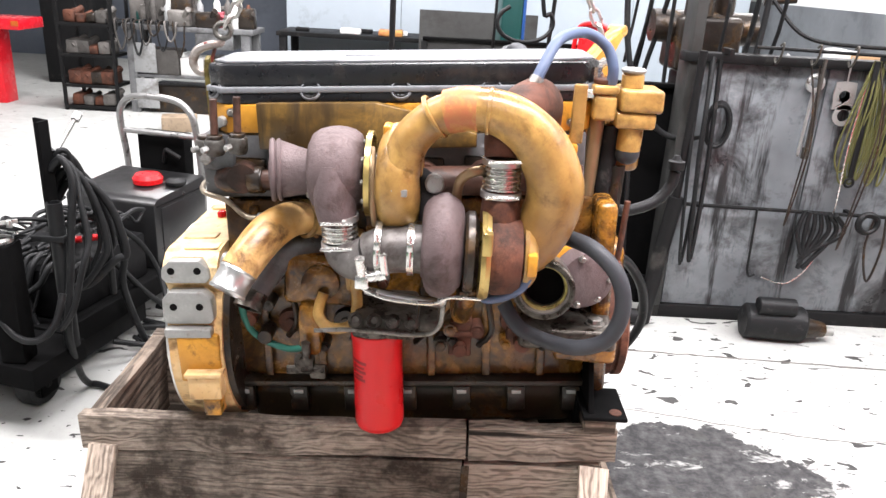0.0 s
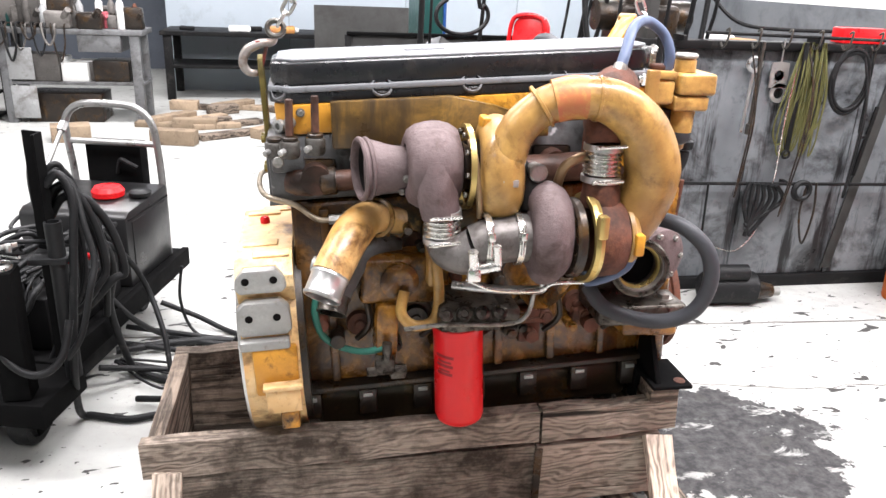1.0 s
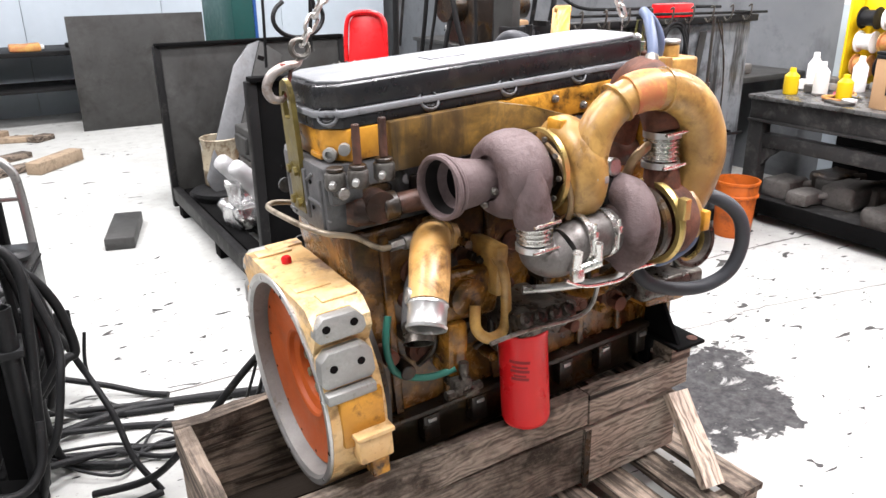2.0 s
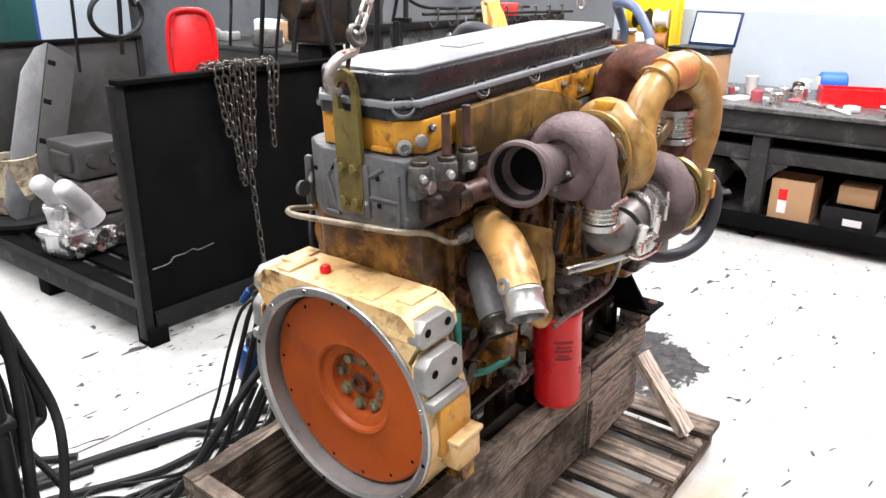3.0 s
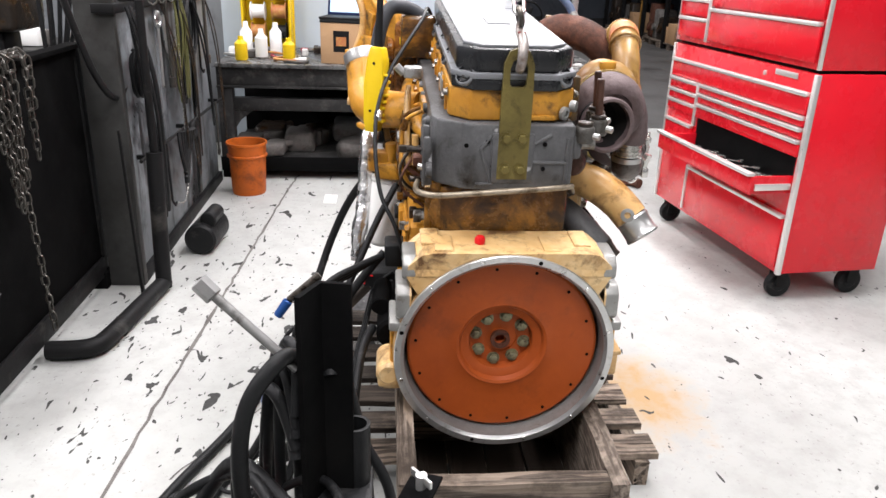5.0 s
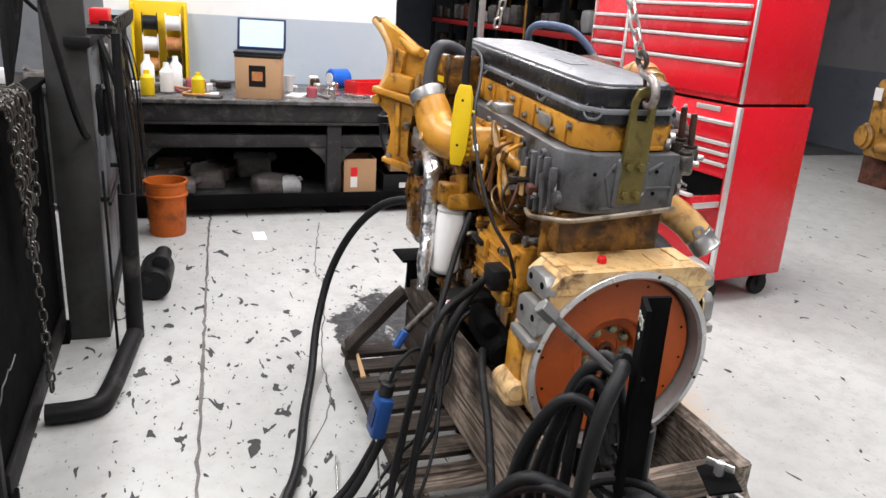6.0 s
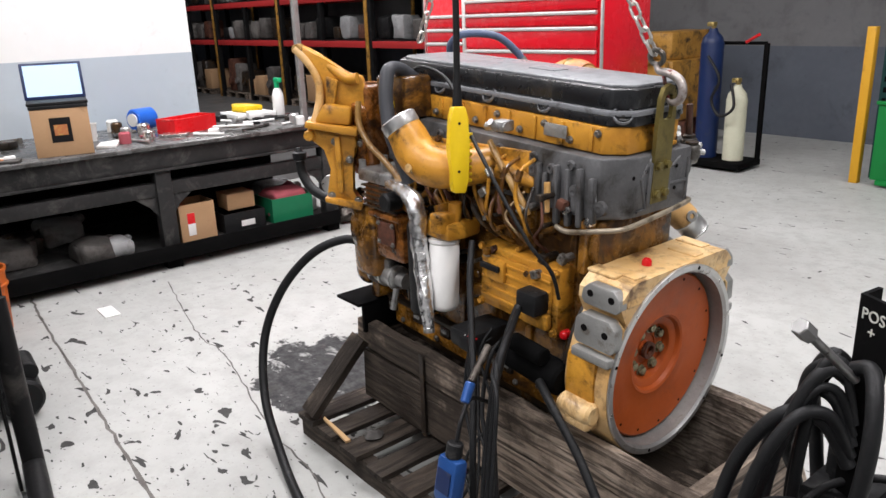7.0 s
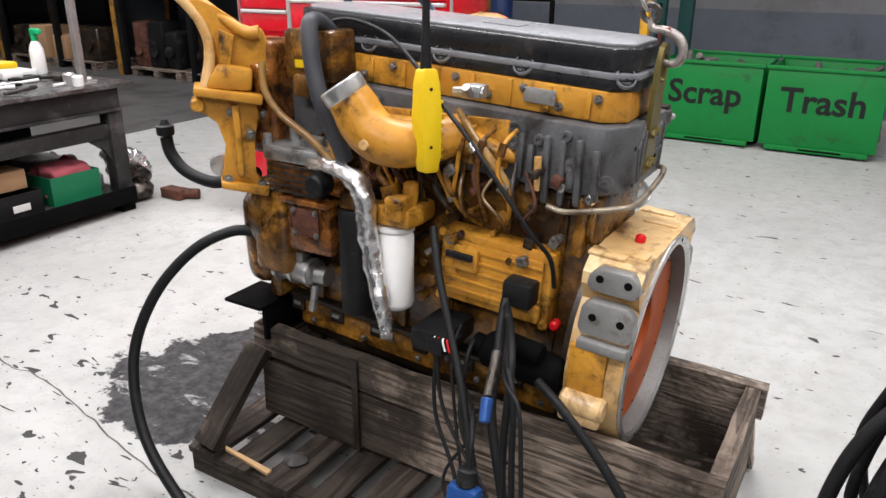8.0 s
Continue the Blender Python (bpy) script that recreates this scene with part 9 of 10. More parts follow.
part("bucket_dark", lathe([(0, 0), (0.115, 0), (0, 0.001)], (3.19, 1.21, 0.27), Z, 24), M_RUBBER, bucket, "flat black disc inside the bucket")

# ---- on and under the workbench ----
BT, BS = 0.801, 0.131
lapbox = thing("laptop_box", 3.72, 0.60, BT, "brown cardboard box with a dark printed picture", "cardboard box")
LB = Matrix.Translation((3.585, 0.60, BT)) @ Matrix.Rotation(radians(-12), 4, "Z")
part("carton", moved(rough(box(0.0, 0.24, -0.15, 0.15, 0.0, 0.27, 0.004), 0.002, 9), LB), M_CARD, lapbox)
part("printed_panel", moved(box(-0.0015, 0.0, -0.05, 0.06, 0.08, 0.22), LB), M_DARKSTEEL, lapbox, "dark printed panel")
part("print_patch", moved(box(-0.003, -0.0015, -0.03, 0.04, 0.12, 0.18), LB), M_REDBAND, lapbox, "reddish printed patch")
part("box_lid", moved(box(-0.004, 0.244, -0.154, 0.154, 0.2705, 0.29, 0.004), LB), M_RUBBER, lapbox, "black tray on the box")
laptop = thing("laptop", 3.72, 0.60, BT + 0.29, "open laptop computer with a bright blue screen", "laptop")
part("keyboard", moved(box(0.0, 0.235, -0.16, 0.16, 0.291, 0.308, 0.004), LB), M_RUBBER, laptop)
SC = LB @ Matrix.Translation((0.235, 0, 0.308)) @ Matrix.Rotation(radians(15), 4, "Y")
part("screen_frame", moved(box(0.0, 0.012, -0.165, 0.165, 0.0, 0.215, 0.004), SC), M_NAVY, laptop)
glow = bpy.data.materials.new("lit_screen")
glow.use_nodes = True
gb = glow.node_tree.nodes["Principled BSDF"]
gb.inputs["Base Color"].default_value = (0.2, 0.3, 0.4, 1)
gb.inputs["Emission Color"].default_value = (0.62, 0.82, 1.0, 1)
gb.inputs["Emission Strength"].default_value = 0.9
part("screen", moved(box(-0.0015, 0.0, -0.148, 0.148, 0.018, 0.20), SC), glow, laptop, "glowing blue-white screen")
tape = thing("blue_roll", 4.35, -0.08, BT, "blue plastic roll standing on the bench", "roll")
part("roll_body", rod((4.30, -0.02, BT + 0.075), (4.36, -0.17, BT + 0.075), 0.075, n=28, bevel=0.01), M_BLUEPL, tape)
part("roll_core", rod((4.295, -0.012, BT + 0.075), (4.299, -0.02, BT + 0.075), 0.045, n=20), M_PAPER, tape)
tray = thing("red_tray", 4.0, -0.28, BT, "open red plastic parts tray", "tray")
TR = Matrix.Translation((3.99, -0.28, BT)) @ Matrix.Rotation(radians(20), 4, "Z")
part("tray_shell", moved(join(box(-0.09, 0.09, -0.18, 0.18, 0, 0.012), box(-0.09, -0.08, -0.18, 0.18, 0.0125, 0.10), box(0.08, 0.09, -0.18, 0.18, 0.0125, 0.10), box(-0.0795, 0.0795, -0.18, -0.17, 0.0125, 0.10), box(-0.0795, 0.0795, 0.17, 0.18, 0.0125, 0.10)), TR), M_RED, tray)
spray = thing("spray_bottle", 4.25, -1.12, BT, "white spray bottle with a green trigger head", "spray bottle")
part("bottle", lathe([(0, 0), (0.04, 0), (0.044, 0.01), (0.044, 0.15), (0.03, 0.19), (0.016, 0.21), (0, 0.212)], (4.25, -1.12, BT), Z, 24), M_WHITE, spray)
part("spray_head", join(rod((4.25, -1.12, BT + 0.205), (4.25, -1.12, BT + 0.25), 0.02, n=14), block(4.23, -1.12, BT + 0.265, 0.09, 0.032, 0.035, bevel=0.008)), M_CAP, spray)
rag = solo("yellow_gloves", rough(slab([(-0.14, -0.08), (0.13, -0.09), (0.15, 0.05), (0.02, 0.10), (-0.13, 0.07)], 0.0, 0.045, 0.015, Matrix.Translation((4.42, -0.92, BT + 0.04))), 0.012, 16), M_YELPLASTIC, "crumpled yellow work gloves on papers", "gloves")
solo("paper_stack", rough(box(4.22, 4.54, -1.08, -0.76, BT, BT + 0.035, 0.004), 0.002, 20), M_PAPER, "untidy stack of papers", "papers")
cup = solo("paper_cup", lathe([(0, 0), (0.028, 0), (0.04, 0.11), (0.042, 0.115), (0.038, 0.115), (0.026, 0.008), (0, 0.008)], (4.05, 0.33, BT), Z, 24), M_PAPER, "white paper cup standing on the bench", "cup")
rng4 = random.Random(21)
for k in range(84):
    x, y = rng4.uniform(3.60, 4.5), rng4.uniform(-1.12, 1.4)
    if abs(x - 3.72) < 0.2 and 0.35 < y < 0.85:
        continue
    if abs(x - 4.0) < 0.17 and abs(y + 0.28) < 0.24:
        continue
    if abs(x - 4.35) < 0.16 and abs(y + 0.1) < 0.16 or abs(x - 4.25) < 0.1 and abs(y + 1.12) < 0.1 or x > 4.2 and -1.1 < y < -0.74:
        continue
    s = rng4.uniform(0.02, 0.06)
    kind = k % 4
    m = Matrix.Translation((x, y, BT)) @ Matrix.Rotation(rng4.uniform(0, 6.3), 4, "Z")
    if kind == 0:
        b, lab, cat = box(-s * 1.6, s * 1.6, -s, s, 0, s * 0.3, 0.002), "small flat packet lying on the bench", "packet"
    elif kind == 1:
        b, lab, cat = join(rod((-s * 2.4, 0, 0.01), (s * 2.4, 0, 0.01), 0.009, n=8), rod((s * 2.0, 0, 0.013), (s * 2.9, 0, 0.013), 0.012, n=8)), "hand tool lying on the bench", "hand tool"
    elif kind == 2:
        b, lab, cat = lathe([(0, 0), (s * 0.7, 0), (s * 0.7, s * 1.2), (s * 0.5, s * 1.4), (s * 0.4, s * 1.4), (s * 0.4, s * 0.4), (0, s * 0.4)], (0, 0, 0), Z, 14), "small round part on the bench", "machine part"
    else:
        b, lab, cat = rough(box(-s, s, -s * 0.8, s * 0.8, 0, s, s * 0.2), s * 0.15, 20, 1), "small dusty machine part on the bench", "machine part"
    solo(cat.replace(" ", "_"), moved(b, m), rng4.choice((M_PAPER, M_BROWNGREY, M_BRIGHT, M_DARKSTEEL, M_DARKIRON, M_PAPER, M_PINK, M_STEEL, M_BROWNGREY)), lab, cat, group="clutter on the bench")
# spools and bottles at the bench's inner end
holder = thing("spool_holder", 4.42, 1.28, BT, "yellow upright holder with wire spools", "spool holder")
part("back_plate", box(4.50, 4.53, 1.02, 1.42, BT, 1.38, 0.004), M_YELPLASTIC, holder)
for s_ in (1.04, 1.40):
    part("side_plate", box(4.36, 4.50, s_ - 0.008, s_ + 0.008, BT, 1.36, 0.003), M_YELPLASTIC, holder)
for j, z in enumerate((0.93, 1.08, 1.23)):
    for i in range(2):
        y0 = 1.07 + 0.16 * i
        sp = part("spool", lathe([(0, 0), (0.07, 0), (0.07, 0.006), (0.05, 0.008), (0.052, 0.10), (0.07, 0.102), (0.07, 0.108), (0, 0.108)], (4.41, y0, z), Y, 24), (M_RUBBER, M_REDBAND, M_PAPER)[(i + j) % 3], holder, "wire spool")
for k, (x, y, mat, h) in enumerate(((3.82, 1.18, M_PAPER, 0.20), (3.92, 1.30, M_WHITE, 0.24), (3.70, 1.30, M_YELPLASTIC, 0.16), (4.12, 1.12, M_WHITE, 0.22), (3.75, 0.98, M_YELPLASTIC, 0.15))):
    solo("bottle", lathe([(0, 0), (0.04, 0), (0.044, 0.01), (0.044, h * 0.7), (0.02, h * 0.85), (0.018, h), (0, h)], (x, y, BT), Z, 20), mat, "plastic fluid bottle on the bench", "bottle", group="bottles on the bench")
solo("red_air_hose", tube([(3.62, 0.92, BT + 0.012), (3.70, 1.08, BT + 0.012), (3.9, 1.0, BT + 0.012), (4.1, 1.22, BT + 0.012), (4.0, 1.42, BT + 0.012)], 0.009, 8), M_REDBAND, "faded red air hose lying on the bench", "hose")
# below
card = thing("shelf_carton", 3.68, -0.12, BS, "open brown carton with a red spray can", "cardboard box")
for w_ in (box(3.60, 3.605, -0.24, 0.0, BS, BS + 0.25), box(3.82, 3.825, -0.24, 0.0, BS, BS + 0.25), box(3.605, 3.82, -0.24, -0.235, BS, BS + 0.25), box(3.605, 3.82, -0.005, 0.0, BS, BS + 0.25), box(3.605, 3.82, -0.235, -0.005, BS, BS + 0.006)):
    part("carton_wall", w_, M_CARD, card)
part("front_print", box(3.5985, 3.60, -0.10, -0.05, BS + 0.04, BS + 0.19), M_PAPER, card, "pale printed panel")
part("print_red", box(3.597, 3.5985, -0.10, -0.05, BS + 0.12, BS + 0.19), M_RED, card, "red printed panel")
tr2 = thing("black_parts_bin", 3.68, -0.44, BS, "black plastic bin with a white label", "parts bin")
part("bin_shell", join(box(3.60, 3.61, -0.60, -0.30, BS, BS + 0.13), box(3.86, 3.87, -0.60, -0.30, BS, BS + 0.13), box(3.61, 3.86, -0.60, -0.59, BS, BS + 0.13), box(3.61, 3.86, -0.31, -0.30, BS, BS + 0.13), box(3.61, 3.86, -0.59, -0.31, BS, BS + 0.01)), M_RUBBER, tr2)
part("bin_label", box(3.5985, 3.60, -0.52, -0.42, BS + 0.03, BS + 0.07), M_PAPER, tr2, "white label")
solo("small_carton", rough(box(3.66, 3.84, -0.56, -0.36, BS + 0.14, BS + 0.25, 0.004), 0.003, 12), M_CARD, "small brown carton on a parts bin", "cardboard box")
gc = thing("green_basket", 3.68, -0.82, BS, "green plastic basket filled with red rags", "basket")
part("basket_shell", join(box(3.60, 3.61, -0.98, -0.66, BS, BS + 0.17), box(3.87, 3.88, -0.98, -0.66, BS, BS + 0.17), box(3.61, 3.87, -0.98, -0.97, BS, BS + 0.17), box(3.61, 3.87, -0.67, -0.66, BS, BS + 0.17), box(3.61, 3.87, -0.97, -0.67, BS, BS + 0.01)), M_GREENPL, gc)
solo("rag_heap", rough(box(3.62, 3.86, -0.96, -0.68, BS + 0.012, BS + 0.22, 0.05, 3), 0.04, 14, 2), M_PINK, "heap of faded red rags in the basket", "rag heap")
for k in range(16):
    x, y = rng4.uniform(3.66, 4.3), (rng4.uniform(0.12, 1.30) if k < 12 else rng4.uniform(-1.02, -0.99))
    s = rng4.uniform(0.06, 0.13)
    solo("scrap_part", rough(join(box(x - s * 1.3, x + s * 1.3, y - s, y + s, BS, BS + s * 1.2, s * 0.3, 2), rod((x, y, BS + s * 0.6), (x + s, y - s * 1.3, BS + s * 0.9), s * 0.3, n=12)), s * 0.2, 11, 1), rng4.choice((M_BROWNGREY, M_DARKIRON, M_GREYPAINT, M_BROWNGREY)), "dusty used engine part on the shelf", "machine part", group="parts under the bench")
solo("galvanised_post", join(box(3.625, 3.665, -1.02, -0.98, BT, 3.2, 0.003), box(3.59, 3.70, -1.06, -0.94, BT, BT + 0.008)), M_PAD, "galvanised steel upright on the bench", "post")
solo("loose_turbo", rough(join(lathe([(0, 0), (0.10, 0), (0.12, 0.05), (0.10, 0.10), (0.06, 0.13), (0, 0.13)], (3.70, -1.30, 0.01), (0.2, 0.1, 1), 26), rod((3.66, -1.26, 0.11), (3.74, -1.40, 0.14), 0.055, n=18), rod((3.71, -1.31, 0.12), (3.75, -1.26, 0.22), 0.06, n=18)), 0.006, 12, 1), M_OILALU, "old greasy grey turbocharger on the floor", "turbocharger")
solo("rusty_block", rough(join(box(3.42, 3.60, -1.50, -1.40, 0, 0.07, 0.01), rod((3.36, -1.52, 0.035), (3.48, -1.44, 0.035), 0.035, n=14)), 0.004, 20, 1), M_RUST, "rusty iron fitting on the floor", "iron part")
solo("paper_scrap", rough(box(2.95, 3.12, 0.62, 0.70, 0.0, 0.006, 0.001), 0.002, 20), M_PAPER, "scrap of white paper on the floor", "paper")

# ---- south end: skips, column, cylinders ----
def skip(x0, x1, word, size):
    y1 = -5.0
    ob = thing("waste_bin", (x0 + x1) / 2, y1 - 0.35, 0, "green steel waste bin marked %s in black paint" % word, "waste bin", "green waste bins")
    f = part("front_plate", box(x0, x1, y1 - 0.012, y1, 0.06, 0.68, 0.003), M_GREENBIN, ob)
    part("back_plate", box(x0, x1, y1 - 0.82, y1 - 0.808, 0.06, 0.68, 0.003), M_GREENBIN, ob)
    for x in (x0, x1 - 0.012):
        part("side_plate", box(x, x + 0.012, y1 - 0.807, y1 - 0.013, 0.06, 0.68, 0.003), M_GREENBIN, ob)
    part("floor_plate", box(x0 + 0.013, x1 - 0.013, y1 - 0.806, y1 - 0.014, 0.06, 0.072), M_GREENBIN, ob)
    part("rim", join(box(x0 - 0.015, x1 + 0.015, y1 - 0.015, y1 + 0.02, 0.681, 0.71, 0.004), box(x0 - 0.015, x1 + 0.015, y1 - 0.835, y1 - 0.80, 0.681, 0.71, 0.004)), M_GREENBIN, ob)
    part("base_rail", box(x0 + 0.05, x1 - 0.05, y1 - 0.04, y1 + 0.02, 0.02, 0.06, 0.004), M_GREENBIN, ob)
    for x in (x0 + 0.12, x1 - 0.20):
        part("skid", box(x, x + 0.08, y1 - 0.78, y1 - 0.04, 0.0, 0.02, 0.002), M_DARKSTEEL, ob)
    # black bar drawn for the unlit slot in the rail
    part("dark_slot", box((x0 + x1) / 2 - 0.2, (x0 + x1) / 2 + 0.12, y1 + 0.0205, y1 + 0.0225, 0.035, 0.05), M_BLACKSTEEL, ob)
    bar_text(word, size, Matrix.Translation(((x0 + x1) / 2, y1 + 0.001, 0.43)) @ Matrix.Rotation(radians(180), 4, "Z") @ Matrix.Rotation(radians(90), 4, "X"), M_BLACKMARK, "painted_word", f, "hand-painted black word", 0.001, 0.006)
    rnd = random.Random(int(x0 * 100) + 7)
    for k in range(12):
        x, y, s = rnd.uniform(x0 + 0.15, x1 - 0.15), rnd.uniform(y1 - 0.65, y1 - 0.15), rnd.uniform(0.06, 0.13)
        solo("scrap_piece", rough(moved(join(box(-s, s, -s * 0.6, s * 0.6, 0, s, s * 0.2), rod((0, 0, s * 0.5), (s * 1.2, s * 0.6, s * 1.3), s * 0.25, n=10)), Matrix.Translation((x, y, 0.50 if k > 3 else 0.56)) @ Matrix.Rotation(rnd.uniform(0, 6), 4, "Z")), s * 0.2, 12, 1), M_BROWNGREY, "dusty scrap metal piece in the bin", "scrap", group="scrap in the bins")
    part("waste_heap", rough(box(x0 + 0.02, x1 - 0.02, y1 - 0.79, y1 - 0.02, 0.113, 0.52, 0.03), 0.05, 6, 3), M_DARKIRON, ob, "dark heap of waste")
    return ob


skip(0.46, 1.36, "Scrap", 0.28)
skip(-0.46, 0.42, "Trash", 0.28)
col = thing("column_1", 1.62, -5.35, 0, "dark green perforated steel column", "column", kind="structure")
part("column_shaft", join(box(1.41, 1.50, -5.42, -5.34, 0, 4.6), box(1.24, 1.36, -5.72, -5.62, 0, 4.6)), M_TEAL, col)
# perforations are black plates, coloured as the shade within the holes
for k in range(26):
    part("column_hole", box(1.445, 1.475, -5.3395, -5.338, 0.2 + 0.09 * k, 0.245 + 0.09 * k), M_BLACKSTEEL, col)
solo("column_guard", join(box(1.475, 1.545, -5.06, -5.045, 0, 1.29, 0.004), box(1.53, 1.545, -5.12, -5.0605, 0, 1.29, 0.004), box(1.475, 1.49, -5.12, -5.0605, 0, 1.29, 0.004)), surface("orange_yellow_guard_paint", (0.62, 0.33, 0.02), (0.45, 0.22, 0.015), 0.5, 0, 30, (0.16, 0.10, 0.03), 7, (0.58, 0.74), 0.1), "orange-yellow painted steel column guard", "column guard")
gas = thing("gas_cart", 2.68, -4.95, 0, "dark trolley with blue and cream gas cylinders", "gas trolley")
part("trolley_base", box(2.40, 3.02, -5.15, -4.75, 0.03, 0.09, 0.006), M_BLACKSTEEL, gas)
for x in (2.40, 2.98):
    part("trolley_post", box(x, x + 0.04, -5.14, -5.10, 0.09, 1.15, 0.004), M_BLACKSTEEL, gas)
part("trolley_bar", rod((2.42, -5.12, 1.15), (3.0, -5.12, 1.15), 0.016, n=10), M_BLACKSTEEL, gas)
part("trolley_wheel", rod((3.04, -4.95, 0.09), (3.09, -4.95, 0.09), 0.09, n=24), M_RUBBER, gas)
for x, r, h, mat, lab in ((2.86, 0.105, 1.06, M_NAVY, "blue gas cylinder"), (2.57, 0.095, 0.56, M_CREAM, "cream gas cylinder")):
    c = part("gas_cylinder", lathe([(0, 0), (r, 0), (r, h), (r * 0.85, h + 0.06), (r * 0.4, h + 0.11), (r * 0.35, h + 0.14), (0, h + 0.14)], (x, -4.94, 0.091), Z, 28), mat, gas, lab)
    part("valve", join(rod((x, -4.94, h + 0.23), (x, -4.94, h + 0.29), 0.022, n=10), block(x, -4.91, h + 0.27, 0.07, 0.07, 0.04, bevel=0.008)), M_GOLD, c)
part("gas_hose", tube([(2.57, -4.82, 0.80), (2.50, -4.76, 0.60), (2.62, -4.74, 0.52), (2.72, -4.75, 0.66), (2.66, -4.76, 0.85), (2.8, -4.78, 1.05)], 0.014, 8), M_RUBBER, gas)
part("red_torch", rod((2.50, -4.90, 1.17), (2.34, -4.82, 1.24), 0.014, n=8), M_RED, gas)
SE = Matrix.Translation((4.02, 0, 0)) @ Matrix.Diagonal((0.74, 1, 1, 1)) @ Matrix.Translation((-3.85, 0, 0))
fe = thing("spare_engine", 3.52, -5.6, 0, "dirty ochre diesel engine standing on timbers", "engine")
part("spare_block", moved(rough(join(box(3.22, 3.85, -6.3, -5.35, 0.30, 0.95, 0.03, 2), box(3.30, 3.78, -6.25, -5.40, 0.95, 1.24, 0.03, 2), lathe([(0, 0), (0.12, 0), (0.13, 0.03), (0.08, 0.06), (0.04, 0.05), (0, 0.05)], (3.80, -5.33, 0.50), Y, 26), rod((3.35, -5.33, 0.85), (3.35, -5.25, 0.85), 0.10, n=20), rod((3.62, -5.34, 0.98), (3.62, -5.26, 0.98), 0.085, n=20), box(3.42, 3.60, -5.36, -5.28, 0.55, 0.78, 0.02), rod((3.25, -5.34, 0.45), (3.55, -5.30, 0.42), 0.05, n=12)), 0.02, 9, 2), SE), M_OCHRE, fe)
part("spare_pulley", moved(lathe([(0, 0), (0.10, 0), (0.10, 0.02), (0.06, 0.02), (0.04, 0.03), (0, 0.03)], (3.80, -5.27, 0.50), Y, 26), SE), M_OCHRE, fe)
part("white_tag", moved(box(3.60, 3.72, -5.245, -5.24, 0.86, 0.98), SE), M_PAPER, fe, "white paper tag")
for y in (-6.1, -5.55):
    part("timber", moved(box(3.1, 3.95, y - 0.07, y + 0.07, 0.0, 0.30, 0.008), SE), M_RUST, fe, "dark timber")

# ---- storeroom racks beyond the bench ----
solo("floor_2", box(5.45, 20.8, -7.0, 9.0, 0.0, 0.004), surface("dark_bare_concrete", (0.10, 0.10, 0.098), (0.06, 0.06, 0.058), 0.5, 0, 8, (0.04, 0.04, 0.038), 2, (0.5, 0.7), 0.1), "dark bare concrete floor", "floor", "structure")


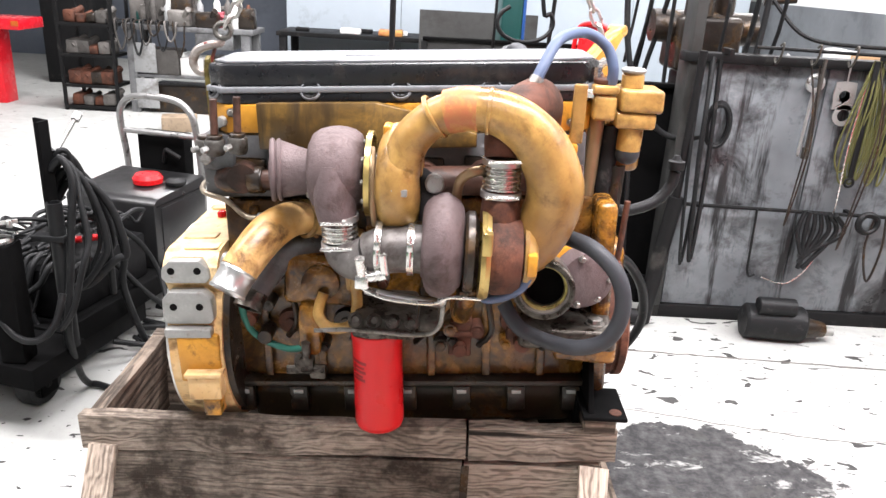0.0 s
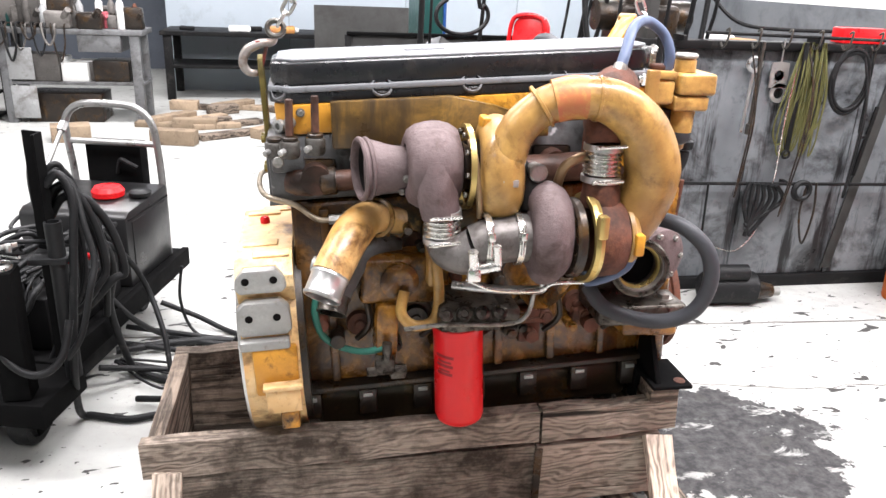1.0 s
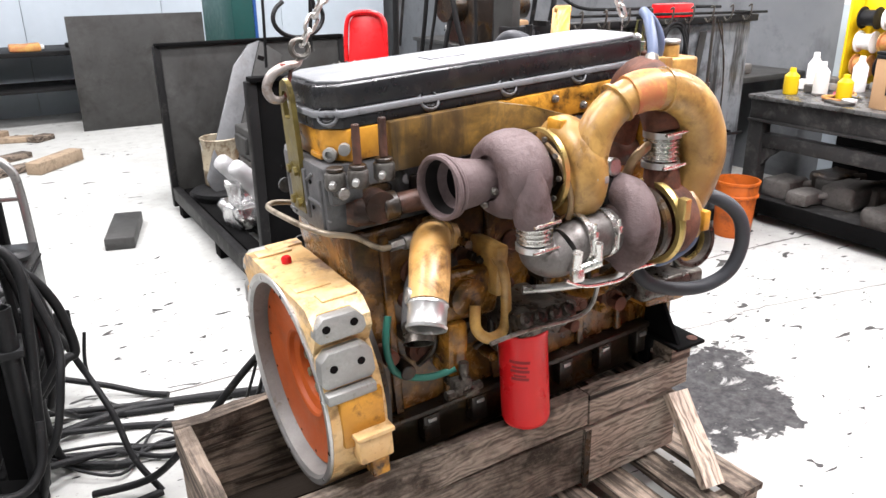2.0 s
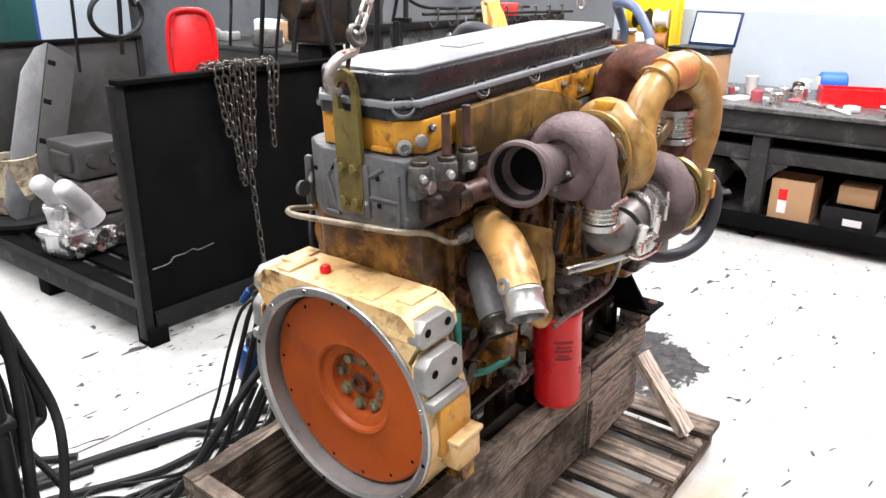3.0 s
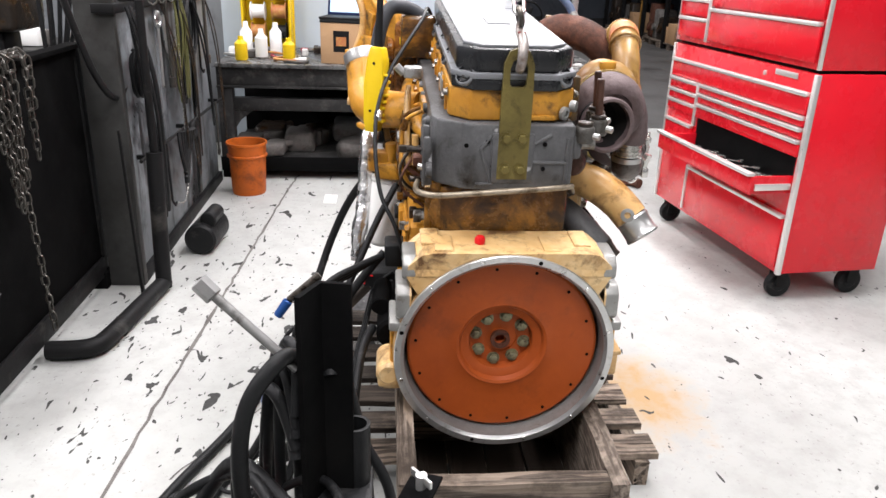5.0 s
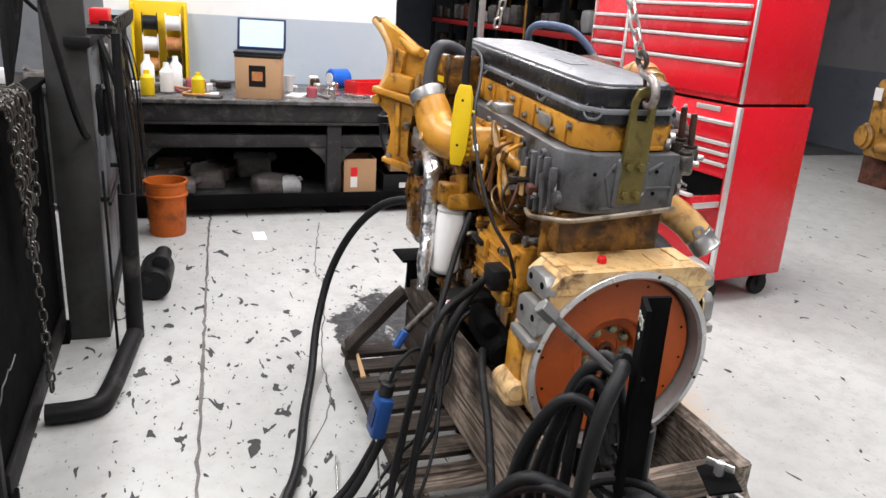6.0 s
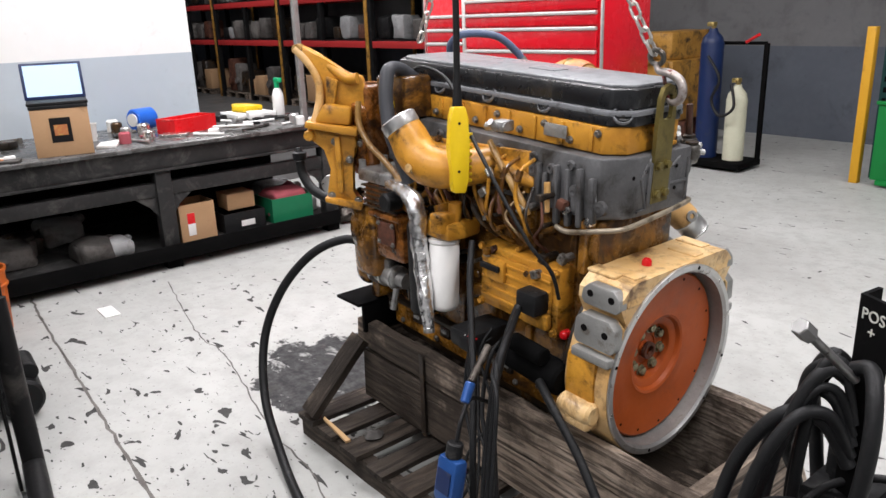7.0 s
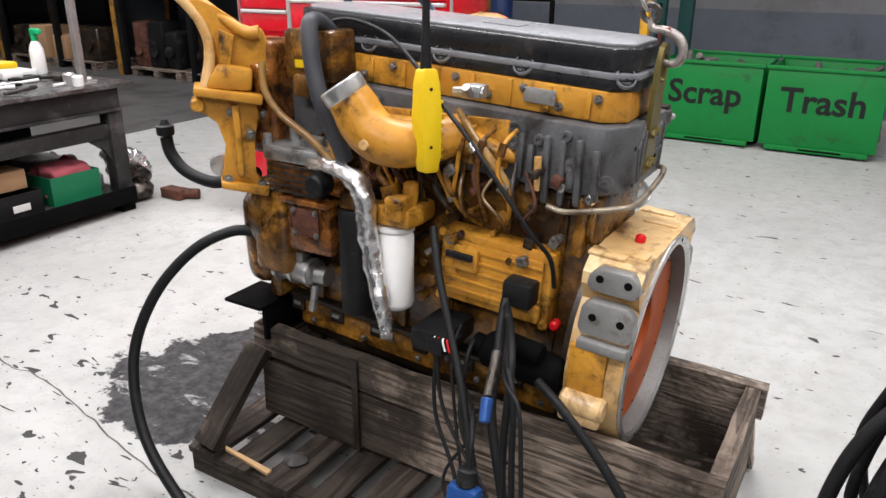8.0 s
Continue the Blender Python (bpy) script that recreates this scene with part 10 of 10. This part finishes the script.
def rack(front, u0, u1, seed, m):
    """A pallet rack: its front along u from u0 to u1, its depth along v, turned by m."""
    c = m @ Vector(((u0 + u1) / 2, front + 0.5, 0))
    ob = thing("storage_rack", c.x, c.y, 0, "tall dark storage rack with red beams, filled with parts", "storage rack", "storage racks")
    for u in (u0, (u0 + u1) / 2, u1):
        for v in (front, front + 0.9):
            part("upright", moved(box(u - 0.04, u + 0.04, v, v + 0.08, 0.005, 3.2, 0.004), m), M_OCHRE if u == u1 else M_DARKSTEEL, ob)
    for z in (1.15, 1.85, 2.55):
        for v in (front - 0.003, front + 0.90):
            part("beam", moved(box(u0 + 0.05, u1 - 0.05, v, v + 0.05, z - 0.10, z, 0.004), m), M_SHELFRED, ob)
        part("deck", moved(box(u0 + 0.05, u1 - 0.05, front + 0.05, front + 0.9, z + 0.001, z + 0.02), m), M_DARKSTEEL, ob)
    rnd = random.Random(seed)
    u = u0 + 0.1
    while u < u1 - 1.0:
        pallet = thing("pallet", (m @ Vector((u + 0.5, front + 0.4, 0))).x, (m @ Vector((u + 0.5, front + 0.4, 0))).y, 0.005, "worn wooden pallet under the rack", "pallet", "pallets under the racks")
        for k in range(3):
            part("runner", moved(box(u + 0.02 + 0.43 * k, u + 0.12 + 0.43 * k, front + 0.02, front + 0.85, 0.005, 0.10), m), M_WOOD, pallet)
        for k in range(5):
            part("deck_board", moved(box(u, u + 1.0, front + 0.02 + 0.175 * k, front + 0.14 + 0.175 * k, 0.101, 0.122), m), M_WOOD, pallet)
        w = 0.0
        while w < 0.72:
            bw = rnd.uniform(0.25, 0.42)
            bw = min(bw, 1.0 - w)
            h = rnd.uniform(0.26, 0.5)
            if rnd.random() < 0.28:
                solo("carton", moved(rough(box(u + w + 0.01, u + w + bw - 0.01, front + 0.05, front + 0.5, 0.123, 0.123 + h, 0.008), 0.006, 6, 1), m), M_CARD, "brown cardboard carton on a pallet", "cardboard box", group="stock on the racks")
            else:
                solo("stocked_part", moved(rough(join(box(u + w + 0.02, u + w + bw - 0.02, front + 0.1, front + 0.5, 0.123, 0.123 + h * 1.5, 0.04, 2), rod((u + w + bw / 2, front + 0.3, 0.3), (u + w + bw / 2, front + 0.06, 0.35), bw * 0.25, n=12)), bw * 0.1, 7, 1), m), rnd.choice((M_BROWNGREY, M_DARKIRON, M_DARKIRON, M_DARKSTEEL, M_RUST)), "used machine part on a pallet", "machine part", group="stock on the racks")
            w += bw
        u += 1.06
    for z in (1.171, 1.871):
        u = u0 + 0.2
        while u < u1 - 0.25:
            s = rnd.uniform(0.10, 0.2)
            b = rough(join(box(u - s * 0.8, u + s * 0.8, front + 0.1, front + 0.1 + s * 1.8, z, z + s * 1.9, s * 0.2, 2), rod((u, front + 0.15 + s, z + s), (u + s * 0.5, front + 0.12, z + s * 1.2), s * 0.4, n=12)), s * 0.18, 7, 1)
            solo("stocked_part", moved(b, m), rnd.choice((M_BROWNGREY, M_BROWNGREY, M_DARKIRON, M_RUST, M_DARKSTEEL, M_BROWNGREY, M_GREYPAINT)), "used machine part stored on the rack", "machine part", group="stock on the racks")
            u += s * 2 + rnd.uniform(0.02, 0.12)
    return ob


SOUTH = Matrix.Rotation(radians(180), 4, "Z")
for k, (xa, xb) in enumerate(((5.9, 8.6), (8.7, 11.4), (11.5, 14.2), (14.3, 17.0))):
    rack(4.98, -xb, -xa, 3 + k, SOUTH)
wrapped = thing("foil_wrapped_part", 3.92, -1.40, 0, "bulky part wrapped in crumpled silver foil on the floor", "wrapped part")
WR = Matrix.Translation((0.08, 0.22, 0.0))
part("wrapping", moved(rough(rough(join(rod((3.76, -1.61, 0.15), (3.98, -1.68, 0.18), 0.135, 0.115, 20, 0.03), rod((3.90, -1.64, 0.18), (3.99, -1.60, 0.28), 0.07, 0.055, 16, 0.02)), 0.04, 12, 2), 0.012, 40), WR), M_FOIL, wrapped, smooth=20)
part("flange_end", moved(rod((3.745, -1.605, 0.148), (3.70, -1.59, 0.145), 0.07, n=20, bevel=0.006), WR), M_DARKIRON, wrapped)
EAST = Matrix.Rotation(radians(-90), 4, "Z")
rack(7.6, -2.3, 0.2, 11, EAST)
fan = thing("floor_fan", 9.9, -1.80, 0, "black pedestal fan standing still", "fan")
part("fan_stand", join(rod((9.9, -1.80, 0.02), (9.9, -1.80, 0.55), 0.02, n=10), lathe([(0, 0), (0.2, 0), (0.19, 0.02), (0, 0.03)], (9.9, -1.80, 0.004), Z, 24)), M_DARKSTEEL, fan)
part("fan_ring", tube([(9.86, -1.80 + 0.22 * math.cos(a), 0.72 + 0.22 * math.sin(a)) for a in np.linspace(0, 6.2832, 25)], 0.014, 8, 2), M_DARKSTEEL, fan)
for k in range(4):
    a = k * math.pi / 2 + 0.4
    part("fan_blade", block(9.87, -1.80 + 0.08 * math.cos(a), 0.72 + 0.08 * math.sin(a), 0.012, 0.14, 0.07, Matrix.Rotation(a, 4, "X"), 0.004), M_RUBBER, fan)
part("fan_hub", rod((9.82, -1.80, 0.72), (9.95, -1.80, 0.72), 0.04, n=16), M_DARKSTEEL, fan)

# ---- long bench behind the partition ----
lb = thing("long_workbench", 4.2, 3.9, 0, "long dark steel workbench with a cluttered worn top", "workbench")
part("bench_top", box(3.72, 4.58, 1.8, 6.2, 0.79, 0.83, 0.004), M_OLDPANEL, lb, "worn grey bench top")
part("bench_front", box(3.76, 3.79, 1.82, 6.18, 0.06, 0.789, 0.003), M_OLDPANEL, lb)
for y in (1.84, 3.3, 4.7, 6.1):
    part("bench_leg", box(3.80, 3.90, y, y + 0.08, 0.0, 0.789), M_DARKSTEEL, lb)
rng5 = random.Random(31)
for k in range(26):
    x, y, s = rng5.uniform(3.85, 4.45), rng5.uniform(1.95, 6.0), rng5.uniform(0.04, 0.11)
    solo("bench_item", rough(join(box(x - s, x + s, y - s * 1.2, y + s * 1.2, 0.831, 0.831 + s * rng5.uniform(0.6, 2.2), s * 0.2, 2), rod((x, y, 0.86), (x - s, y + s, 0.86 + s), s * 0.25, n=10)), s * 0.12, 10, 1), rng5.choice((M_PAPER, M_BROWNGREY, M_GREYPAINT, M_DARKSTEEL, M_PAPER, M_CARD)), "assorted part on the long bench", "machine part", group="clutter on the long bench")

# ---- north side: far benches ----
def steel_table(x0, x1, y0, y1, h, mat, label):
    ob = thing("steel_table", (x0 + x1) / 2, (y0 + y1) / 2, 0, label, "table")
    part("table_top", box(x0, x1, y0, y1, h - 0.05, h, 0.004), mat, ob)
    part("table_shelf", box(x0 + 0.03, x1 - 0.03, y0 + 0.03, y1 - 0.03, 0.37, 0.40, 0.004), mat, ob)
    for x in (x0 + 0.03, x1 - 0.13):
        for y in (y0 + 0.02, y1 - 0.10):
            part("table_leg", box(x, x + 0.09, y, y + 0.08, 0, h - 0.051, 0.004), mat, ob)
    return ob


M_OLDTIMBER = surface("weathered_pale_timber", (0.34, 0.26, 0.18), (0.21, 0.155, 0.105), 0.8, 0, 60, (0.12, 0.09, 0.065), 9, (0.5, 0.7), 0.3, 0.5, random_tint=0.3)
M_TABLE = surface("worn_table_grey", (0.19, 0.195, 0.20), (0.09, 0.09, 0.092), 0.5, 0.1, 30, (0.05, 0.048, 0.045), 6, (0.5, 0.68), 0.15, 0.5)
gt = steel_table(-2.80, -1.45, 5.93, 6.43, 0.90, M_TABLE, "worn grey steel table with a lower shelf")
part("table_drawer", box(-2.05, -1.66, 5.94, 6.35, 0.69, 0.845, 0.004), M_TABLE, gt)
steel_table(-1.55, 1.2, 7.4, 8.2, 0.79, M_DARKSTEEL, "long dark steel bench along the far wall")
bb = thing("backboard", 1.4, 8.27, 0.0, "pale blue board panels behind the far bench", "board")
for k in range(4):
    part("board_panel", box(-1.6 + 1.5 * k + 0.003, -0.1 + 1.5 * k - 0.003, 8.25, 8.29, 0.0, 2.4, 0.003), M_WALLBLUE, bb)
for z0, z1 in ((0.42, 0.72), (0.05, 0.36)):
    part("end_panel", box(-2.70, -2.47, 5.945, 5.955, z0, z1, 0.003), M_GREYPAINT, gt, "scuffed pale grey panel")
hoses = thing("hanging_hoses", -3.0, 5.8, 0.86, "tangled hoses and straps hanging over the table's edge", "hose")
for k in range(9):
    x, d = -2.95 + 0.085 * k, 0.10 + 0.05 * ((k * 3) % 5)
    part("hose", tube([(x, 6.05, 0.93), (x + 0.01, 5.915, 0.935), (x + 0.03, 5.90, 0.90 - d * 0.6), (x + 0.07, 5.895, 0.90 - d), (x + 0.12, 5.90, 0.90 - d * 0.5), (x + 0.13, 5.915, 0.935), (x + 0.15, 6.05, 0.93)], 0.008 + 0.003 * (k % 2), 8, 6), (M_RUBBER, M_BROWNGREY, M_DARKIRON)[k % 3], hoses)
solo("steel_sheet", box(0.20, 1.55, 6.95, 6.98, 0.0, 1.15, 0.003), M_OLDPANEL, "weathered grey steel sheet standing upright", "steel sheet")
for k in range(30):
    x, y = rng4.uniform(-2.7, -1.55), rng4.uniform(6.0, 6.36)
    s = rng4.uniform(0.05, 0.12)
    solo("bench_item", rough(join(box(x - s, x + s, y - s * 0.7, y + s * 0.7, 0.901, 0.901 + s * rng4.uniform(1.0, 3.2), s * 0.2, 2), rod((x, y, 0.95), (x + s, y - s, 0.96 + s), s * 0.25, n=10)), s * 0.12, 10, 1), rng4.choice((M_PAPER, M_BROWNGREY, M_GREYPAINT, M_DARKIRON, M_PINK, M_DARKIRON, M_BROWNGREY, M_BROWNGREY)), "assorted supply item on the grey table", "supplies", group="supplies on the tables")
for k in range(8):
    x, y = rng4.uniform(-1.4, 1.0), rng4.uniform(7.45, 8.1)
    s = rng4.uniform(0.05, 0.10)
    solo("bench_item", rough(box(x - s * 1.5, x + s * 1.5, y - s * 0.7, y + s * 0.7, 0.791, 0.791 + s * 0.8, s * 0.2, 2), s * 0.12, 10, 1), rng4.choice((M_BROWNGREY, M_REDBAND, M_DARKSTEEL, M_PAPER)), "assorted tool on the far bench", "supplies", group="supplies on the tables")
for k in range(7):
    x, y = rng4.uniform(-2.62, -1.66), rng4.uniform(6.1, 6.25)
    s = rng4.uniform(0.08, 0.14)
    solo("shelf_box", rough(box(x - s, x + s, y - s, y + s, 0.401, 0.401 + s * 1.8, 0.01), 0.006, 8), rng4.choice((M_PAPER, M_BROWNGREY, M_RUBBER, M_CARD)), "box on the table's lower shelf", "box", group="boxes under the table")
for k in range(14):
    x, y = rng4.uniform(-2.75, -1.5), rng4.uniform(5.97, 6.2)
    h = rng4.uniform(0.10, 0.30)
    solo("spray_can", lathe([(0, 0), (0.033, 0), (0.035, 0.006), (0.035, h * 0.8), (0.02, h * 0.9), (0.014, h), (0, h)], (x, y, 0.901), Z, 16), rng4.choice((M_DARKSTEEL, M_TEAL, M_PAPER, M_BROWNGREY, M_RUST, M_GREYPAINT)), "can or bottle standing on the far table", "can", group="cans on the far table")
solo("dark_carton", rough(box(-2.60, -2.25, 5.97, 6.25, 0.401, 0.66, 0.01), 0.006, 8), M_BROWNGREY, "dark box under the far table", "box")
solo("dark_carton", rough(box(-1.95, -1.62, 6.0, 6.32, 0.401, 0.60, 0.01), 0.006, 8), M_DARKIRON, "dark box under the far table", "box")
solo("floor_crate", rough(box(-2.6, -1.9, 6.0, 6.4, 0.0, 0.28, 0.01), 0.008, 8), M_DARKIRON, "dark crate on the floor under the far table", "crate")
stand = thing("red_stand", -4.2, 6.14, 0, "red steel pedestal tool stand", "tool stand")
part("stand_column", box(-4.40, -4.16, 6.05, 6.28, 0, 0.78, 0.006), M_REDBOX, stand)
part("stand_tray", box(-4.62, -3.85, 5.92, 6.42, 0.78, 0.89, 0.008), M_REDBOX, stand)
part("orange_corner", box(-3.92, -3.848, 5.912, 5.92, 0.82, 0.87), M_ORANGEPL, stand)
cabn = thing("dark_locker", -4.2, 7.9, 0, "dark grey steel locker", "locker")
part("locker_body", box(-4.5, -3.9, 7.6, 8.3, 0, 1.9, 0.006), M_DARKSTEEL, cabn)
part("locker_door", box(-4.48, -3.92, 7.585, 7.599, 0.05, 1.86, 0.003), M_DARKSTEEL, cabn)
sh = thing("parts_shelf", -3.15, 6.1, 0, "open shelf of rusty engine parts and cartons", "shelf")
for z in (0.02, 0.24, 0.55, 0.86):
    part("shelf_board", box(-3.42, -2.90, 5.88, 6.32, z, z + 0.03), M_DARKSTEEL, sh)
for x in (-3.45, -2.90):
    for y in (5.88, 6.29):
        part("shelf_post", box(x, x + 0.03, y, y + 0.03, 0, 1.3), M_DARKSTEEL, sh)
for k in range(16):
    x, z, s = -3.32 + 0.11 * (k // 4), (0.051, 0.271, 0.581, 0.891)[k % 4], rng4.uniform(0.045, 0.075)
    solo("shelf_part", rough(join(box(x - s, x + s, 5.91, 6.15, z, z + s * 2.0, 0.02), rod((x, 5.92, z + s), (x + s, 6.1, z + s * 2.2), s * 0.5, n=12)), 0.012, 12, 1), rng4.choice((M_RUST, M_BROWNGREY, M_RUST, M_BROWNGREY, M_DARKIRON)), "rusty engine part on the shelf", "machine part", group="parts on the shelf")
solo("white_carton", rough(box(-2.24, -2.0, 6.0, 6.3, 0.401, 0.58, 0.004), 0.003, 10), M_PAPER, "white carton on the table's lower shelf", "cardboard box")
solo("timber_beam", rough(moved(box(-0.16, 0.16, -0.11, 0.11, 0, 0.14, 0.004), Matrix.Translation((-1.99, 5.17, 0)) @ Matrix.Rotation(0.3, 4, "Z")), 0.004, 9), M_OLDTIMBER, "short weathered wooden block on the floor", "timber")
for k in range(16):
    x, y = rng4.uniform(-1.35, -0.2), rng4.uniform(5.3, 6.9)
    a, l_ = rng4.uniform(-0.5, 0.9), rng4.uniform(0.2, 0.6)
    zz = 0.001 + 0.055 * (k % 2)
    b = moved(rough(box(-l_ / 2, l_ / 2, -0.065, 0.065, 0, 0.10 if k % 3 == 0 else 0.052, 0.006), 0.003, 8), Matrix.Translation((x, y, zz if k % 2 == 0 else 0.001)) @ Matrix.Rotation(a, 4, "Z"))
    solo("timber_block", b, rng4.choice((M_OLDTIMBER, M_OLDTIMBER, M_WOOD)), "loose timber block on the floor", "timber", group="timber blocks")
solo("timber_beam", moved(rough(box(-0.20, 0.20, -0.07, 0.07, 0, 0.135, 0.008), 0.004, 8), Matrix.Translation((-1.08, 5.0, 0)) @ Matrix.Rotation(radians(-13), 4, "Z")), M_OLDTIMBER, "short offcut of a weathered wooden beam on the floor", "timber")
solo("grey_plate", rough(moved(box(-0.085, 0.085, -0.27, 0.27, 0.0, 0.075, 0.008), Matrix.Translation((-0.02, 3.22, 0)) @ Matrix.Rotation(radians(-15), 4, "Z")), 0.002, 10, 1), M_OLDPANEL, "dark grey steel block on the floor", "steel block")
drill = thing("drill_press", 0.9, 8.7, 0, "teal pillar drill press at the far wall", "drill press")
part("press_column", rod((0.9, 8.75, 0.05), (0.9, 8.75, 2.2), 0.05, n=16), M_TEAL, drill)
part("press_base", box(0.65, 1.15, 8.5, 9.0, 0, 0.06, 0.01), M_TEAL, drill)
part("press_head", box(0.72, 1.08, 8.35, 8.95, 1.5, 2.0, 0.04, 3), M_TEAL, drill)
part("press_table", box(0.72, 1.08, 8.35, 8.69, 0.9, 0.95, 0.01), M_DARKSTEEL, drill)
